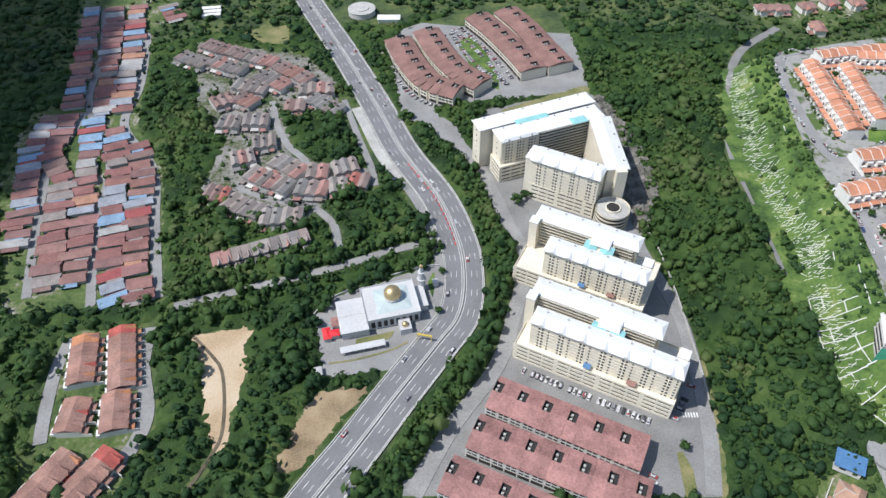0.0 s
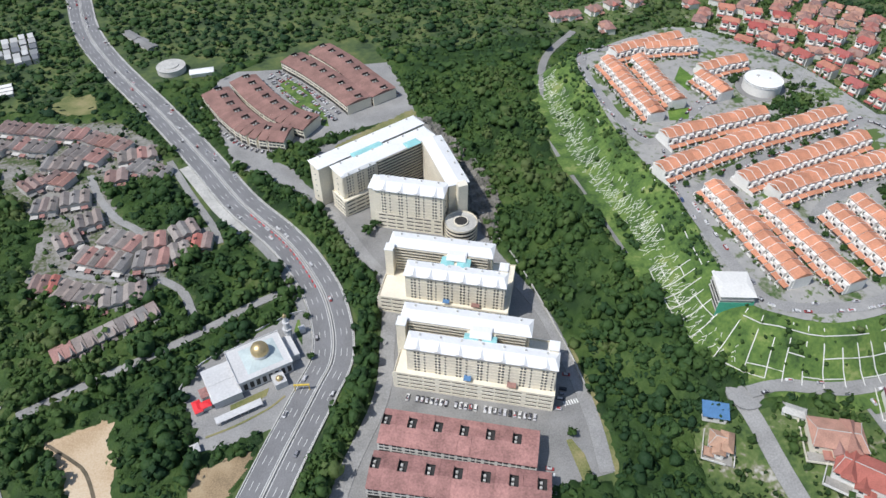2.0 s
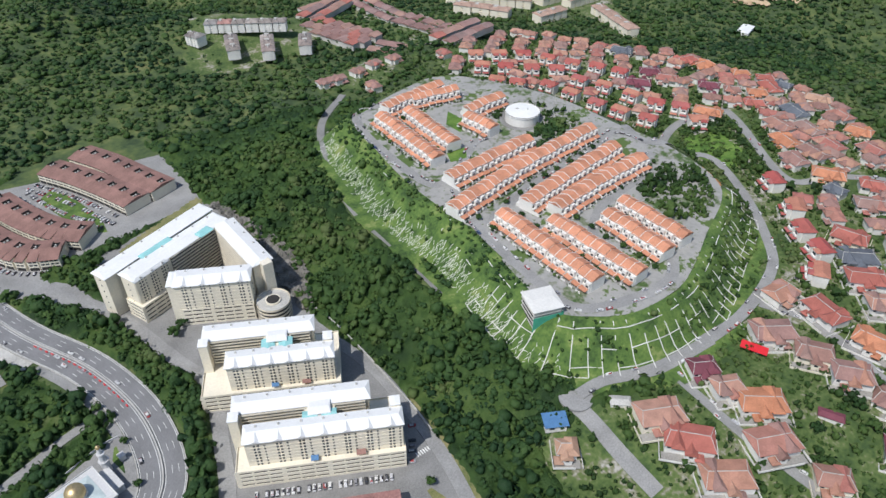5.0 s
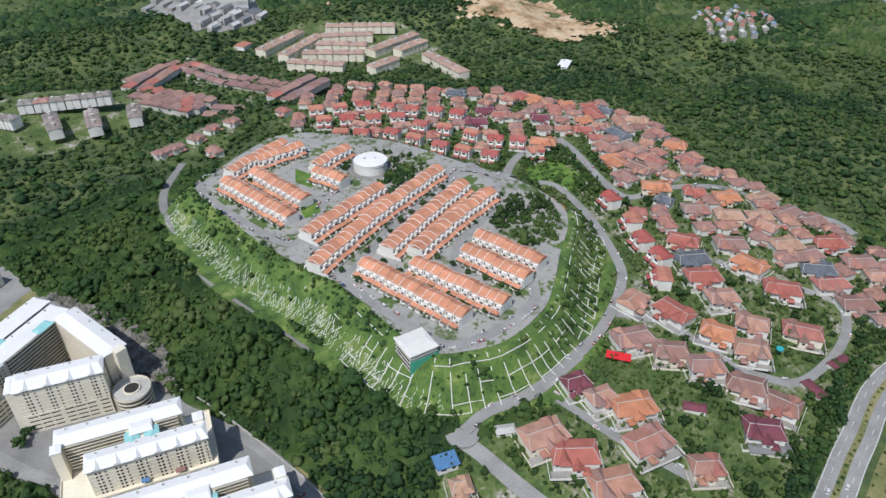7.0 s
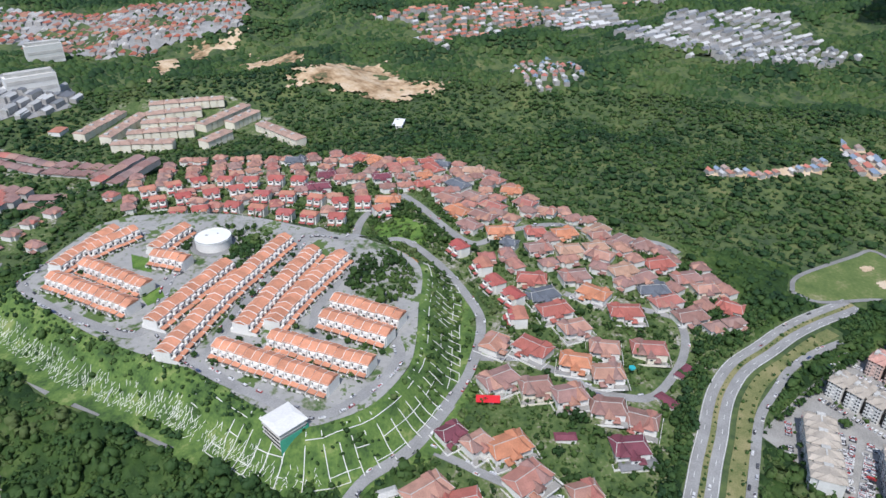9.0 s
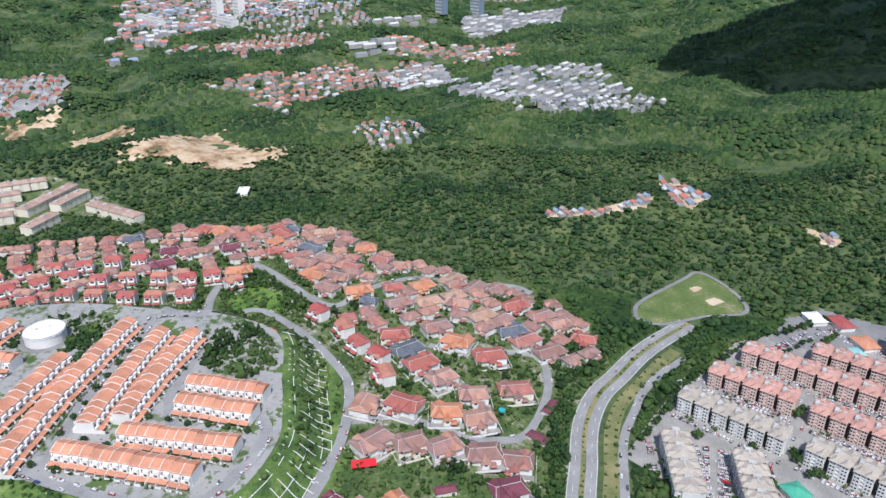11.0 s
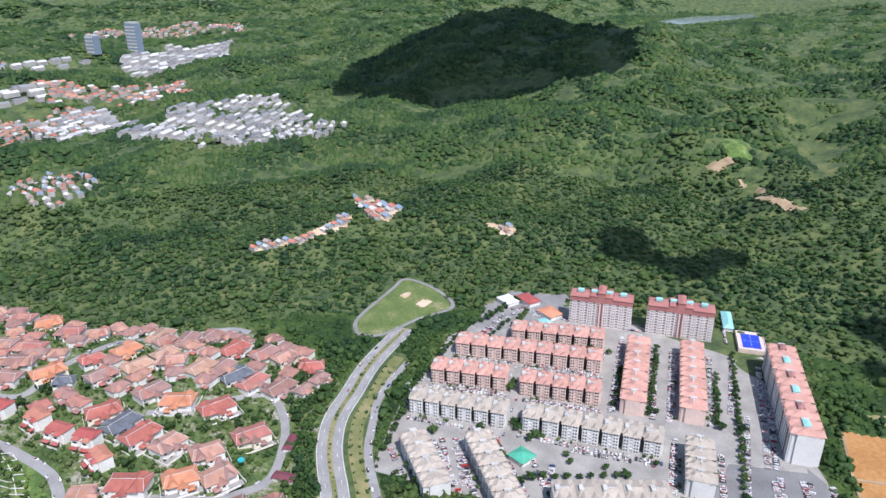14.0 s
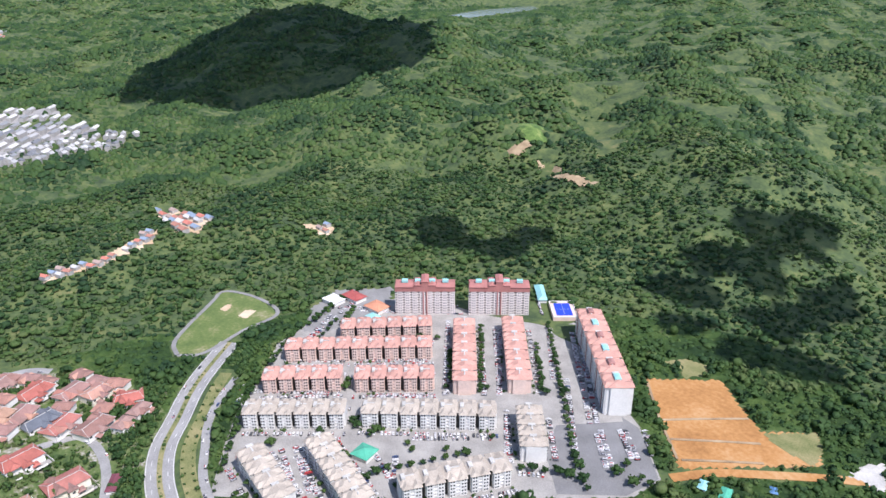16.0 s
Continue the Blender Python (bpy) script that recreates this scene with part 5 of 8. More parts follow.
def twin_slab_tower(origin, degrees, front, rear, base, label):
    tower = thing("apartment_tower", label, "apartment tower", "cream apartment towers")
    tower.matrix_basis = pose(*origin, 0, 0, 0, degrees)
    at = Matrix.Identity(4)
    top = 13.0
    podium(tower, *base, top, at)
    slab(tower, *front, top, 33, at, 7 if front[1] - front[0] > 70 else 6)
    slab(tower, *rear, top, 33, at, 6, front=False)
    galleries(tower, rear[0] + 4, rear[1] - 2, rear[2], -1, top, 32, at)
    galleries(tower, front[0] + 4, front[1] - 4, front[3], 1, top, 31, at)
    mid = (front[0] + front[1]) / 2 - 2
    for dx in (-5, 5):
        part("bridge_roof", Solid().hip(mid + dx - 4, mid + dx + 4, front[3] - 1, rear[2] - 4, 32.6, 0.9, 0, 0.6), M_TEAL, tower, "pale teal roof over the link bridge", at=at)
    part("bridge", Solid().box(mid - 8, mid + 8, front[3], rear[2], 12, 31.9), M_CREAM, tower, at=at)
    part("bridge_cap", Solid().hip(mid - 6, mid + 6, rear[2] - 8, rear[2] + 1, 34.1, 0.6, 1, 0.6), M_SHEET, tower, "white sheet roof over the lift core", at=at)
    for ex, ey in ((front[1] - 5, front[3] + 0.5), (rear[0] - 1.5, rear[2] - 7)):
        part("stair_tower", Solid().box(ex, ex + 5, ey, ey + 6, 0, 34.6), M_CREAM, tower, at=at)
        part("stair_roof", Solid().hip(ex - 0.3, ex + 5.3, ey - 0.3, ey + 6.3, 35.2, 0.3, 1, 0.6), M_SHEET, tower, at=at)
    for dx, dy, w, me in ((0.42, 1.7, 4, M_BLUE), (0.72, 1.8, 5, M_MAROON_FAR)):
        cx = front[0] + dx * (front[1] - front[0])
        part("canopy", Solid().lean(cx - w / 2, cx + w / 2, base[2] + 0.4, base[2] + 3.4, top + 2.4, top + 3.1), me, tower, "small sheet canopy on the deck", at=at)
    return tower


A0, TURN = Vector((38.5, 235.0)), -26.88
E_U, E_V = Vector((0.892, -0.452)), Vector((0.452, 0.892))
twin_slab_tower(A0, TURN, (7, 88, 3.6, 14), (0, 72, 23.5, 34.5), (0, 89, 0, 38), "cream apartment tower with white roofs on a parking podium")
o2 = A0 + E_U * -21 + E_V * 54
twin_slab_tower(o2, TURN, (15, 75, 3, 14.5), (0, 64, 26.5, 38), (-2, 78, 0, 42), "cream apartment tower with white roofs beside the forest edge")


def along(p, q):
    (ax, ay), (bx, by) = p, q
    return pose(ax, ay, 0, 0, 0, math.degrees(math.atan2(by - ay, bx - ax))), math.hypot(bx - ax, by - ay)


court = thing("apartment_tower", "cream courtyard apartment tower with white roofs and open galleries", "apartment tower", "cream apartment towers")
m, ln = along((23, 411), (108, 446))
slab(court, 0, ln, -6, 6, 0, 34, m, 6, front=False)
m, ln = along((37, 399), (112, 429))
slab(court, 0, ln, -6.5, 6.5, 12, 34, m, 6, front=False)
slab(court, 0.5, 27, -7.2, -6.4, 13, 33, m, 3, front=True, ends=False, gablets=False)
galleries(court, 30, ln - 4, -6.5, -1, 0, 33, m)
podium(court, -2, 32, -11, 6, 13, m)
part("link_roof", Solid().hip(ln - 26, ln - 14, -10, -2, 35, 1, 2), M_TEAL, court, "pale teal roof of the lift core", at=m)
part("link_roof", Solid().hip(18, 44, 5, 12, 34.3, 0.6, 2), M_TEAL, court, "pale teal roof between the slabs", at=m)
m, ln = along((112, 420), (115, 362))
slab(court, 0, ln, -7, 6.5, 0, 34, m, 4, front=False)
galleries(court, 2, ln - 6, -7, -1, 0, 33, m)
part("stair_tower", Solid().box(ln - 1, ln + 5, -2, 5, 0, 35), M_CREAM, court, at=m)
m, ln = along((62, 379), (104, 357))
slab(court, 0, ln, -7.5, 7.5, 13, 34, m, 4)
podium(court, 0.2, ln - 0.2, -8.2, 8, 13, m, 4, 6)
part("stair_tower", Solid().box(-4.5, 0, -7, 7.5, 0, 33.5), M_CREAM, court, at=m)
for f in range(12):
    for dy in (-4, 0, 4):
        part("window", W_SMALL, None, court, at=m @ pose(-4.5, dy, 2 + f * 2.6, 0, 0, 90))
part("stair_roof", Solid().hip(-5, 0.2, -7.4, 8, 33.9, 0.5, 2, 0.4), M_SHEET, court, at=m)

ramp_drum = thing("spiral_ramp", "round cream concrete car ramp with an open centre", "car ramp")
ramp_drum.matrix_basis = pose(112, 346, 0)
for k in range(5):
    z = k * 3.1
    deck = Solid().tube(0, 0, z, z + 0.4, 11.5, 11.5, 32)
    part("ramp_deck", deck, M_CONCRETE, ramp_drum)
    part("parapet", Solid().tube(0, 0, z + 0.4, z + 1.5, 11.6, 11.6, 32, False).tube(0, 0, z + 0.4, z + 1.5, 11.2, 11.2, 32, False), M_CREAM, ramp_drum)
part("drum_core", Solid().tube(0, 0, 0, 14.2, 5, 5, 24), M_CREAM, ramp_drum)
# well disc and inner tube get their shade from black colour
part("drum_well", Solid().tube(0, 0, 14.21, 14.25, 4.4, 4.4, 24), M_DARK, ramp_drum, "black disc painted as the well's shade")
part("drum_void", Solid().tube(0, 0, 0.2, 12.3, 10.4, 10.4, 32, False), M_DARK, ramp_drum, "black inner tube painted as ramp shade")


# ---- shop rows ----
def shop_unit(roof_mat, depth=20.0, tall=10.0, well=True, label="three-storey shophouse with a maroon roof and white walls"):
    w, d, h = 6.7, depth / 2, tall
    shop = thing("shophouse", label, "shophouse", "shop rows")
    part("wall", Solid().box(-w / 2, w / 2, -d, d, 0, h), M_CREAM if depth > 22 else M_WHITE, shop)
    rise = 2.3
    s = Solid()

    def rz(y):
        return h + 0.3 + rise * (1 - abs(y) / (d + 0.9))

    x0, x1, e = -w / 2, w / 2, d + 0.9
    if well:
        a, b, y0, y1 = x0 + 0.2, x0 + 4.6, -0.5, 6.2
        for p, q, r, t in ((x0, x1, -e, y0), (x0, a, y0, 0), (b, x1, y0, 0), (x0, a, 0, y1), (b, x1, 0, y1), (x0, x1, y1, e)):
            s.face((p, r, rz(r)), (q, r, rz(r)), (q, t, rz(t)), (p, t, rz(t)))
        s.face((a, y0, h - 1.5), (a, 0, h - 1.5), (a, 0, rz(0)), (a, y0, rz(y0))).face((a, 0, h - 1.5), (a, y1, h - 1.5), (a, y1, rz(y1)), (a, 0, rz(0)))
        # airwell lining painted near-black to imitate shade down the shaft
        part("airwell", Solid().box(a, a + 0.15, y0, y1, h - 1.5, h + 2.9).box(b - 0.15, b, y0, y1, h - 1.5, rz(y1)).box(a, b, y1 - 0.15, y1, h - 1.5, rz(y1)).box(a, b, y0, y1, h - 1.6, h + 0.4), M_DARK, shop, "airwell lined near-black for its shade")
        part("water_tank", Solid().box(a + 1, a + 2.2, 0.6, 1.8, h + 0.4, h + 1.7).box(a + 1, a + 2.2, 3.2, 4.4, h + 0.4, h + 1.6), M_CONCRETE, shop, "grey water tanks")
    else:
        s.face((x0, -e, rz(e)), (x1, -e, rz(e)), (x1, 0, rz(0)), (x0, 0, rz(0))).face((x0, 0, rz(0)), (x1, 0, rz(0)), (x1, e, rz(e)), (x0, e, rz(e)))
    for side in (-1, 1):
        s.face((x0, side * e, h - 0.1), (x1, side * e, h - 0.1), (x1, side * e, rz(e)), (x0, side * e, rz(e)))
        s.face((side * w / 2, -d, h), (side * w / 2, d, h), (side * w / 2, 0, rz(0)))
    part("roof", s, roof_mat, shop, "weathered maroon roof")
    for f in range(2):
        part("window", Solid().box(-2.5, -0.3, -d - 0.1, -d + 0.1, 4.4 + 2.8 * f, 5.7 + 2.8 * f).box(0.3, 2.5, -d - 0.1, -d + 0.1, 4.4 + 2.8 * f, 5.7 + 2.8 * f), M_GLASS, shop)
    # flat black panel puts ground-floor shade into the colour
    part("shop_front", Solid().box(-2.9, 2.9, -d - 0.12, -d + 0.12, 0.1, 2.9), M_DARK, shop, "shop front panel painted near-black as shade")
    return shop


used_protos = []


def lay_units(protos, line, width, lift=0.0, steps=False, flip=0):
    """Sets units side by side along a line, butted together."""
    (ax, ay), (bx, by) = line
    ln = math.hypot(bx - ax, by - ay)
    n = max(1, round(ln / width))
    deg = math.degrees(math.atan2(by - ay, bx - ax)) + flip
    for i in range(n):
        t = (i + 0.5) / n
        x, y = ax + (bx - ax) * t, ay + (by - ay) * t
        z = ground_z(x, y) + lift + (0.7 * ((i // 2) % 2) if steps else 0)
        m = pose(x, y, z, 0, 0, deg) @ Matrix.Diagonal((ln / n / width, 1, 1, 1))
        place(protos[i % len(protos)], m)


def place(proto, m):
    if proto not in used_protos:
        used_protos.append(proto)
        proto.matrix_basis = m @ Matrix.Diagonal((*proto.scale, 1))
        return proto
    return copy_thing(proto, m)


front_protos = [shop_unit(M_MAROON, 19.5), shop_unit(M_MAROON, 19.5, well=False)]
for ax, ay, bx, by in FRONT_SHOPS:
    lay_units(front_protos, ((ax, ay), (bx, by)), 6.7)
arc_protos = [shop_unit(M_MAROON_FAR, 24, 9, label="shophouse in a curved row with a brown roof"), shop_unit(M_MAROON_FAR, 24, 9, False, label="shophouse in a curved row with a brown roof")]
for arc in (SHOP_ARC_A, SHOP_ARC_B, SHOP_ARC_C, SHOP_ARC_D):
    line = curve(arc, 6.7)
    for k in range(len(line) - 1):
        a, b = line[k], line[k + 1]
        lay_units([arc_protos[k % 2]], (tuple(a), tuple(b)), 6.7)


# ---- hilltop terraces ----
def terrace_unit(roof_mat, wall_mat, label, group, w=6.7, depth=11.5, eave=6.6, rise=2.6, extra=True, name="terrace_house", fins=True, tall_front=False):
    d = depth / 2
    house = thing(name, label, "terrace house", group)
    x0, x1, e = -w / 2, w / 2, d + (0.35 if tall_front else 0.8)
    shell = Solid().box(x0, x1, -d, d, 0, eave)
    if extra:
        shell.box(x0, x0 + 0.25, -d - 5.5, -d + 0.1, 0, 2.8).box(x0 + 0.2, x1 - 2.4, d - 0.1, d + 2.4, 0, 3.1)
    if tall_front:
        # projecting front bay with a flat white top, and a balcony beside it
        shell.box(-0.4, x1 - 0.25, -d - 1.9, -d + 0.1, 0, eave - 1.3)
        shell.box(x0 + 0.3, -0.4, -d - 1.5, -d + 0.1, 3.2, 4.3)
        shell.box(x0 + 0.02, x0 + 0.3, -d - 6.5, -d, 0, 2.2).box(x0 + 0.3, x1 - 3.0, -d - 6.5, -d - 6.3, 0, 1.5)
    part("wall", shell, wall_mat, house)
    s = Solid()
    s.face((x0, -e, eave - 0.2), (x1, -e, eave - 0.2), (x1, 0, eave + rise), (x0, 0, eave + rise)).face((x0, 0, eave + rise), (x1, 0, eave + rise), (x1, e, eave - 0.2), (x0, e, eave - 0.2))
    s.face((x1, -e, eave - 0.45), (x0, -e, eave - 0.45), (x0, 0, eave + rise - 0.3), (x1, 0, eave + rise - 0.3)).face((x1, 0, eave + rise - 0.3), (x0, 0, eave + rise - 0.3), (x0, e, eave - 0.45), (x1, e, eave - 0.45))
    for side in (-1, 1):
        s.face((x0, side * e, eave - 0.45), (x1, side * e, eave - 0.45), (x1, side * e, eave - 0.2), (x0, side * e, eave - 0.2))
        s.face((side * w / 2, -d, eave - 0.5), (side * w / 2, d, eave - 0.5), (side * w / 2, 0, eave + rise - 0.3))
    part("roof", s, roof_mat, house)
    if fins:
        fin = Solid()
        for y0, y1, a, b in ((-e, 0, eave + 0.05, eave + rise + 0.22), (0, e, eave + rise + 0.22, eave + 0.05)):
            fin.face((x0 + 0.02, y0, a - 1), (x0 + 0.02, y1, b - 1), (x0 + 0.02, y1, b), (x0 + 0.02, y0, a)).face((x0 + 0.32, y0, a), (x0 + 0.32, y1, b), (x0 + 0.32, y1, b - 1), (x0 + 0.32, y0, a - 1))
            fin.face((x0 + 0.02, y0, a), (x0 + 0.02, y1, b), (x0 + 0.32, y1, b), (x0 + 0.32, y0, a))
        part("party_wall", fin, wall_mat, house, "white raised party wall")
    if tall_front:
        part("window", Solid().box(0.3, 2.3, -d - 2.0, -d - 1.8, 3.9, 5.4), M_GLASS, house)
        part("balcony_door", Solid().box(x0 + 0.9, x0 + 2.4, -d - 0.08, -d + 0.08, 4.3, 6.6), M_GLASS, house)
        part("porch_roof", Solid().lean(x0 + 0.4, x1 - 0.5, -d - 5.2, -d - 1.7, 2.6, 3.3), roof_mat, house)
    else:
        part("window", Solid().box(0.3, 2.6, -d - 0.1, -d + 0.1, eave - 2.7, eave - 1.1), M_GLASS, house)
        part("gable_roof", Solid().hip(-0.2, 3.0, -e - 0.5, 0.2, eave - 0.1, 1.9, 0.15), roof_mat, house)
        if extra:
            part("porch_roof", Solid().lean(x0 + 0.1, x1 - 2.6, -d - 3.4, -d, 2.9, 3.4), roof_mat, house)
    return house


oranges = [terrace_unit(M_ORANGE, M_WHITE, "white hilltop terrace house with a bright orange tiled roof", "orange terraces", depth=12.2, eave=8.8, rise=2.4, tall_front=True),
           terrace_unit(M_ORANGE, M_WHITE, "white hilltop terrace house with a bright orange tiled roof", "orange terraces", depth=12.2, eave=8.8, rise=2.6, tall_front=True)]
for rows in (ORANGE_A, ORANGE_B, ORANGE_C):
    for ax, ay, bx, by in rows:
        lay_units(oranges, ((ax, ay), (bx, by)), 6.7, 0.9, True)
westers = [terrace_unit(M_WESTROOF, M_WHITE, "terrace house with a weathered pinkish brown roof", "western terraces", depth=13.5, eave=5, rise=2.0, fins=False)]
for ax, ay, bx, by in TERRACE_WEST:
    lay_units(westers, ((ax, ay), (bx, by)), 6.7, 0.1, False, 180)
longs = [terrace_unit(M_SLATE, M_GREYWALL, "two-storey terrace house in a long grey row", "long grey row", depth=11, eave=5.4, rise=1.8, fins=False)]
for ax, ay, bx, by in LONG_BLOCK:
    lay_units(longs, ((ax, ay), (bx, by)), 6.7, 0.1)


# ---- detached houses ----
def detached(roof_mat, wall_mat, label, group, w=12.0, d=9.5, eave=6.0, mirror=1, name="detached_house", garden=True):
    house = thing(name, label, "house", group)
    hw, hd = w / 2, d / 2
    part("wall", Solid().box(-hw, hw, -hd, hd, 0, eave).box(mirror * 0.5 - 2.8, mirror * 0.5 + 2.8 + 0.0, -hd - 3.6, -hd + 0.1, 0, eave - 1.0), wall_mat, house)
    roof = part("roof", Solid().hip(-hw - 0.8, hw + 0.8, -hd - 0.8, hd + 0.8, eave, 2.7, 3.2), roof_mat, house)
    part("wing_roof", Solid().hip(mirror * 0.5 - 3.5, mirror * 0.5 + 3.5, -hd - 4.3, 0.5, eave - 0.9, 2.3, 0.6), roof_mat, house)
    part("cross_roof", Solid().hip(-mirror * hw * 0.5 - 3.6, -mirror * hw * 0.5 + 3.6, -hd - 2.2, hd + 1.6, eave + 0.35, 2.9, 2.4), roof_mat, house)
    part("porch_roof", Solid().hip(mirror * 5 - 2.6, mirror * 5 + 2.6, -hd - 5.2, -hd + 0.5, 3.0, 1.2, 1.5), roof_mat, house)
    trim = Solid()
    z = eave + 2.7
    trim.bar((-hw + 2.4, 0, z - 0.05), (hw - 2.4, 0, z - 0.05), 0.4, 0.25)
    for sx in (-1, 1):
        for sy in (-1, 1):
            trim.bar((sx * (hw + 0.8), sy * (hd + 0.8), eave), (sx * (hw - 2.4), 0, z), 0.3, 0.15)
    part("ridge_trim", trim, M_CONCRETE, roof, "pale ridge and hip caps")
    for x, y, z in ((-hw + 2, -hd, 3.8), (mirror * 0.5, -hd - 3.6, 3.0)):
        part("window", Solid().box(x - 1, x + 1, y - 0.1, y + 0.1, z, z + 1.4), M_GLASS, house)
    if garden:
        gw, gd = hw + 2.6, hd + 6
        part("boundary_wall", Solid().bar((-gw, -gd, 0), (gw - 4, -gd, 0), 0.25, 1.5).bar((-gw, -gd, 0), (-gw, hd + 3, 0), 0.25, 1.6).bar((gw, -gd, 0), (gw, hd + 3, 0), 0.25, 1.6), wall_mat, house, "low white garden wall")
        part("forecourt", Solid().box(-gw + 1, gw - 1, -gd + 0.2, -hd - 0.1, 0.05, 0.3), M_PALE, house, "pale paved forecourt")
    return house


def semi(roof_mat, label):
    """A tall white pair house with a stepped front and low red roofs."""
    house = thing("semi_detached_house", label, "house", "white semi-detached houses")
    house.scale = (1.25, 1.2, 1.3)
    part("wall", Solid().box(-6.5, 6.5, -3.6, 4.5, 0, 7.6).box(-5.6, -1.0, -6.4, -3.5, 0, 6.9).box(1.0, 5.6, -6.4, -3.5, 0, 6.9).box(-6.4, 6.4, -9.6, -9.4, 0, 1.3), M_WHITE, house)
    part("roof", Solid().hip(-7.0, 7.0, -4.2, 5.1, 7.6, 2.0, 1.6), roof_mat, house)
    for sx in (-1, 1):
        part("bay_roof", Solid().hip(sx * 3.3 - 2.5, sx * 3.3 + 2.5, -6.7, -2.0, 6.95, 1.2, 1.4), roof_mat, house)
        part("porch_roof", Solid().lean(sx * 3.5 - 2.6, sx * 3.5 + 2.6, -9.2, -6.3, 2.6, 3.1), roof_mat, house)
        part("balcony", Solid().box(sx * 3.3 - 2.0, sx * 3.3 + 2.0, -7.4, -6.3, 3.3, 4.3), M_WHITE, house, "white balcony")
        part("window", Solid().box(sx * 3.3 - 1.3, sx * 3.3 + 1.3, -6.5, -6.3, 4.7, 6.0), M_GLASS, house)
    return house


def small_house(label, w, d, eave=6.0, name="detached_house"):
    """A plainer house for the far rows."""
    house = thing(name, label, "house", "hillside houses")
    part("wall", Solid().box(-w / 2, w / 2, -d / 2, d / 2, 0, eave).box(-w * 0.3, w * 0.15, -d / 2 - 2.6, -d / 2 + 0.1, 0, eave - 0.8), M_WHITE, house)
    part("roof", Solid().hip(-w / 2 - 0.8, w / 2 + 0.8, -d / 2 - 0.8, d / 2 + 0.8, eave, 2.6, 2.6), M_HOME, house)
    part("cross_roof", Solid().hip(-w * 0.36, w * 0.2, -d / 2 - 3.3, d / 2, eave - 0.3, 2.3, 0.8), M_HOME, house)
    part("porch_roof", Solid().lean(w * 0.05, w / 2 + 0.5, -d / 2 - 4.2, -d / 2 + 0.1, 2.8, 3.4), M_HOME, house)
    return house


white_protos = [semi(M_RED, "tall white semi-detached house with red tiled roofs")]


def set_homes(spots, protos, jitter=8):
    """Houses turned to their row, with the front on the open side."""
    for k, (x, y) in enumerate(spots):
        near = sorted(spots, key=lambda q: (q[0] - x) ** 2 + (q[1] - y) ** 2)[1:3]
        q = near[0] if near else (x + 1, y)
        face(protos[k % len(protos)], x, y, math.degrees(math.atan2(q[1] - y, q[0] - x)) + random.uniform(-jitter, jitter))


def face(proto, x, y, deg):
    out = Vector((math.sin(radians(deg)), -math.cos(radians(deg))))
    return place(proto, stand(x, y, deg if out.dot(Vector((-x, -y))) > 0 else deg + 180, 0.1))


VILLAS = VILLAS_A + VILLAS_B + VILLAS_C + VILLAS_D
for k, (x, y, deg, long, tone) in enumerate(VILLAS):
    w = 0.98 * long
    near = x < 500
    mat, word = M_HOMES.get(tone, (M_HOME, "pinkish brown"))
    label = f"white {'villa' if near else 'house'} with {word} tile roofs and a walled garden"
    d = min(max(0.72 * w, 9.0), 16.5)
    face(detached(mat, M_CREAM if k % 5 == 4 else M_WHITE, label, "hillside houses", w, d, (6.3, 6.8, 6.0)[k % 3], 1 if k % 2 else -1, garden=near), x, y, deg)
SEMIS = SEMIS_A + SEMIS_B + SEMIS_C + SEMIS_D
taken = [v[:2] for v in VILLAS] + SEMIS
brown_protos = [small_house("white house with a pinkish brown tile roof in a hillside row", 15, 10.5), small_house("white house with a clay tile roof in a hillside row", 16.5, 10, 6.4), small_house("house with a clay tile roof in a hillside row", 14, 11.5)]
for spots in (HOMES_A, HOMES_E, HOMES_F, HOMES_M):
    kept = [p for p in spots if min(math.dist(p, q) for q in taken) > 14]
    taken += kept
    set_homes(kept, brown_protos)
INFILL = []
for gx in np.arange(185, 720, 15.0):
    for gy in np.arange(-30, 640, 13.0):
        x, y = gx + random.uniform(-2, 2), gy + random.uniform(-2, 2)
        if x < 500 and y < 330 or inside_distance(ESTATE, np.array([x]), np.array([y]))[0] < 9 or inside_distance(PLATEAU, np.array([x]), np.array([y]))[0] > -50:
            continue
        if inside_distance(THICKET, np.array([x]), np.array([y]))[0] > -6 or min(math.dist((x, y), q) for q in taken) < 17:
            continue
        if min(np.min(np.hypot(line[:, 0] - x, line[:, 1] - y)) - w / 2 for line, w in ROADS) < 9:
            continue
        INFILL.append((x, y))
        taken.append((x, y))
set_homes(INFILL, brown_protos)
for spots in (SEMIS_A, SEMIS_B, SEMIS_C, SEMIS_D):
    set_homes(spots, white_protos, jitter=4)
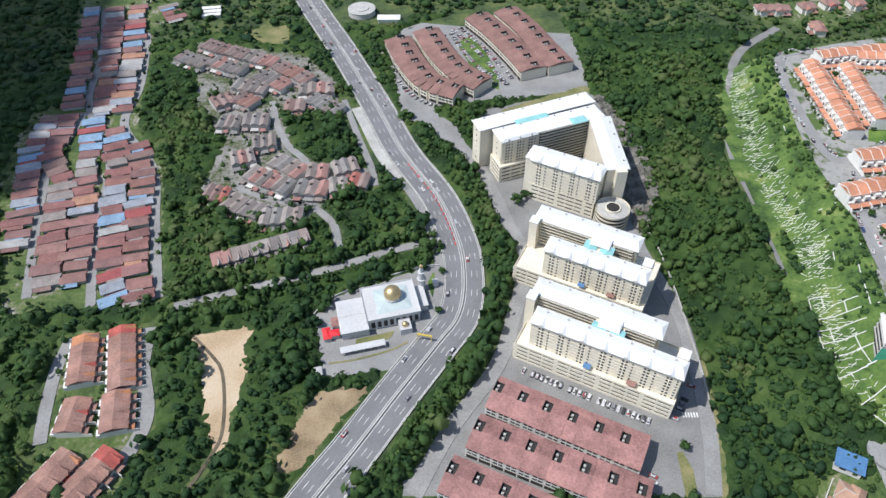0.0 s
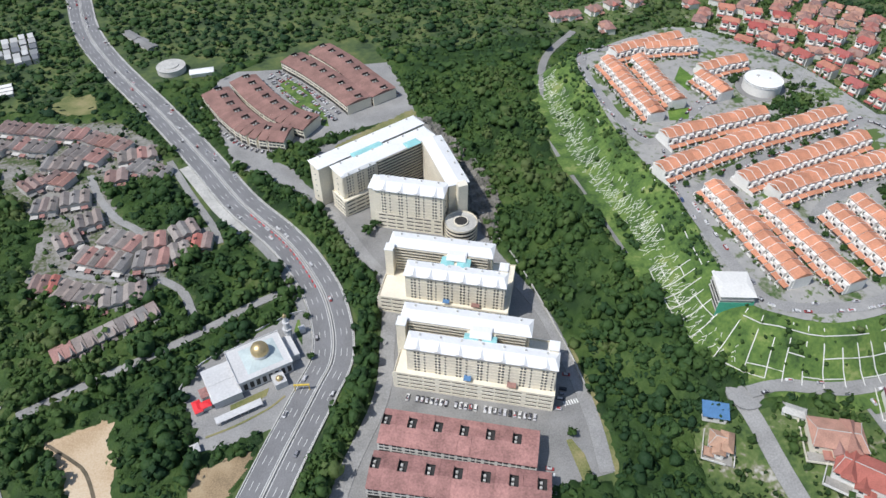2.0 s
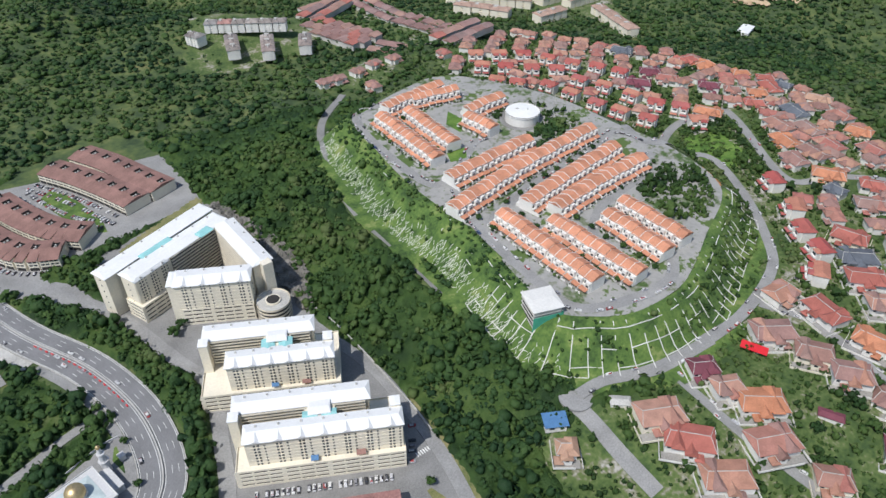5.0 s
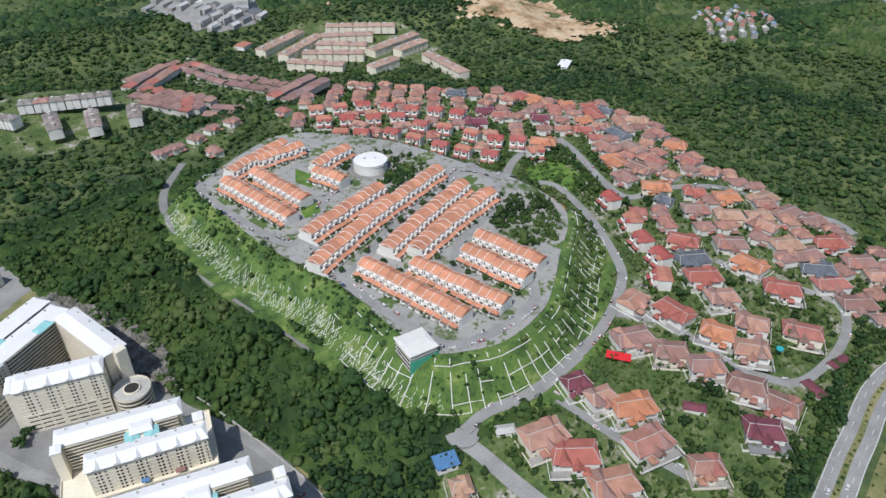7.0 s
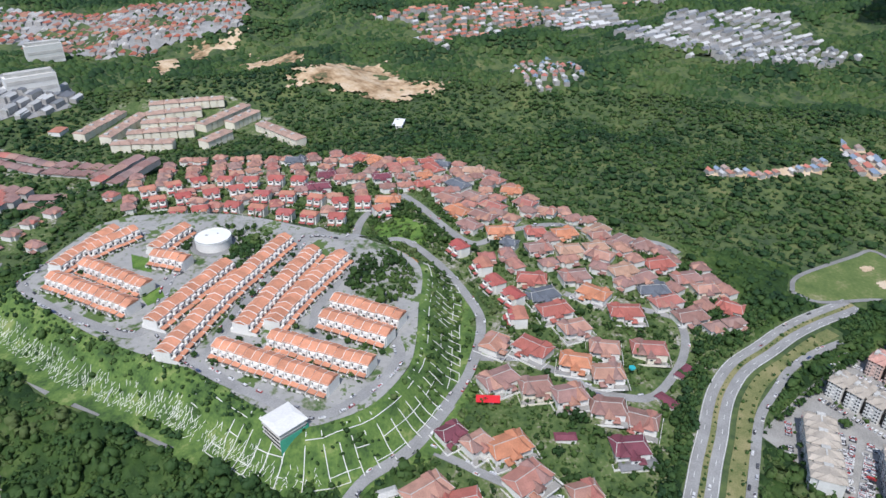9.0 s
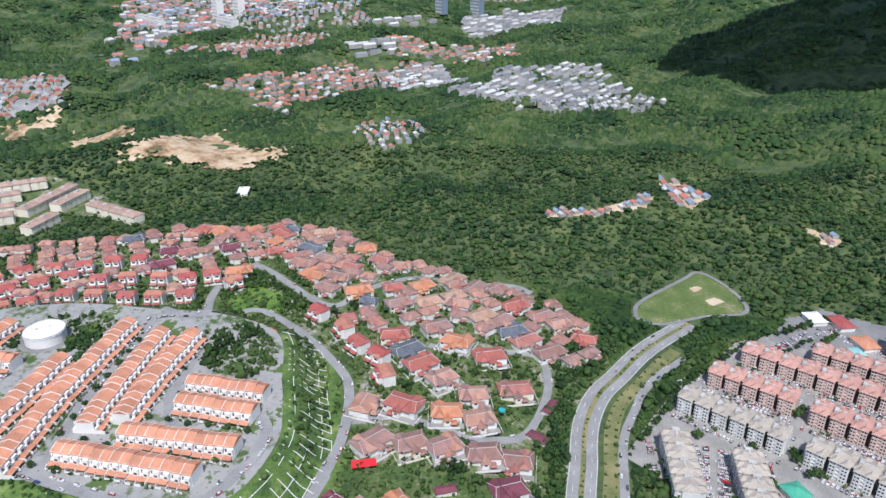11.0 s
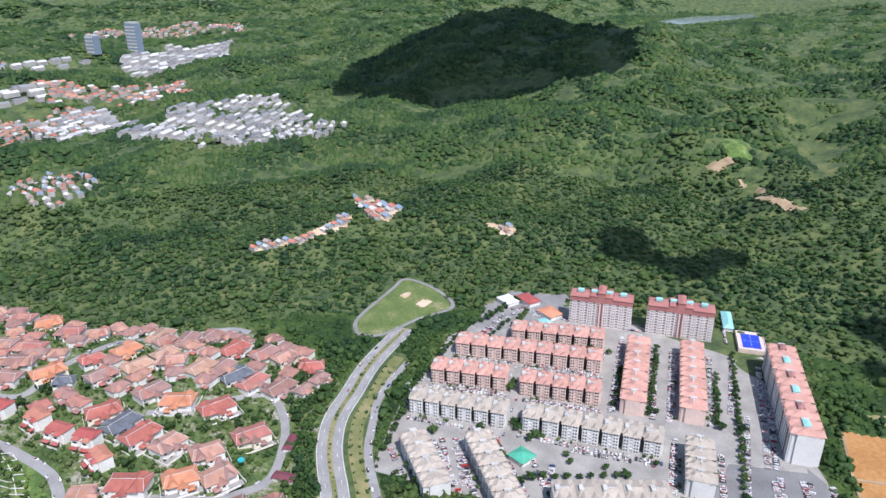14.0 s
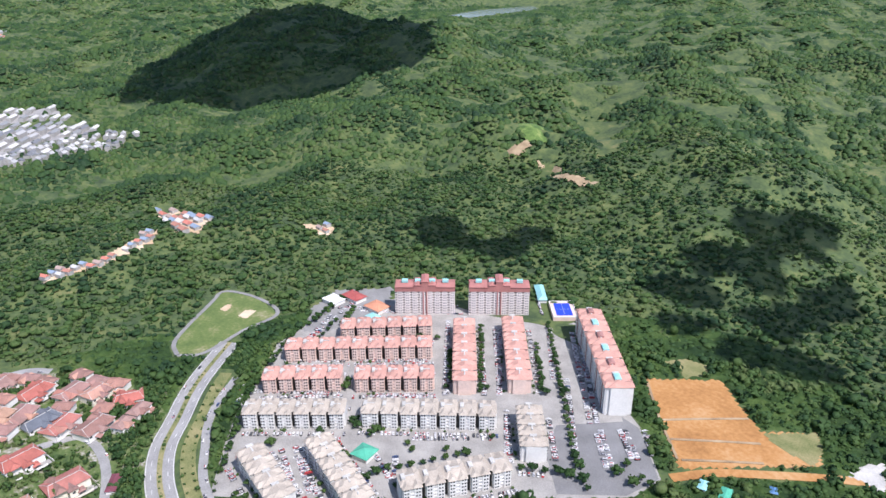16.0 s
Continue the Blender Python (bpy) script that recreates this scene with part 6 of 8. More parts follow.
def town_row(row, k, roof_mat, label):
    """A row of townhouses under one broad roof, stepped unit by unit, with vents, porches and yard walls."""
    ax, ay, bx, by = row
    ln = math.hypot(bx - ax, by - ay) + 3
    deg = math.degrees(math.atan2(by - ay, bx - ax))
    block = thing("townhouse_row", label, "townhouses", "grey townhouses")
    block.matrix_basis = stand((ax + bx) / 2, (ay + by) / 2, deg, 0.1)
    n = max(2, round(ln / 6.8))
    for i in range(n):
        x0, x1 = -ln / 2 + i * ln / n, -ln / 2 + (i + 1) * ln / n
        j = (i + k) % 4
        y, z = (0, 0.9, 0, -0.7)[j], 4.9 + (0, 0.0, 0.45, 0.45)[j]
        part("wall", Solid().box(x0 + 0.03, x1 - 0.03, y - 7.0, y + 7.0, -1, z), M_GREYWALL, block)
        part("yard_wall", Solid().box(x0, x0 + 0.2, y - 11.8, y - 7.0, -1, 1.9), M_GREYWALL, block)
        part("roof", Solid().hip(x0 - 0.02, x1 - 0.02, y - 7.9, y + 7.9, z, 1.8, 0), roof_mat, block)
        part("porch_roof", Solid().lean(x0 + 0.4, x1 - 1.6 * (j % 2) - 0.3, y - 11.2, y - 8.0, 2.4, 3.0), (M_GREYWALL, roof_mat, M_PAVED, M_MAROON)[(i * 3 + k) % 4], block, "patched sheet porch roof")
        part("kitchen", Solid().box(x0 + 0.1, x1 - 1.8, y + 7.0, y + 10.2, -1, 2.9), M_GREYWALL, block)
        if j != 1:
            part("roof_vent", Solid().box(x0 + 2.2, x0 + 4.0, y + 1.0, y + 2.6, z + 0.9, z + 2.2), M_DARK, block, "dark roof vent")


M_REDSLATE = surface("faded_reddish_roof", (0.31, 0.19, 0.165), 0.85, 1.4, 0.12, 0.35, shift=0.12, pick=[(0.31, 0.2, 0.175), (0.29, 0.21, 0.19), (0.36, 0.2, 0.165), (0.3, 0.225, 0.205), (0.42, 0.15, 0.12)])
for k, row in enumerate(GREY_ROWS):
    town_row(row, k, M_SLATE, "row of townhouses under broad grey-brown roofs")
for k, row in enumerate(RED_ROWS):
    town_row(row, k, M_REDSLATE, "row of townhouses under faded reddish roofs")
for x, y, ln, w, deg in ((-228, 650, 17, 5, 8), (-226, 643, 17, 5, 8), (-225, 636, 17, 5, 8), (-118, 722, 22, 9, -58), (-104, 700, 26, 11, -58)):
    shed = thing("long_shed", "long low shed with a pale sheet roof beside the trees", "shed", "long sheds")
    shed.matrix_basis = stand(x, y, deg)
    part("wall", Solid().box(-ln / 2, ln / 2, -w / 2, w / 2, -1, 3.2), M_GREYWALL, shed)
    part("roof", Solid().hip(-ln / 2 - 0.4, ln / 2 + 0.4, -w / 2 - 0.4, w / 2 + 0.4, 3.2, 1.0, 0), M_WHITE if ln < 20 else M_PAVED, shed)


# ---- village ----
def village_house(label, w, d, eave, rise):
    house = thing("village_house", label, "house", "village houses")
    part("wall", Solid().box(-w / 2, w / 2, -d / 2, d / 2, 0, eave), M_GREYWALL, house)
    part("roof", Solid().hip(-w / 2 - 0.9, w / 2 + 0.9, -d / 2 - 0.9, d / 2 + 0.9, eave, rise, 0.3), M_VILLAGE, house)
    part("lean_to_roof", Solid().lean(-w / 2, w / 2 - 3.5, -d / 2 - 4.2, -d / 2 - 0.5, eave - 1, eave - 0.2), M_VILLAGE, house, "patched sheet lean-to roof")
    return house


villagers = [village_house("single-storey village house with a faded sheet roof", 12.5, 7.5, 3.3, 1.5),
             village_house("single-storey village house with a faded sheet roof", 14, 6.5, 3.5, 1.2),
             village_house("single-storey village house with a faded sheet roof", 11.5, 8.5, 3.2, 1.8)]
for col in (VILLAGE_A, VILLAGE_B, VILLAGE_C, VILLAGE_D, VILLAGE_E, VILLAGE_F, VILLAGE_G, VILLAGE_H, VILLAGE_I):
    line = curve(col, 10.3)
    side = sideways(line)
    for k, (p, s) in enumerate(zip(line, side)):
        deg = math.degrees(math.atan2(s[1], s[0]))
        place(villagers[random.randrange(3)], stand(p[0] + random.uniform(-1.5, 1.5), p[1] + random.uniform(-1, 1), deg + random.uniform(-5, 5) + random.choice((0, 180)), 0.05) @ Matrix.Diagonal((random.uniform(0.9, 1.25), random.uniform(0.88, 1.1), random.uniform(0.85, 1.25), 1)))


# ---- apartment estate ----
def walk_up(row, wall_mat, roof_mat, label, floors=5, depth=19.0, module=14.0, category="apartment block", name="apartment_block", fancy=True, group="walk-up flats"):
    """A block of repeated bays with deep dark stair recesses between them, each bay under its own hipped roof."""
    ax, ay, bx, by = row
    ln = math.hypot(bx - ax, by - ay)
    n = max(2, round(ln / module))
    w = ln / n
    h = floors * 2.75
    block = thing(name, label, category, group)
    block.matrix_basis = stand(ax, ay, math.degrees(math.atan2(by - ay, bx - ax)))
    d = depth / 2
    g = 1.3 if fancy else 0.4
    bay = Solid().box(0.05, w - 0.05, -d + 4, d - 4, 0, h)
    for s in (-1, 1):
        y0, y1 = sorted((s * (d - 4), s * (d - 0.9)))
        bay.box(g, w - g, y0, y1, 0, h)
        y0, y1 = sorted((s * (d - 0.9), s * d))
        bay.box(g + 0.5, w * 0.42, y0, y1, 0, h).box(w * 0.58, w - g - 0.5, y0, y1, 0, h)
        y0, y1 = sorted((s * (d - 0.9), s * (d - 0.1)))
        for f in range(1, floors):
            bay.box(w * 0.42, w * 0.58, y0, y1, f * 2.75 - 0.15, f * 2.75 + 0.85)
    bay = bay.mesh("bay_wall", wall_mat)
    roof = Solid().hip(0.02, w - 0.02, -d + 2.2, d - 2.2, h + 0.3, 2.6, w * 0.3)
    for s in (-1, 1):
        y0, y1 = sorted((0, s * (d + 0.8)))
        roof.hip(g - 0.5, w * 0.5, y0, y1, h + 0.05, 1.9, 2.2).hip(w * 0.5, w - g + 0.5, y0, y1, h + 0.05, 1.9, 2.2)
    roof = roof.mesh("roof", roof_mat)
    cap = Solid().box(w * 0.12, w * 0.3, -2.6, 2.6, h + 1.2, h + 3.1).box(w * 0.3, w * 0.7, -0.5, 0.5, h + 2.2, h + 3.0).mesh("roof_vent", M_CONCRETE)
    glass = Solid()
    for s in (-1, 1):
        y0, y1 = sorted((s * (d - 0.12), s * (d + 0.1)))
        for f in range(floors):
            glass.box(-1.5, -0.35, y0, y1, f * 2.75 + 0.9, f * 2.75 + 2.05).box(0.35, 1.5, y0, y1, f * 2.75 + 0.9, f * 2.75 + 2.05)
    glass = glass.mesh("window_column", M_GLASS)
    # black sheets deepen the recesses with painted shade
    dark = [Solid().box(-g + 0.02, g - 0.02, y, y + 0.25, 0.2, h - 0.3).mesh("stair_recess", M_DARK) for y in (-d + 3.7, d - 3.95)]
    for k in range(n):
        x = k * w
        part("bay_wall", bay, None, block, at=pose(x, 0, 0))
        part("roof", roof, None, block, at=pose(x, 0, 0.3 * (k % 2)))
        part("roof_vent", cap, None, block, at=pose(x, 0, 0))
        if floors > 8:
            part("pilaster", Solid().box(-1.0, 1.0, -d - 0.35, -d + 0.35, 0, h + 1.0).box(-1.0, 1.0, d - 0.35, d + 0.35, 0, h + 1.0), M_MAROON_FAR, block, "maroon vertical band", at=pose(x + w * 0.5, 0, 0))
            part("roof_tank", Solid().hip(w * 0.3, w * 0.65, -2.5, 2.5, h + 4.0, 0.8, 0.6, 2.0), M_TEAL if k % 2 else M_MAROON, block, "small roof over the water tank", at=pose(x, 0, 0))
        if fancy:
            if k:
                for face_mesh in dark:
                    part("stair_recess", face_mesh, None, block, "near-black sheet as shade between the bays", at=pose(x, 0, 0))
            for q in (0.25, 0.75):
                tagged(part("window_column", glass, None, block, at=pose(x + w * q, 0, 0)), kind="stuff")
    return block


for row in CONDO_PINK:
    walk_up(row, M_PINK, M_PINKROOF, "pink five-storey walk-up flats with salmon hipped roofs")
for row in CONDO_PINK_ACROSS:
    walk_up(row, M_PINK, M_PINKROOF, "pink five-storey walk-up flats with salmon hipped roofs", module=16)
for row in CONDO_GREY:
    walk_up(row, M_PALEWALL, M_BEIGEROOF, "pale grey five-storey walk-up flats with beige hipped roofs")
def stepped_tower(row):
    """A pale slab with balconies between maroon piers, under a stepped maroon crown with roof tanks."""
    ax, ay, bx, by = row
    ln = math.hypot(bx - ax, by - ay)
    tower = thing("apartment_tower", "pale apartment tower with maroon piers and a stepped maroon crown", "apartment tower", "twin towers")
    tower.matrix_basis = stand(ax, ay, math.degrees(math.atan2(by - ay, bx - ax)))
    floors, step, n = 10, 2.8, 8
    h, w = floors * step, ln / n
    # core coloured black, so balcony gaps show painted shade
    part("core", Solid().box(0.3, ln - 0.3, -6.5, 6.5, 0, h), M_DARK, tower, "near-black core as painted balcony shade")
    for k in range(n):
        part("bay_wall", Solid().box(k * w + w * 0.3, k * w + w * 0.98, -8.2, 8.2, 0, h), M_PINKWHITE, tower)
        decks = Solid()
        for f in range(floors):
            decks.box(k * w - w * 0.02, k * w + w * 0.3, -8.0, 8.0, f * step - 0.1, f * step + 1.0)
        tagged(part("balcony", decks, M_PINKWHITE, tower), kind="stuff")
        for y in (-8.25, 8.25):
            panes = Solid()
            for f in range(floors):
                z = f * step
                panes.box(k * w + w * 0.46, k * w + w * 0.6, y - 0.1, y + 0.1, z + 1.1, z + 2.1).box(k * w + w * 0.74, k * w + w * 0.84, y - 0.1, y + 0.1, z + 1.1, z + 2.1)
            tagged(part("window_column", panes, M_GLASS, tower), kind="stuff")
    for x0, x1, z in ((0, ln * 0.32, h + 2.6), (ln * 0.32, ln * 0.44, h + 4.6), (ln * 0.44, ln * 0.56, h + 8.4), (ln * 0.56, ln * 0.68, h + 4.6), (ln * 0.68, ln, h + 2.6)):
        part("crown", Solid().box(x0 + 0.02, x1 - 0.02, -8.5, 8.5, h - 2.4, z), M_CROWN, tower, "maroon painted top storey")
        part("crown_roof", Solid().hip(x0 - 0.2, x1 + 0.2, -9.2, 9.2, z + 0.05, 1.3, 1.2), M_CROWN, tower, "low maroon tiled roof")
    for q in (0.47, 0.53):
        part("pier", Solid().box(ln * q - 0.5, ln * q + 0.5, -9.0, 9.0, 0, h - 2.4), M_CROWN, tower, "maroon vertical pier")
    for q in (0.16, 0.38, 0.62, 0.84):
        part("roof_tank", Solid().hip(ln * q - 3, ln * q + 3, -2, 2, h + 7.0, 0.6, 0.5, 2.6), M_TEAL, tower, "teal water tank cover")


M_PINKWHITE = surface("pinkish_white_render", (0.7, 0.63, 0.6), 0.85, 0.8, 0.1, 0.12)
M_CROWN = surface("faded_maroon_paint", (0.4, 0.17, 0.15), 0.8, 1.0, 0.1, 0.2)
for row in TWIN_TOWERS:
    stepped_tower(row)
for row in SLAB_TOWER:
    b = walk_up(row, M_PALEWALL, M_PINKROOF, "long pale apartment slab with reddish roofs and blue tanks", 9, 22, 22, "apartment tower", "apartment_tower", True, "twin towers")
for row in FAR_FLATS:
    walk_up(row, M_CREAM, M_FLATROOF, "distant beige walk-up flats with brown roofs", 4, 17, 22, fancy=False, group="far flats")
for row in WEST_FLATS:
    walk_up(row, M_WHITE, M_SLATE, "white walk-up flats with brown grey roofs", 4, 14, 16, fancy=False, group="far flats")


# ---- mosque ----
mosque = thing("mosque", "white mosque with a golden dome and flat pale roofs", "mosque")
mosque.matrix_basis = pose(-33, 270.5, 0.1, 0, 0, 14)
part("wall", Solid().box(-15.5, 15.5, -12.5, 12.5, 0, 8), M_MOSQUE, mosque)
part("roof", Solid().box(-16, 16, -13, 13, 8, 8.7), M_MOSQUE, mosque, "flat pale grey roof")
part("raised_roof", Solid().hip(-9, 12, -9, 10, 8.75, 1.5, 7.0, 0.04), M_PALETEAL, mosque, "pale teal hipped roof round the dome")
for x0, x1, y0, y1 in ((-16.2, 16.2, -13.2, -12.9), (-16.2, 16.2, 12.9, 13.2), (-16.2, -15.9, -12.9, 12.9), (15.9, 16.2, -12.9, 12.9)):
    part("parapet", Solid().box(x0, x1, y0, y1, 8.7, 9.5), M_MOSQUE, mosque)
part("drum", Solid().tube(2, 1.5, 10.2, 11.6, 5.4, 5.2, 24), M_MOSQUE, mosque)
part("dome", Solid().dome(2, 1.5, 11.6, 5.2, 0.95, 28, 10, 0.25), M_GOLD, mosque, "golden ribbed dome")
part("finial", Solid().tube(2, 1.5, 17.4, 19.6, 0.25, 0.05, 8), M_GOLD, mosque)
for k in range(8):
    # arches are flat panels whose black colour imitates shade
    part("arch_window", Solid().box(-13.6 + k * 3.7, -11.4 + k * 3.7, -12.6, -12.4, 1.2, 6.2), M_DARK, mosque, "tall arch panel with shade painted near-black")
part("annex", Solid().box(-31.5, -15.6, -16, 8, 0, 6.2), M_MOSQUE, mosque)
part("annex_roof", Solid().hip(-32, -15.4, -16.5, -4.2, 6.2, 0.7, 1).hip(-32, -15.4, -4, 8.5, 6.4, 0.7, 1), M_MOSQUE, mosque, "white sheet roofs of the annex")
part("porch", Solid().box(2, 9, -21, -12.4, 0, 5), M_MOSQUE, mosque)
part("porch_dome", Solid().dome(5.5, -17.5, 5.1, 2, 0.95, 16, 6, 0.2), M_GOLD, mosque, "small golden porch dome")
part("canopy", Solid().lean(-34, -8, -27.5, -23.5, 3.2, 3.8), M_MOSQUE, mosque, "long white walkway canopy")
for k in range(7):
    part("post", Solid().box(-33.5 + k * 4.2, -33.2 + k * 4.2, -26.8, -26.5, 0, 3.2), M_MOSQUE, mosque)
part("side_court", Solid().box(15.6, 22, -6, 10, 0, 4.5), M_MOSQUE, mosque)
part("side_court_roof", Solid().box(15.4, 22.3, -6.3, 10.3, 4.5, 4.9), M_MOSQUE, mosque)
for k, (x, w) in enumerate(((-35.5, 4), (-33.5, 6))):
    part("side_room", Solid().box(x - 2.5, x + 2.5, -14 + 7 * k, -14 + 7 * k + w, 0, 3.4), M_MOSQUE, mosque)
    part("side_roof", Solid().hip(x - 3, x + 3, -14.5 + 7 * k, -13.5 + 7 * k + w, 3.4, 0.9), M_BRIGHTRED if k == 0 else M_MAROON, mosque, "small red roof over a side room")
mosque_wall = structure("mosque_wall", ribbon(curve([(-79, 266), (-70, 279), (-42, 294), (-14, 305), (-4, 306)], 4), -0.2, 0.2, 1.6, 1.7), M_MOSQUE, "low white wall round the mosque grounds", "wall")
structure("mosque_kerb", ribbon(curve([(-66, 231), (-50, 234), (-32, 240), (-22, 246)], 3), -0.6, 0.6, 0.35, 0.3), M_LAWN, "planted kerb strip in the mosque car park", "kerb")
minaret = thing("minaret", "stepped white minaret beside the mosque", "minaret")
minaret.matrix_basis = pose(-14.5, 287, 0.1)
part("shaft", Solid().tube(0, 0, 0, 9, 2.4, 2.3, 8).tube(0, 0, 9, 15, 1.9, 1.7, 8).tube(0, 0, 15, 20, 1.2, 1.0, 8), M_MOSQUE, minaret)
part("balcony", Solid().tube(0, 0, 9, 9.8, 2.9, 2.9, 8).tube(0, 0, 15, 15.6, 2.2, 2.2, 8), M_MOSQUE, minaret)
part("cap", Solid().dome(0, 0, 20, 1.3, 1.4, 12, 6), M_GOLD, minaret)
for x, y, w, d, h, mat, name, label in ((-71, 224, 4, 5, 3, M_MOSQUE, "guard_kiosk", "small white kiosk beside the car park"), (-69, 250, 4, 8, 3.2, M_BRIGHTRED, "red_shed", "shed with a red roof beside the annex"),
                                        (-6, 290, 3, 3, 4, M_MOSQUE, "garden_pavilion", "small white pavilion on the mosque lawn")):
    shed = thing(name, label, "shed")
    shed.matrix_basis = pose(x, y, 0.1, 0, 0, 14)
    part("wall", Solid().box(-w / 2, w / 2, -d / 2, d / 2, 0, h), M_MOSQUE, shed)
    part("roof", Solid().hip(-w / 2 - 0.4, w / 2 + 0.4, -d / 2 - 0.4, d / 2 + 0.4, h, 0.8), mat, shed)
structure("mosque_lawn", sheet([(-52, 248), (-30, 254), (-32, 249), (-38, 246), (-52, 243)], 0.3), M_LAWN, "dry lawn beside the mosque", "lawn")
structure("mosque_lawn_north", sheet([(-8, 300), (-2, 302), (-3, 285), (-8, 280), (-11, 292)], 0.3), M_GRASS, "small lawn beside the mosque", "lawn")
gate = thing("yellow_gantry", "yellow height gantry over the slip lane", "gantry")
gate.matrix_basis = pose(-12, 247, 0.4, 0, 0, -12)
for x in (-4, 4):
    part("post", Solid().box(x - 0.2, x + 0.2, -0.2, 0.2, 0, 4.5), M_YELLOW, gate)
part("beam", Solid().box(-4.4, 4.4, -0.5, 0.5, 4.5, 5.2), M_YELLOW, gate)

# ---- hilltop landmarks ----
tank = thing("water_tank", "large round white water tank on the hilltop", "water tank")
tank.matrix_basis = pose(386, 412, 33.9)
part("drum", Solid().tube(0, 0, 0, 8, 15, 15, 40), M_WHITE, tank)
part("roof", Solid().tube(0, 0, 8, 8.5, 15.5, 15.5, 40).tube(0, 0, 8.5, 9.6, 14.5, 1, 40), M_SHEET, tank)
part("rail", Solid().tube(0, 0, 8.5, 9.5, 15.3, 15.3, 40, False), M_CONCRETE, tank)
part("hatch", Solid().box(-3, -1, 4, 6, 9, 10).box(4, 5, -2, -1, 9, 10), M_CONCRETE, tank)
structure("tank_apron", Solid().tube(386, 412, 33.7, 34.1, 20, 20, 40), M_PAVED, "round paved apron of the water tank", "pavement")
mast = thing("lattice_mast", "slim grey lattice mast beside the tank", "mast")
mast.matrix_basis = pose(408, 396, 33.9)
part("leg", Solid().bar((-1, -1, 0), (-0.2, -0.2, 24), 0.25, 0.2), M_CONCRETE, mast)
for sx, sy in ((1, -1), (1, 1), (-1, 1)):
    part("leg", Solid().bar((sx, sy, 0), (sx * 0.2, sy * 0.2, 24), 0.25, 0.2), M_CONCRETE, mast)
for k in range(8):
    r = 1 - 0.1 * k
    part("brace", Solid().bar((-r, -r, 3 * k), (r, -r, 3 * k + 3), 0.15, 0.15).bar((-r, r, 3 * k), (r, r, 3 * k + 3), 0.15, 0.15), M_CONCRETE, mast)

net = thing("scaffolded_building", "unfinished building with a pale roof and green safety net", "building")
net.matrix_basis = pose(236, 221, 11.8, 0, 0, -18) @ Matrix.Diagonal((1.2, 1.2, 1.08, 1))
part("frame", Solid().box(-7.5, 7.5, -7.5, 7.5, 16, 26), M_GREYWALL, net)
for k in range(4):
    part("floor_slab", Solid().box(-8, 8, -8, 8, 14 + 3 * k, 14.4 + 3 * k), M_CONCRETE, net)
part("roof", Solid().hip(-8.6, 8.6, -8.6, 8.6, 26.4, 0.9, 3), M_PALEWALL, net, "pale sheet roof")
part("safety_net", Solid().box(-8.2, 8.2, -8.4, -8.2, 11, 22), M_GREEN, net, "torn green safety net")
part("safety_net", Solid().box(8.05, 8.2, -8.2, 8.2, 13, 23), M_GREEN, net, "torn green safety net")
for k in range(3):
    # black strips on the solid wall stand in for shaded open floors
    part("opening", Solid().box(-7.7, -7.45, -6.5, 6.5, 14.9 + 3 * k, 16.6 + 3 * k), M_DARK, net, "near-black strip as an open floor's shade")
for x in (-7, 0, 7):
    for y in (-7, 0, 7):
        part("pile", Solid().box(x - 0.4, x + 0.4, y - 0.4, y + 0.4, -2, 16), M_CONCRETE, net)
for k in range(6):
    part("prop", Solid().bar((-7 + 3 * k, -12, 0), (-6 + 2.5 * k, -7, 13), 0.5, 0.5), M_CONCRETE, net)

deck = thing("viaduct_deck", "concrete road deck on short columns at the slope edge", "viaduct")
part("slab", Solid().box(247, 254, 352, 392, 32.4, 33.6), M_CONCRETE, deck)
for k in range(9):
    part("pier", Solid().box(247.3, 248.2, 354 + 4.4 * k, 355 + 4.4 * k, 24, 32.4), M_CONCRETE, deck)

# concrete frames laid on the slope below the hilltop
rim = curve(PLATEAU + PLATEAU[:1], 7.5)
rim_out = -sideways(rim)
mid_rim = rim.mean(0)
frames = thing("slope_frames", "broken white concrete beam grid on the grassy slope", "slope protection", kind="structure")


def on_slope(p, n, d, lift=0.75):
    q = p + n * d
    return (q[0], q[1], ground_z(q[0], q[1]) + lift)


for k, (p, n) in enumerate(zip(rim, rim_out)):
    if np.dot(p - mid_rim, n) < 0:
        n = -n
    if p[1] > 420 or p[0] > 440 or (p[1] > 330 and p[0] > 300):
        continue
    grid = p[1] < 262
    for a, b in ((4, 13), (13, 22), (22, 31)):
        if random.random() < (0.85 if grid else 0.1):
            part("beam", Solid().bar(on_slope(p, n, a), on_slope(p, n, b), 0.48, 0.45), M_PALEWALL, frames)
    if k + 1 < len(rim):
        q, m2 = rim[k + 1], rim_out[k + 1]
        if np.dot(q - mid_rim, m2) < 0:
            m2 = -m2
        for d in (8, 17, 25, 31):
            if random.random() < (0.62 if grid else 0.06):
                part("beam", Solid().bar(on_slope(p, n, d), on_slope(q, m2, d), 0.48, 0.45), M_PALEWALL, frames)
litter = Solid()
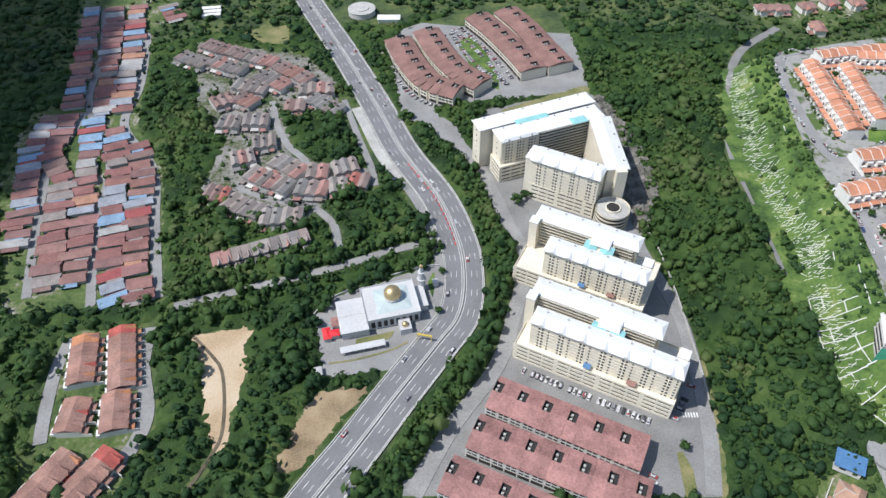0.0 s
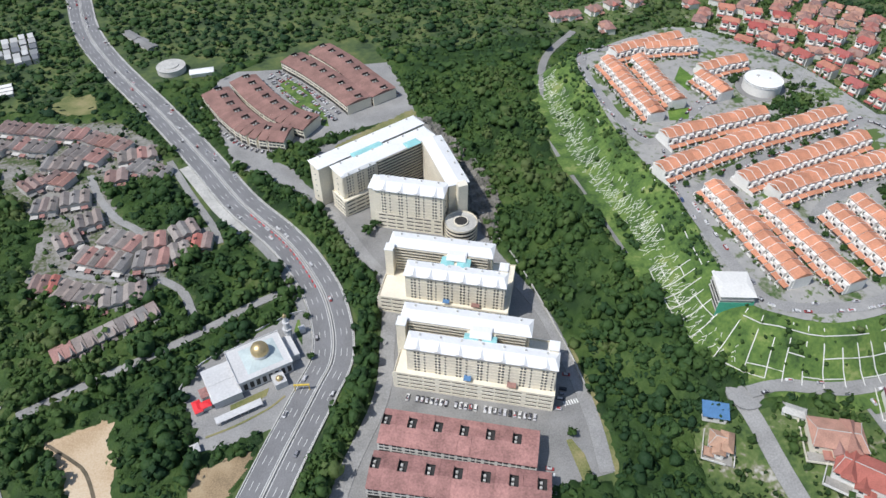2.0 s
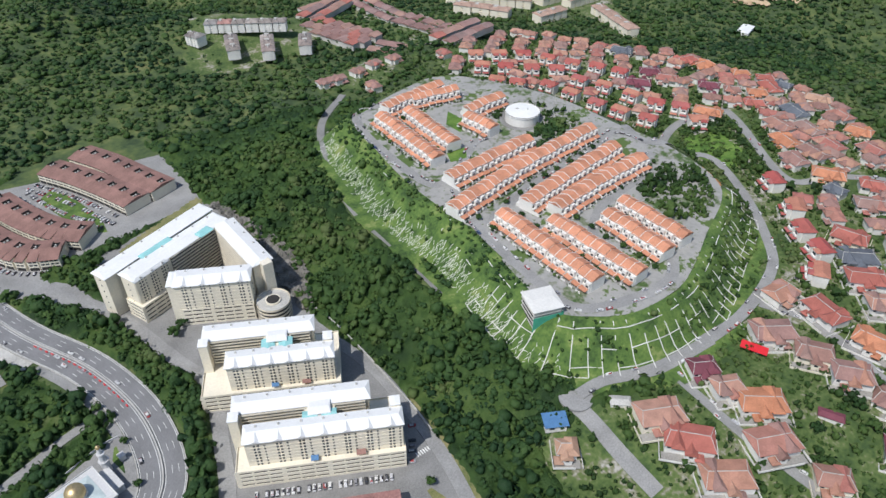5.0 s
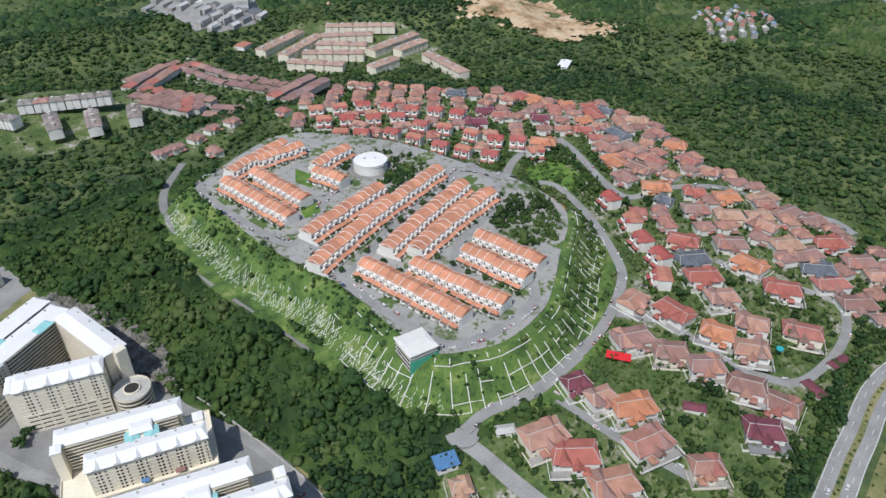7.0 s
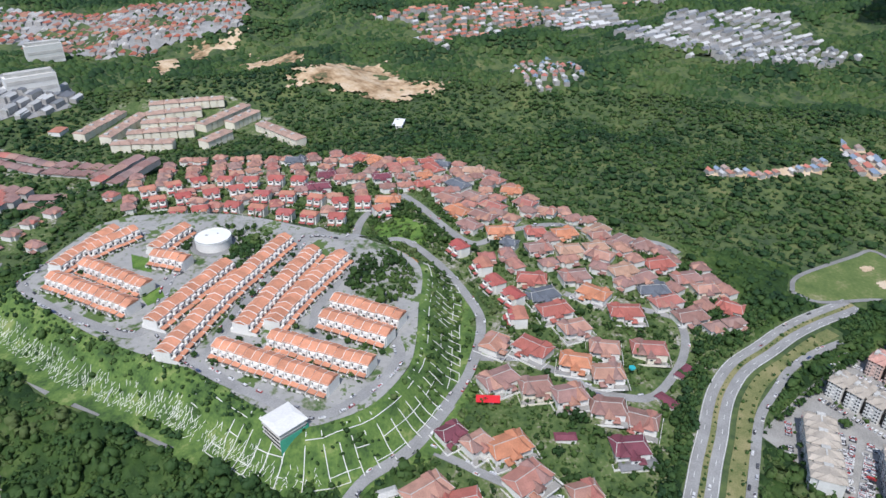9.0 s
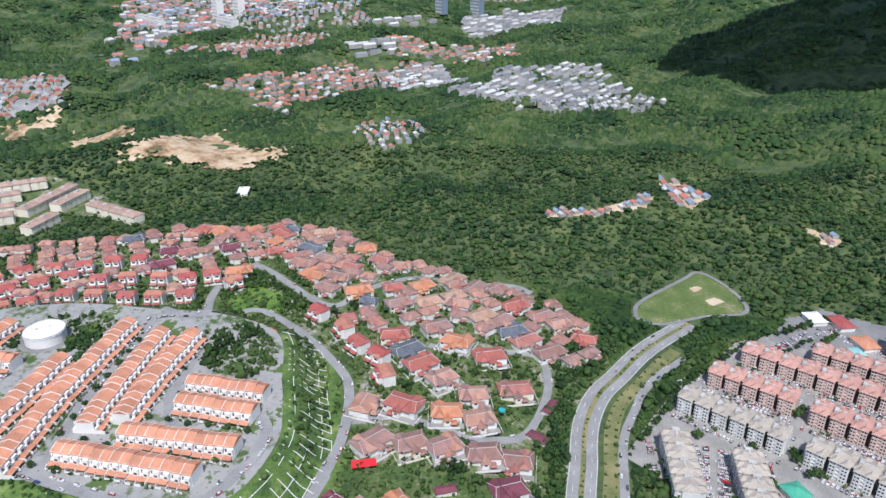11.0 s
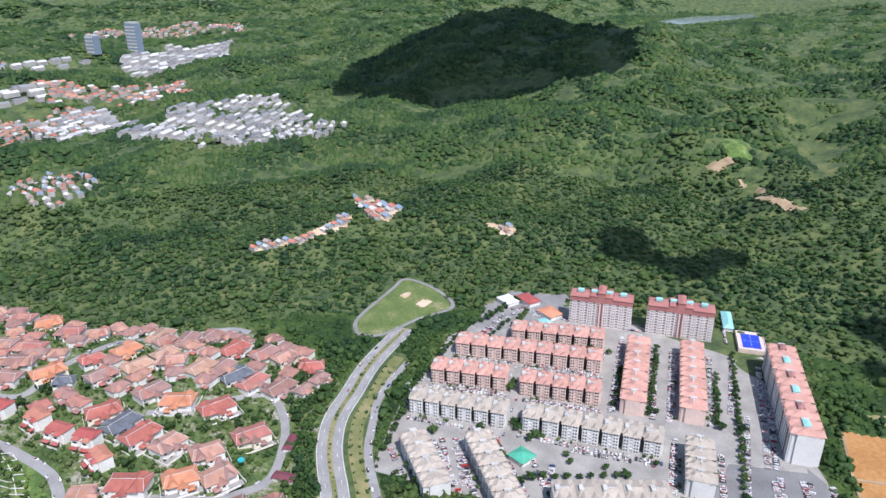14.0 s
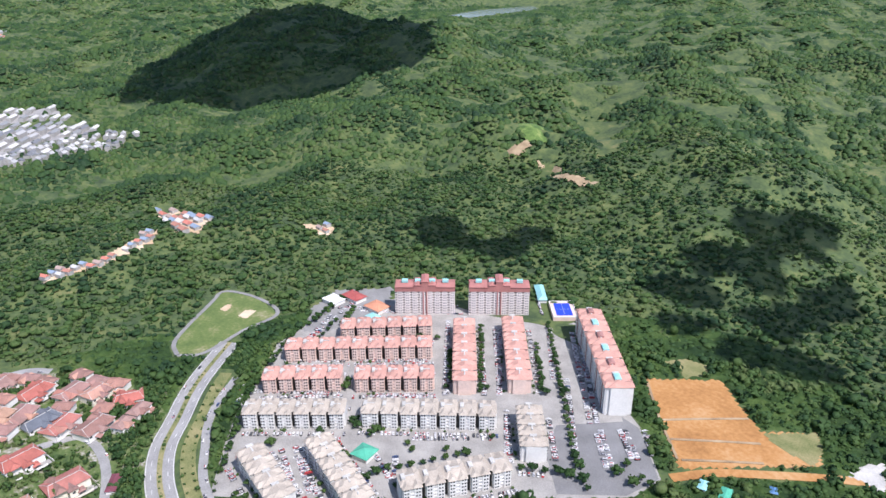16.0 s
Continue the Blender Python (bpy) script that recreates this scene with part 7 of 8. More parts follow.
for p, n in zip(*(lambda c: (c, -sideways(c)))(curve(PLATEAU + PLATEAU[:1], 2.7))):
    if np.dot(p - mid_rim, n) < 0:
        n = -n
    if p[0] > 285 or p[1] < 205 or p[1] > 500:
        continue
    t = np.array([-n[1], n[0]])
    for d in np.arange(17, 33, 2.7):
        for lean in (-1, 1):
            if random.random() < 0.62 * math.exp(-((d - 25) / 7) ** 2) + 0.06:
                c = p + t * random.uniform(-0.8, 0.8)
                f = random.uniform(0.8, 2.0)
                litter.bar(on_slope(c, n, d - f * 0.8), on_slope(c + t * lean * f * random.uniform(0.6, 1.3), n, d + f * random.uniform(0.6, 1.2)), 0.24, 0.3)
tagged(part("slope_rubble", litter, M_WHITE), "scattered broken white concrete bars on the slope", "rubble", kind="stuff")
structure("clay_track", soft_patch([(452, 268), (444, 246), (430, 236), (428, 246), (440, 258), (445, 275)], 2, 0.6, 1), M_CLAY, "bare orange clay track on the slope", "bare soil")

# ---- apartment estate extras ----
court_hall = thing("sports_court", "raised blue sports court on a parking deck", "sports court")
court_hall.matrix_basis = pose(496, -397, 0.1, 0, 0, -28)
part("deck", Solid().box(-17, 17, -12, 12, 0, 4), M_PINK, court_hall)
part("court_surface", Solid().box(-13, 13, -8, 8, 4, 4.15), surface("court_blue", (0.02, 0.06, 0.5), 0.6, 0.5, 0.1, 0.15), court_hall, "bright blue court surface")
part("court_line", Solid().box(-12.4, 12.4, -0.08, 0.08, 4.16, 4.19).box(-0.08, 0.08, -7.5, -0.1, 4.16, 4.19).box(-0.08, 0.08, 0.1, 7.5, 4.16, 4.19), M_MARK, court_hall)
part("parapet", Solid().box(-17, 17, -12, -11.7, 4, 5).box(-17, 17, 11.7, 12, 4, 5).box(-17, -16.7, -11.7, 11.7, 4, 5).box(16.7, 17, -11.7, 11.7, 4, 5), M_WHITE, court_hall)
for x, y, deg, w, d, h, mat, label in ((386, -140, 30, 13, 13, 4, M_GREEN, "community hall with a teal green hipped roof"), (*TEMPLE_ROOFS[0], 20, 18, 14, 4.5, M_SHEET, "low hall with a pale pyramid roof"),
                                       (*TEMPLE_ROOFS[1], 20, 22, 14, 4.5, M_RED, "low hall with a red tiled roof"), (*TEMPLE_ROOFS[2], 20, 20, 16, 4.5, M_ORANGE, "low hall with an orange tiled roof"),
                                       (*TEMPLE_ROOFS[3], 20, 12, 8, 3.5, M_TEAL, "shelter with a turquoise roof"), (*TEMPLE_ROOFS[4], 25, 18, 12, 5, M_RED, "low gatehouse with a salmon roof"), (536, -398, -28, 34, 8, 4, M_TEAL, "long shed with a teal roof behind the tower")):
    hall = thing("low_hall", label, "hall")
    hall.matrix_basis = stand(x, y, deg, 0.2)
    part("wall", Solid().box(-w / 2, w / 2, -d / 2, d / 2, 0, h), M_WHITE, hall)
    part("roof", Solid().hip(-w / 2 - 1, w / 2 + 1, -d / 2 - 1, d / 2 + 1, h, 3), mat, hall)
    part("door", Solid().box(-1.5, 1.5, -d / 2 - 0.1, -d / 2 + 0.1, 0, 2.5), M_DARK, hall)
for (x, y), w, d, h, mat, deg, label in ((EARTH_SHEDS[0], 9, 5, 2.6, M_TEAL, -60, "pale blue site hut beside the dirt road"), (EARTH_SHEDS[1], 14, 6, 3, M_GREEN, -60, "teal-roofed site shed beside the dirt road"), (EARTH_SHEDS[2], 6, 4, 2.6, M_BLUE, -50, "blue site container beside the dirt road"),
                                         ((235, 151), 11, 6, 2.8, M_CONCRETE, -40, "grey flat-roofed shelter in a paved garden"), ((400, 26), 15, 7, 3, M_HOMES["m"][0], 62, "open pavilion with a dark maroon roof"), ((437, 21), 17, 6, 3, M_HOMES["m"][0], -20, "long shelter with a dark maroon roof"),
                                         ((324, 75), 13, 6, 2.8, M_HOMES["m"][0], -62, "low outhouse with a maroon tile roof"), ((332, 30), 24, 7, 2.8, M_TARMAC, -55, "dark carport roof beside a maroon villa"), ((830, 484), 30, 14, 4, M_SHEET, 20, "pale valley shed with a metal roof"), ((564, 848), 20, 16, 5, M_RED, 20, "hall with a bright red roof")):
    shed = thing("shed", label, "shed")
    shed.matrix_basis = stand(x, y, deg, 0.1)
    part("wall", Solid().box(-w / 2, w / 2, -d / 2, d / 2, -1, h), M_WHITE, shed)
    part("roof", Solid().hip(-w / 2 - 0.6, w / 2 + 0.6, -d / 2 - 0.6, d / 2 + 0.6, h, 1.1, 1.5), mat, shed)
structure("garden_pool", Solid().tube(412, 54, 11.5, 12.5, 2.4, 2.4, 20), M_POOL, "small turquoise garden pool", "pool")
ax, ay = AWNING[0]
awning = thing("carport_awning", "bright red carport awning in front of a house", "awning")
awning.matrix_basis = stand(ax, ay, 114, 0.2)
part("canopy", Solid().lean(-8, 8, -4, 4, 3.2, 3.8), M_BRIGHTRED, awning)
for sx in (-7.6, 7.6):
    part("post", Solid().box(sx - 0.1, sx + 0.1, -3.8, -3.6, 0, 3.1), M_CONCRETE, awning)
bx, by = BLUE_HOUSE[0]
blue_house = thing("detached_house", "house with a flat blue sheet roof beside the turning circle", "house")
blue_house.matrix_basis = stand(bx, by, -28, 0.1)
part("wall", Solid().box(-6, 6, -4, 4, 0, 5.5), M_WHITE, blue_house)
part("roof", Solid().lean(-7, 7, -5, 5, 5.6, 6.6), M_BLUE, blue_house, "faded blue sheet roof")
part("window", Solid().box(-4, -1, -4.1, -3.9, 2.5, 4), M_GLASS, blue_house)
basin_house = thing("service_reservoir", "round pale reservoir beside a long shed", "reservoir")
basin_house.matrix_basis = pose(-80, 642, 0.2)
part("drum", Solid().tube(0, 0, 0, 5, 13, 13, 32), M_GREYWALL, basin_house)
part("roof", Solid().tube(0, 0, 5, 5.5, 13.4, 13.4, 32).tube(0, 0, 5.5, 6.2, 7, 7, 24), M_CONCRETE, basin_house)
part("shed_roof", Solid().hip(16, 38, -20, -10, 4, 1.2), M_SHEET, basin_house, "long pale shed roof")
part("shed", Solid().box(17, 37, -19, -11, 0, 4), M_WHITE, basin_house)


# ---- distance ----
def island_roof(name, colours):
    m, n, l, p = shader(name)
    geo = n.new("ShaderNodeNewGeometry")
    r = ramp(n, [(k / len(colours), c) for k, c in enumerate(colours)], False)
    l.new(geo.outputs["Random Per Island"], r.inputs[0])
    l.new(r.outputs[0], p.inputs["Base Color"])
    p.inputs["Roughness"].default_value = 0.8
    return m


M_FARWALL = surface("sunworn_far_walls", (0.4, 0.385, 0.365), 0.85, 0.3, 0.03, 0.25)
T_WHITE = island_roof("pale_town_roofs", [(0.4, 0.4, 0.4), (0.24, 0.25, 0.26), (0.58, 0.58, 0.57), (0.17, 0.18, 0.2), (0.48, 0.48, 0.47)])
T_RED = island_roof("red_town_roofs", [(0.42, 0.19, 0.13), (0.44, 0.14, 0.09), (0.34, 0.19, 0.15), (0.5, 0.26, 0.17), (0.55, 0.53, 0.5), (0.4, 0.2, 0.15), (0.5, 0.5, 0.5)])
T_MIX = island_roof("mixed_town_roofs", [(0.5, 0.5, 0.5), (0.42, 0.2, 0.15), (0.6, 0.58, 0.55), (0.25, 0.32, 0.42), (0.4, 0.3, 0.26), (0.55, 0.2, 0.15)])


def town(name, outline, block, gap, degrees, roof_mat, label, tall=6.0, skip=0.12, soft=0.0):
    """Rows of small pitched houses filling an outline."""
    xs, ys = zip(*outline)
    cx, cy = sum(xs) / len(xs), sum(ys) / len(ys)
    reach = max(max(xs) - min(xs), max(ys) - min(ys))
    c, s = math.cos(radians(degrees)), math.sin(radians(degrees))
    wall, roof = Solid(), Solid()
    lx, ly = block
    u = np.arange(-reach, reach, lx + gap[0])
    v = np.arange(-reach, reach, ly + gap[1])
    gu, gv = np.meshgrid(u, v)
    gu = gu + rng.uniform(-0.5, 0.5, gu.shape) * gap[0] * 0.7
    gv = gv + rng.uniform(-0.5, 0.5, gv.shape) * gap[1] * (0.9 if soft else 0.2)
    gx, gy = cx + gu * c - gv * s, cy + gu * s + gv * c
    ok = (inside_distance(outline, gx, gy) > soft * ripple(gx, gy, 90)) & (rng.random(gx.shape) > skip)
    gx, gy = gx[ok], gy[ok]
    gz = height(gx, gy)
    for x, y, z in zip(gx, gy, gz):
        a, b, h = lx / 2 * random.uniform(0.75, 1.05), ly / 2 * random.uniform(0.85, 1.1), tall * random.uniform(0.8, 1.25)
        lean = random.uniform(-0.35, 0.35) if soft else 0.0
        c, s = math.cos(radians(degrees) + lean), math.sin(radians(degrees) + lean)
        p = [(x + i * c - j * s, y + i * s + j * c) for i, j in ((-a, -b), (a, -b), (a, b), (-a, b), (-a, 0), (a, 0))]
        k = len(wall.v)
        wall.v += [(*q, z - 4) for q in p[:4]] + [(*q, z + h) for q in p[:4]]
        wall.f += [(k + i, k + (i + 1) % 4, k + 4 + (i + 1) % 4, k + 4 + i) for i in range(4)]
        k = len(roof.v)
        roof.v += [(*q, z + h + 0.1) for q in p[:4]] + [(*q, z + h + 0.32 * ly) for q in p[4:]]
        roof.f += [(k, k + 1, k + 5, k + 4), (k + 2, k + 3, k + 4, k + 5), (k + 1, k + 2, k + 5), (k + 3, k, k + 4)]
    ob = tagged(part(name, wall, M_FARWALL), label, "houses", kind="stuff")
    part("roofs", roof, roof_mat, ob)
    return ob


town("far_white_estate", WHITE_TOWN, (34, 12), (6, 11), -24, T_WHITE, "far estate of pale grey terrace rows", 7, 0.06)
town("far_white_estate", WHITE_TOWN_B, (34, 12), (6, 10), -35, T_WHITE, "far estate of pale grey terrace rows", 7, 0.1)
town("far_white_estate", WHITE_TOWN_C, (44, 16), (9, 18), -24, T_WHITE, "far estate of pale grey terrace rows", 9, 0.1)
town("far_white_estate", WHITE_TOWN_D, (24, 9), (4, 7), 25, T_WHITE, "far estate of pale terrace rows", 6)
town("far_grey_rows", GREY_FAR, (7, 9), (0.8, 3), 12, T_WHITE, "close rows of grey-roofed houses behind the trees", 5, 0.03)
town("far_white_estate", WHITE_TOWN_F, (40, 15), (6, 16), -40, T_WHITE, "far rows of long white terraces", 8)
town("far_white_estate", WHITE_TOWN_G, (15, 11), (9, 12), -24, T_WHITE, "far white villas among gardens", 7, 0.15, 10)
town("far_white_estate", WHITE_TOWN_H, (40, 16), (8, 14), -30, T_WHITE, "far rows of white terraces", 9, 0.15)
town("far_red_estate", RED_TOWN, (15, 11), (5, 8), -20, T_RED, "far houses with red and brown roofs", 5, 0.2, 20)
town("far_red_estate", RED_TOWN_B, (20, 12), (5, 8), -30, T_RED, "far houses with red and brown roofs", 6, 0.2, 20)
town("far_red_estate", RED_TOWN_C, (24, 13), (5, 7), 20, T_RED, "far houses with red and brown roofs", 6, 0.15, 25)
town("far_red_estate", RED_TOWN_D, (20, 12), (3, 6), 30, T_RED, "far houses with red and brown roofs", 4, 0.12, 30)
town("far_white_estate", WHITE_TOWN_E, (24, 9), (4, 6), 20, T_WHITE, "far estate of pale terrace rows", 7)
town("far_town", CITY, (22, 14), (8, 10), 15, T_MIX, "hazy far town of mixed roofs", 8, 0.25, 40)
town("far_town", CITY_B, (28, 18), (10, 14), -20, T_MIX, "hazy far town of mixed roofs", 10, 0.25, 50)
town("far_town", CITY_C, (28, 16), (12, 18), -20, T_RED, "hazy far town of red roofs", 8, 0.3, 40)
for outline, every in ((RED_TOWN, 17), (RED_TOWN_B, 20), (RED_TOWN_C, 22), (CITY, 26), (CITY_B, 34), (CITY_C, 34), (WHITE_TOWN_G, 16), (WHITE_TOWN, 30), (RED_TOWN_D, 22), (HAMLET_C, 13)):
    xs, ys = zip(*outline)
    gx, gy = np.meshgrid(np.arange(min(xs), max(xs), every), np.arange(min(ys), max(ys), every))
    gx, gy = gx.ravel() + rng.uniform(-0.5, 0.5, gx.size) * every, gy.ravel() + rng.uniform(-0.5, 0.5, gx.size) * every
    ok = (inside_distance(outline, gx, gy) > 0) & (ripple(gx, gy, 140) + rng.uniform(-0.5, 0.5, gx.size) > -0.25)
    wood("town_trees", gx[ok], gy[ok], (3.2, 6.5) if every < 25 else (5, 9), domes, M_LEAF, "trees between the houses of a far estate", 0, 1.1)


def terrace_row(row):
    """A far terrace: one long block under stepped roofs with pale party walls."""
    ax, ay, bx, by = row
    ln = math.hypot(bx - ax, by - ay)
    block = thing("terrace_row", "distant terrace row with faded maroon roofs", "terrace row", "far terraces")
    block.matrix_basis = stand(ax, ay, math.degrees(math.atan2(by - ay, bx - ax)))
    for side in (-10.5, 10.5):
        n = max(2, round(ln / 15))
        for i in range(n):
            x0, x1, z = i * ln / n, (i + 1) * ln / n, 4.6 + 0.6 * (i % 2)
            part("wall", Solid().box(x0 + 0.05, x1 - 0.05, side - 6.5, side + 6.5, -3, z), M_GREYWALL, block)
            part("roof", Solid().hip(x0 + 0.02, x1 - 0.02, side - 7.6, side + 7.6, z, 2.4, 0), T_ROWS, block)


T_ROWS = surface("faded_maroon_rows", (0.31, 0.19, 0.17), 0.85, 1.2, 0.1, 0.3, pick=[(0.33, 0.2, 0.18), (0.3, 0.175, 0.155), (0.28, 0.19, 0.175), (0.36, 0.22, 0.18), (0.4, 0.15, 0.12), (0.31, 0.2, 0.18)], shift=0.1)
for row in FAR_TERRACES:
    terrace_row(row)
town("forest_hamlet", HAMLET_A, (10, 7), (2, 3), 40, T_MIX, "small sheet-roofed houses along a forest lane", 4, 0.08)
town("forest_hamlet", HAMLET_B, (14, 9), (4, 6), 20, T_MIX, "small sheet-roofed houses along a forest lane", 4, 0.2)
town("forest_hamlet", HAMLET_C, (12, 9), (5, 7), 30, T_MIX, "scattered forest houses with red and pale roofs", 4, 0.25, 15)
town("forest_hamlet", HAMLET_D, (9, 7), (6, 6), 20, T_MIX, "few small houses in a forest clearing", 4, 0.3)
for k, outline in enumerate((HAMLET_A, HAMLET_B, HAMLET_D)):
    structure(f"clearing_{k + 1}", soft_patch(outline, 4, 0.6, 3), M_SAND, "trodden pale clearing in the forest", "bare soil")
for k, (outline, mat, label) in enumerate(((HILL_CUT_A, M_SOIL, "bare brown cutting on a wooded hill"), (HILL_CUT_B, M_GRASS, "cleared green slope on a wooded hill"), (HILL_CUT_C, M_SOIL, "pale hillside track"),
                                           (HILL_CUT_D, M_SOIL, "pale cleared hillside strip"), (HILL_CUT_E, M_SOIL, "small bare cutting on a far hill"), (HILL_CUT_F, M_SOIL, "small bare cutting on a far hill"))):
    structure(f"hill_cutting_{k + 1}", soft_patch(outline, 5, 1.5, 3), mat, label, "bare soil")
for k, outline in enumerate((WHITE_TOWN, WHITE_TOWN_B, WHITE_TOWN_C, WHITE_TOWN_D, RED_TOWN_D)):
    structure(f"estate_pavement_{k + 1}", soft_patch(outline, 14, 1.0, 6), M_LANE, "pale paved ground of a far estate", "pavement")
for k, outline in enumerate((FLATS_FAR_YARD, TERRACES_FAR_YARD, GREY_YARD, TERRACE_YARD, HILL_HOMES_YARD)):
    structure(f"yard_{k + 1}", soft_patch(outline, 4, 0.14 if k in (2, 3) else 0.5, 2), M_COURT if k == 2 else M_YARD, "yard ground of weeds and worn paving", "yard")


def highrise(x, y, w, d, h, deg, wall_mat, label):
    t = thing("highrise", label, "high-rise", "far high-rises")
    t.matrix_basis = stand(x, y, deg, -2)
    part("wall", Solid().box(-w / 2, w / 2, -d / 2, d / 2, 0, h), wall_mat, t)
    for k in range(int(h / 12)):
        part("window_band", Solid().box(-w / 2 + 2, w / 2 - 2, -d / 2 - 0.3, d / 2 + 0.3, 6 + 12 * k, 11 + 12 * k), M_GREYWALL, t, "band of windows")
    part("roof", Solid().box(-w / 2 + 3, w / 2 - 3, -d / 2 + 3, d / 2 - 3, h, h + 5), M_CONCRETE, t)


for (x, y), w, h, mat in zip(HIGHRISES, (44, 44, 120, 52, 40, 230, 120), (120, 118, 75, 105, 60, 34, 28), (M_WHITE, M_WHITE, M_CREAM, M_FARGLASS, M_FARGLASS, M_PALEWALL, M_PALEWALL)):
    highrise(x, y, w, 28, h, 55, mat, "far white high-rise slab" if mat is not M_FARGLASS else "far blue glass high-rise")
for (x, y), w, h in zip(FAR_BLOCKS, (62, 66), (34, 28)):
    highrise(x, y, w, 18, h, -25, M_PALEWALL, "broad pale apartment block in the distance")


# unseen clouds that cast the broad shadows on the hills
M_CLOUD = surface("cloud", (0.9, 0.9, 0.9), 1.0, 0.01, 0.005, 0.05)
# outlines B and C are extra blockers, added to darken patches of wood
for outline, n in ((CLOUD_SHADE, 460), (CLOUD_SHADE_B, 18), (CLOUD_SHADE_C, 6), (CLOUD_SHADE_WEST, 90)):
    xs, ys = np.array(outline).T
    cx, cy = rng.uniform(xs.min(), xs.max(), n * 3), rng.uniform(ys.min(), ys.max(), n * 3)
    ok = inside_distance(outline, cx, cy) > (20 if n > 100 else 2)
    puffs = []
    for k, (x, y) in enumerate(list(zip(cx[ok], cy[ok]))[:n]):
        r = rng.uniform(55, 90) * (1 if n > 100 else 0.5)
        pv, pf = crown_shape(200 + k, 0, 1)
        puffs.append((pv * (r, r, r * 0.7) + (x - 555, y - 141, 900 + rng.uniform(-15, 15)), pf))
    tagged(new("cloud", triangles("cloud", gather(puffs), M_CLOUD)), "unseen cumulus cloud placed to shade the ground", "cloud")


# ---- trees that stand alone ----
def tree_kind(seed, r, trunk_h):
    rr = np.random.default_rng(seed)
    tk = Solid().tube(0, 0, 0, trunk_h, 0.28, 0.2, 7, False)
    for k in range(4):
        a = rr.uniform(0, 6.28)
        tk.bar((0, 0, trunk_h * 0.7), (r * 0.5 * math.cos(a), r * 0.5 * math.sin(a), trunk_h + r * 0.5), 0.2, 0.18)
    t = tagged(part("tree", tk, M_BARK), "broadleaf tree with a rounded uneven dark green crown", "tree", "roadside trees")
    lumps = []
    for k in range(5):
        v, f = crown_shape(seed * 9 + k, 8, 1, True)
        a, q = k * 1.57, 0.5 * r if k < 4 else 0
        lumps.append((v * (r * rr.uniform(0.45, 0.62)) + (q * math.cos(a), q * math.sin(a), trunk_h + rr.uniform(-0.1, 0.35) * r), f))
    part("crown", triangles("crown", gather(lumps), M_LEAF_B), None, t)
    return t


tree_protos = [tree_kind(1, 4.2, 2.6), tree_kind(2, 3.4, 2.2), tree_kind(3, 5.0, 3.0), tree_kind(4, 2.6, 1.8)]


def plant(x, y, k=None):
    place(tree_protos[random.randrange(4) if k is None else k], stand(x, y, random.uniform(0, 360), 0.1) @ Matrix.Diagonal((1, 1, random.uniform(0.85, 1.2), 1)))


def plant_row(p, q, step, kinds=(1, 3)):
    n = int(math.hypot(q[0] - p[0], q[1] - p[1]) / step)
    for i in range(n + 1):
        t = i / max(n, 1)
        plant(p[0] + (q[0] - p[0]) * t + random.uniform(-1, 1), p[1] + (q[1] - p[1]) * t + random.uniform(-1, 1), random.choice(kinds))


structure("planted_island", sheet([(118, 176), (121, 176), (124, 166), (123, 152), (117, 152)], 0.3), M_LAWN, "narrow grassy traffic island beside the shops", "lawn")
structure("grass_verge", ribbon(curve([(142, 235), (142, 212), (141, 196), (138, 176), (133, 150)], 4), -4.5, -0.8, 0.35), M_LAWN, "strip of mown grass beside the yard road", "lawn")
for k in range(6):
    structure(f"crossing_bar_{k + 1}", Solid().box(126 + 1.5 * k, 126.8 + 1.5 * k, 196, 199, 0.13, 0.15), M_MARK, "white painted crossing bar", "road marking")
yard_wall = structure("retaining_wall", ribbon(curve([(134, 372), (135, 341), (139, 321), (142, 282), (143, 231), (142, 205)], 4), -0.3, 0.3, 2.2, 2.4), M_CONCRETE, "low concrete wall below the wooded bank", "wall")
for x, y, k in ((122, 178, 1), (60, 405, 2), (52, 398, 1), (57, 372, 0), (50, 366, 2), (30, 470, 2), (22, 450, 2), (14, 446, 0), (-2, 300, 3), (-4, 268, 3)):
    plant(x, y, k)
for p, q in (((300, 470), (300, 405)), ((262, 345), (350, 358)), ((290, 320), (400, 340)), ((330, 300), (402, 310)), ((318, 275), (322, 205)), ((346, 268), (348, 210)), ((288, 300), (292, 210)), ((262, 330), (262, 300))):
    plant_row(p, q, 14, (3, 3, 1))
yard_x, yard_y = [], []
for ax, ay, bx, by in ORANGE_A + ORANGE_B + ORANGE_C:
    ln = math.hypot(bx - ax, by - ay)
    nx, ny = (by - ay) / ln, -(bx - ax) / ln
    for off, share in ((12.3, 0.5), (-8.0, 0.6), (13.6, 0.25)):
        for i in range(int(ln / 2.6)):
            if random.random() < share:
                t = (i + random.random()) * 2.6 / ln
                yard_x.append(ax + (bx - ax) * t + nx * off + random.uniform(-0.8, 0.8))
                yard_y.append(ay + (by - ay) * t + ny * off + random.uniform(-0.8, 0.8))
wood("front_gardens", np.array(yard_x), np.array(yard_y), (0.7, 1.9), mid_shapes, M_SCRUB, "shrubs and small trees in the terrace gardens", -1.0)
for ax, ay, bx, by in CONDO_HEDGES:
    plant_row((ax, ay), (bx, by), 6.5, (1, 3, 3))
for x, y in CONDO_TREES:
    plant(x, y)
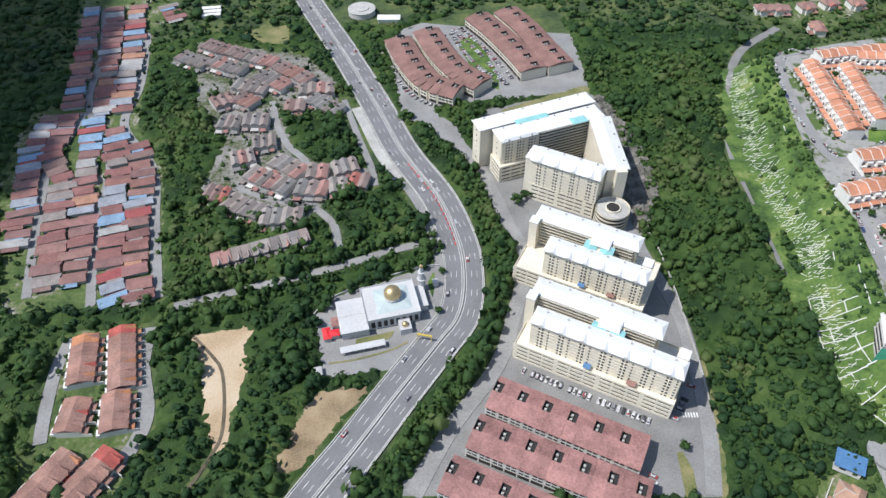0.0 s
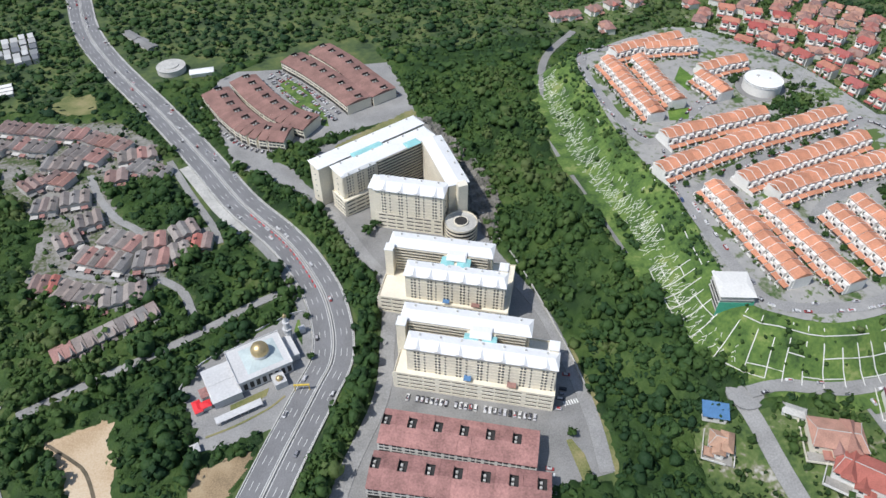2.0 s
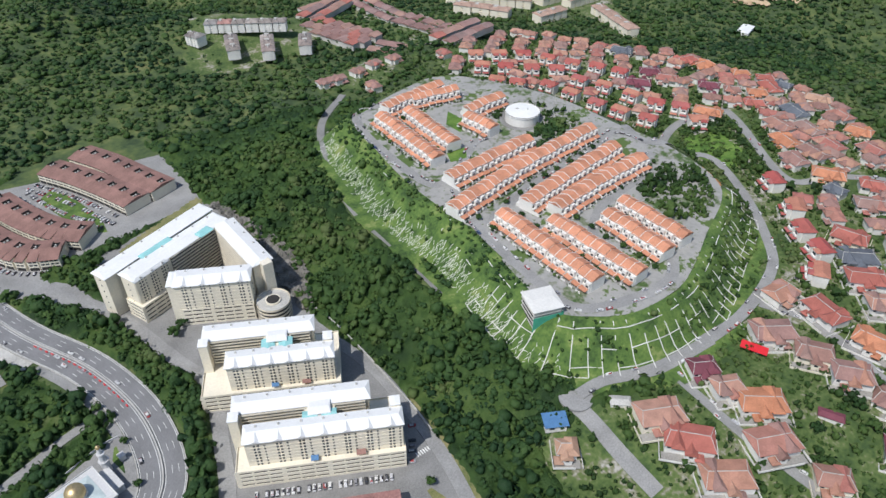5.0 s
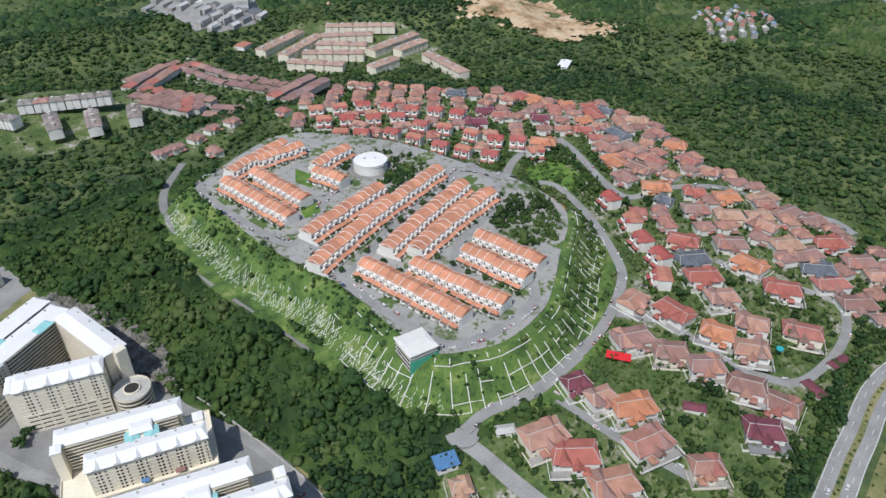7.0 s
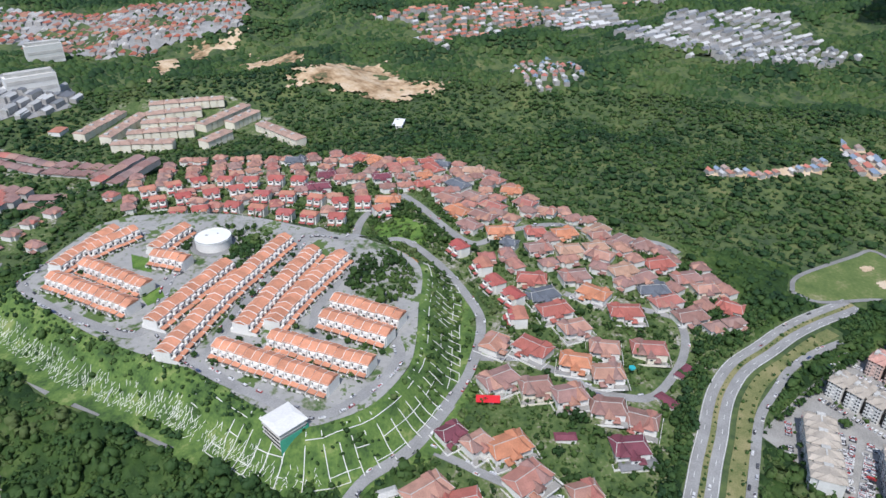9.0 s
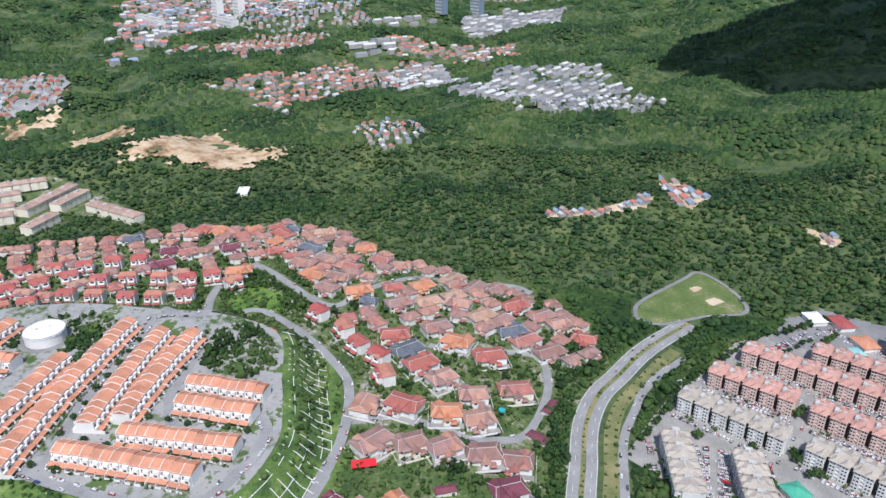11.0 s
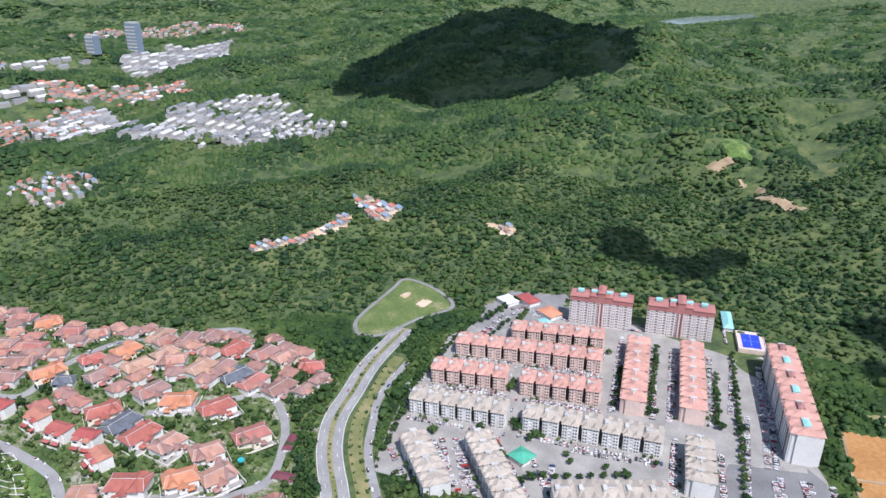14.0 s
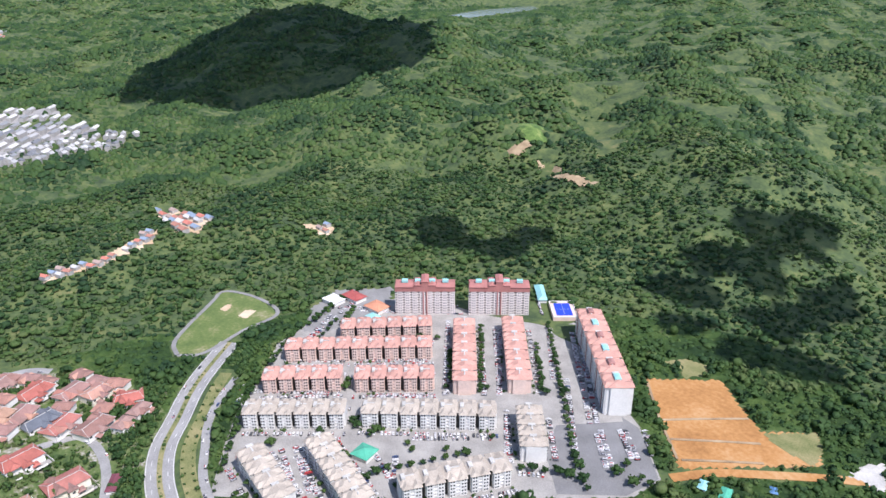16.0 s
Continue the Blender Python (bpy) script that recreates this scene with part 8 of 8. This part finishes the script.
for p, q in (((415, -45), (500, -85)), ((500, -85), (585, -150)), ((590, -165), (628, -210)), ((612, -190), (640, -240)), ((575, -195), (600, -215)), ((560, -165), (585, -190)), ((528, -215), (508, -262)), ((480, -260), (440, -240)), ((395, -60), (352, -62)), ((425, -120), (380, -128)), ((365, -140), (352, -205)), ((320, -230), (300, -255))):
    plant_row(p, q, 7.5, (1, 3, 0))
ex, ey = zip(*[(x + random.uniform(-3, 3), y + random.uniform(-3, 3)) for x, y in curve([(400, -36), (452, -58), (492, -77), (524, -101), (573, -130), (603, -178), (622, -206)], 3.4)])
wood("boundary_hedge", np.array(ex), np.array(ey), (1.2, 2.8), mid_shapes, M_SCRUB, "hedge and young trees along the estate boundary")
hub = taken
hub_x, hub_y = np.array(hub).T


def gap_spots(outline, cell, margin, keep):
    xs, ys = zip(*outline)
    gx, gy = np.meshgrid(np.arange(min(xs), max(xs), cell), np.arange(min(ys), max(ys), cell))
    gx, gy = gx.ravel() + rng.uniform(-0.45, 0.45, gx.size) * cell, gy.ravel() + rng.uniform(-0.45, 0.45, gx.size) * cell
    ok = (inside_distance(outline, gx, gy) > 1) & (rng.random(gx.size) < keep)
    gx, gy = gx[ok], gy[ok]
    d = np.min(np.hypot(gx[:, None] - hub_x[None], gy[:, None] - hub_y[None]), axis=1)
    ok = d > margin
    for line, w in ROADS:
        dd = np.min(np.hypot(gx[:, None] - line[None, :, 0], gy[:, None] - line[None, :, 1]), axis=1)
        ok &= dd > w / 2 + 2.5
    return gx[ok], gy[ok]


gx, gy = gap_spots(ESTATE, 15, 10.5, 0.6)
for x, y in list(zip(gx, gy))[:55]:
    plant(x, y)
gx, gy = gap_spots(ESTATE, 4.4, 10.5, 0.7)
wood("garden_shrubs", gx, gy, (1.1, 3.4), mid_shapes, M_SCRUB, "garden shrubs and small trees between the houses")
gx, gy = np.meshgrid(np.arange(190, 480, 4.2), np.arange(140, 540, 4.2))
gx, gy = gx.ravel() + rng.uniform(-2, 2, gx.size), gy.ravel() + rng.uniform(-2, 2, gx.size)
dd = inside_distance(PLATEAU, gx, gy)
ok = (dd < -2) & (dd > -44) & (rng.random(gx.size) < 0.12 + 0.32 * (ripple(gx, gy, 60) > 0.15)) & (gx < 460)
for line, w in ROADS:
    ok &= np.min(np.hypot(gx[:, None] - line[None, :, 0], gy[:, None] - line[None, :, 1]), axis=1) > w / 2 + 2.5
rim_band = ok | ((dd < -1) & (dd > -15 + 4 * ripple(gx, gy, 50)) & (gx < 300) & (gy > 240) & (rng.random(gx.size) < 0.8))
wood("rim_shrubs", gx[rim_band & ~ok], gy[rim_band & ~ok], (1.6, 3.4), mid_shapes, M_LEAF, "dense bushes just below the hilltop edge")
wood("slope_shrubs", gx[ok], gy[ok], (0.9, 2.6), far_shapes, M_SCRUB, "low green shrubs and creepers on the slope")
for belt in (BELT_WEST, BELT_EAST, TANK_TREES, BELT_SOUTH, ROAD_TREES):
    gx, gy = gap_spots(belt, 5.0, 8, 0.9)
    if len(gx) == 0:
        continue
    wood("tree_belt", gx, gy, (2.0, 4.4), near_shapes, M_LEAF, "belt of leafy trees along the estate")
gx, gy = gap_spots(THICKET, 6.0, 11, 0.8)
off = inside_distance(GREEN_PATCH, gx, gy) < 1
gx, gy = gx[off], gy[off]
wood("hillside_thicket", gx, gy, (2.4, 4.6), near_shapes, M_SCRUB, "dense green thicket between road and houses")
gx, gy = gap_spots(WOODED_KNOLL + [(372, 270)], 5.5, 3, 0.9)
wood("knoll_thicket", gx, gy, (2.4, 5.0), near_shapes, M_SCRUB, "overgrown wooded knoll on the hilltop")
gx, gy = gap_spots([(366, 400), (372, 436), (412, 436), (430, 400), (425, 372), (395, 378), (360, 385)], 6, 3, 0.9)
far_tank = np.hypot(gx - 386, gy - 412) > 21
wood("tank_thicket", gx[far_tank], gy[far_tank], (2.4, 4.6), near_shapes, M_SCRUB, "trees round the water tank")
for outline, cell in ((GREY_YARD, 8), (VILLAGE_YARD, 10), (TERRACE_YARD, 8), (HILL_HOMES_YARD, 7), (FLATS_FAR_YARD, 10), (FLATS_YARD, 11)):
    xs, ys = zip(*outline)
    gx, gy = np.meshgrid(np.arange(min(xs), max(xs), cell), np.arange(min(ys), max(ys), cell))
    gx, gy = gx.ravel() + rng.uniform(-3, 3, gx.size), gy.ravel() + rng.uniform(-3, 3, gx.size)
    ok = (inside_distance(outline, gx, gy) > 0) & (rng.random(gx.size) < 0.5)
    gx, gy = gx[ok], gy[ok]
    for o in scene.objects:
        if o.parent is None and o.get("category") in ("house", "terrace house", "townhouses"):
            gap = np.hypot(gx - o.location.x, gy - o.location.y) > 9
            gx, gy = gx[gap], gy[gap]
    for ax, ay, bx, by in FAR_FLATS + WEST_FLATS:
        t = np.clip(((gx - ax) * (bx - ax) + (gy - ay) * (by - ay)) / ((bx - ax) ** 2 + (by - ay) ** 2), 0, 1)
        gap = np.hypot(gx - ax - t * (bx - ax), gy - ay - t * (by - ay)) > 12
        gx, gy = gx[gap], gy[gap]
    wood("yard_trees", gx, gy, (1.5, 3.6), mid_shapes, M_LEAF, "trees and shrubs between the village houses")


shade_x, shade_y = np.array([(-124, 462), (-98, 464), (-90, 447), (-101, 480), (-110, 466), (-93, 478), (-84, 458), (-128, 468)]).T
wood("shade_trees", shade_x.astype(float), shade_y.astype(float), (5.5, 7.5), near_shapes, M_LEAF, "broad shade trees round a dry lawn")
bank = curve(SERVICE_ROAD, 5.5)
bank_side = sideways(bank)
bank_x, bank_y = [], []
for off in (9.5, 13.5):
    for p, q in zip(bank, bank_side):
        bank_x.append(p[0] + q[0] * off + random.uniform(-1.4, 1.4))
        bank_y.append(p[1] + q[1] * off + random.uniform(-1.4, 1.4))
bank_x, bank_y = np.array(bank_x), np.array(bank_y)
ok = free(bank_x, bank_y)
wood("roadside_trees", bank_x[ok], bank_y[ok], (3.8, 5.6), near_shapes, M_LEAF, "tall dark trees in a belt beside the highway", 0, 1.15)
verge = curve(SIDE_ROAD, 6)
verge_side = sideways(verge)
vx = np.concatenate([verge[:, 0] + verge_side[:, 0] * o for o in (-6.2, 6.2)])
vy = np.concatenate([verge[:, 1] + verge_side[:, 1] * o for o in (-6.2, 6.2)])
ok = rng.random(len(vx)) < 0.75
wood("roadside_trees", vx[ok], vy[ok], (3.6, 5.2), near_shapes, M_LEAF, "overhanging trees along the side road", 0, 1.1)


# ---- cars ----
body = Solid()
for x0, x1, z0, z1 in ((-2.15, 2.15, 0.3, 0.85),):
    body.prism([(-2.2, -0.7), (-2.0, -0.88), (1.9, -0.88), (2.2, -0.65), (2.2, 0.65), (1.9, 0.88), (-2.0, 0.88), (-2.2, 0.7)], 0.3, 0.88)
body.hip(-1.25, 0.95, -0.72, 0.72, 1.36, 0.1, 0.4, 0.06)
car = tagged(part("car", body, M_CARS), "parked saloon car on grey asphalt", "car", "parked cars")
cab = Solid()
lo = [(-1.75, -0.82, 0.88), (1.3, -0.82, 0.88), (1.3, 0.82, 0.88), (-1.75, 0.82, 0.88)]
hi = [(-1.22, -0.7, 1.32), (0.92, -0.7, 1.32), (0.92, 0.7, 1.32), (-1.22, 0.7, 1.32)]
for i in range(4):
    cab.face(lo[i], lo[(i + 1) % 4], hi[(i + 1) % 4], hi[i])
part("cabin_glass", cab, M_GLASS, car)
CAR_SPOTS = []


def park(p, q, step, deg, fill=0.8, lift=0.14):
    n = int(math.hypot(q[0] - p[0], q[1] - p[1]) / step)
    for i in range(n + 1):
        if random.random() < fill:
            t = i / max(n, 1)
            x, y = p[0] + (q[0] - p[0]) * t, p[1] + (q[1] - p[1]) * t
            CAR_SPOTS.append(stand(x, y, deg + random.choice((0, 180)) + random.uniform(-3, 3), lift))


def uv(u, v):
    w = A0 + E_U * u + E_V * v
    return (w.x, w.y)


fronts = []
for ax, ay, bx, by in CONDO_PINK + CONDO_PINK_ACROSS + CONDO_GREY:
    ln = math.hypot(bx - ax, by - ay)
    nx, ny = (by - ay) / ln, -(bx - ax) / ln
    for off in (12.2, -12.2):
        for i in range(int(ln / 4)):
            if random.random() < 0.45:
                t = (i + random.random()) * 4 / ln
                fronts.append((ax + (bx - ax) * t + nx * off, ay + (by - ay) * t + ny * off))
    for off in (16, -16):
        park((ax + nx * off, ay + ny * off), (bx + nx * off, by + ny * off), 2.8, math.degrees(math.atan2(by - ay, bx - ax)) + 90, 0.82)
fx, fy = np.array(fronts).T
wood("block_shrubs", fx, fy, (0.9, 2.2), mid_shapes, M_SCRUB, "low hedges and small trees along the apartment blocks")
for ax, ay, bx, by in CONDO_CARS:
    park((ax, ay), (bx, by), 2.7, math.degrees(math.atan2(by - ay, bx - ax)) + 90, 0.85)
for p, q, deg in (((560, -150), (600, -190), 40), ((566, -158), (596, -196), 40), ((600, -200), (622, -228), 40), ((545, -300), (585, -245), 60), ((540, -308), (580, -240), 60), ((520, -365), (545, -318), 60), ((500, -375), (530, -390), 0), ((470, -90), (490, -160), 65), ((430, -60), (400, -62), 90), ((345, -80), (335, -110), 0)):
    park(p, q, 3.0, deg, 0.7)
park(uv(9, -6), uv(80, -6), 2.7, TURN + 90, 0.85)
park(uv(92, 2), uv(95, 26), 3.2, TURN, 0.6)
park((8, 168), (80, 136), 3.0, TURN + 90, 0.7)
park((128, 290), (112, 330), 3.4, 20, 0.6)
park((104, 166), (100, 150), 3.2, TURN, 0.7)
for arc, off in ((SHOP_ARC_A, 16), (SHOP_ARC_B, -17), (SHOP_ARC_C, 17), (SHOP_ARC_D, -16), (SHOP_ARC_B, -25), (SHOP_ARC_C, 25)):
    line = curve(arc, 3.4)
    side = sideways(line)
    for p, s in zip(line, side):
        if random.random() < 0.7:
            c = p + s * off
            CAR_SPOTS.append(stand(c[0], c[1], math.degrees(math.atan2(s[1], s[0])), 0.14))
side = sideways(hline)
for k in range(3, len(hline) - 3):
    if random.random() < 0.3:
        off = random.choice((-9.8, -6.4, -3, 3, 6.4, 9.8))
        c = hline[k] + side[k] * off
        CAR_SPOTS.append(stand(c[0], c[1], math.degrees(math.atan2(side[k][0], -side[k][1])), 0.42))
for pts in (PLATEAU_ROAD, PLATEAU_ROAD_B, PLATEAU_ROAD_C, PLATEAU_ROAD_D):
    line = curve(pts, 6)
    side = sideways(line)
    for k in range(1, len(line) - 1):
        if random.random() < 0.75:
            c = line[k] + side[k] * random.choice((-3, 3))
            CAR_SPOTS.append(stand(c[0], c[1], math.degrees(math.atan2(side[k][0], -side[k][1])), 1.05))

for line, offs, lift, keep in ((eline, (-7.2, -3.9, 3.9, 7.2), 0.42, 0.05), (frontage, (-1.8, 1.8), 0.45, 0.25)):
    side = sideways(line)
    for k in range(3, len(line) - 3):
        if random.random() < keep:
            c = line[k] + side[k] * random.choice(offs)
            CAR_SPOTS.append(stand(c[0], c[1], math.degrees(math.atan2(side[k][0], -side[k][1])), lift))
for pts, w in ((RING_ROAD, 1.2), (LOOP_ROAD, 0.5), (EAST_ROAD, 0.5), (NORTH_ROAD, 0.5), (CULDESAC, 0.5)):
    line = curve(pts, 8)
    side = sideways(line)
    for k in range(1, len(line) - 1):
        if random.random() < 0.4:
            c = line[k] + side[k] * random.choice((-2.9, 2.9))
            CAR_SPOTS.append(stand(c[0], c[1], math.degrees(math.atan2(side[k][0], -side[k][1])), w))

barrier = tagged(part("water_barrier", Solid().prism([(-1.0, -0.35), (1.0, -0.35), (1.0, 0.35), (-1.0, 0.35)], 0, 0.5).box(-0.95, 0.95, -0.2, 0.2, 0.5, 1.0), M_BRIGHTRED), "red plastic road barrier on the highway", "barrier", "red barriers")
part("stripe", Solid().box(-0.96, 0.96, -0.36, 0.36, 0.2, 0.34), M_MARK, barrier, "white stripe")
side = sideways(hline)
for k in [i for i in range(len(hline) - 1) if 325 < hline[i][1] < 410]:
    c = hline[k] + side[k] * 2.6
    place(barrier, stand(c[0], c[1], math.degrees(math.atan2(side[k][0], -side[k][1])), 0.42))
shrub_line = eline + rng.uniform(-1, 1, eline.shape)
wood("median_shrubs", shrub_line[:, 0], shrub_line[:, 1], (1.0, 1.8), far_shapes, M_LEAF, "low shrubs along the planted median")
for off, step in ((-15, 2), (-22, 2)):
    row = (eline + sideways(eline) * off)[14::step]
    wood("verge_trees", row[:, 0], row[:, 1], (1.3, 2.2), mid_shapes, M_LEAF, "young trees in rows on the verge lawn")
random.shuffle(CAR_SPOTS)
for m in CAR_SPOTS[:200]:
    place(car, m)
rest = Solid()
for m in CAR_SPOTS[200:]:
    k = len(rest.v)
    rest.v += [tuple(m @ Vector(q)) for q in body.v] + [tuple(m @ Vector(q)) for q in cab.v]
    rest.f += [tuple(k + i for i in f) for f in body.f] + [tuple(k + len(body.v) + i for i in f) for f in cab.f]
tagged(part("parked_cars", rest, island_roof("far_car_paint", [(0.65, 0.65, 0.65), (0.05, 0.05, 0.06), (0.4, 0.4, 0.42), (0.6, 0.6, 0.58), (0.12, 0.12, 0.13), (0.3, 0.3, 0.32), (0.62, 0.62, 0.62), (0.03, 0.03, 0.035), (0.35, 0.05, 0.05), (0.5, 0.5, 0.52)])), "rows of parked cars in many colours", "cars", kind="stuff")
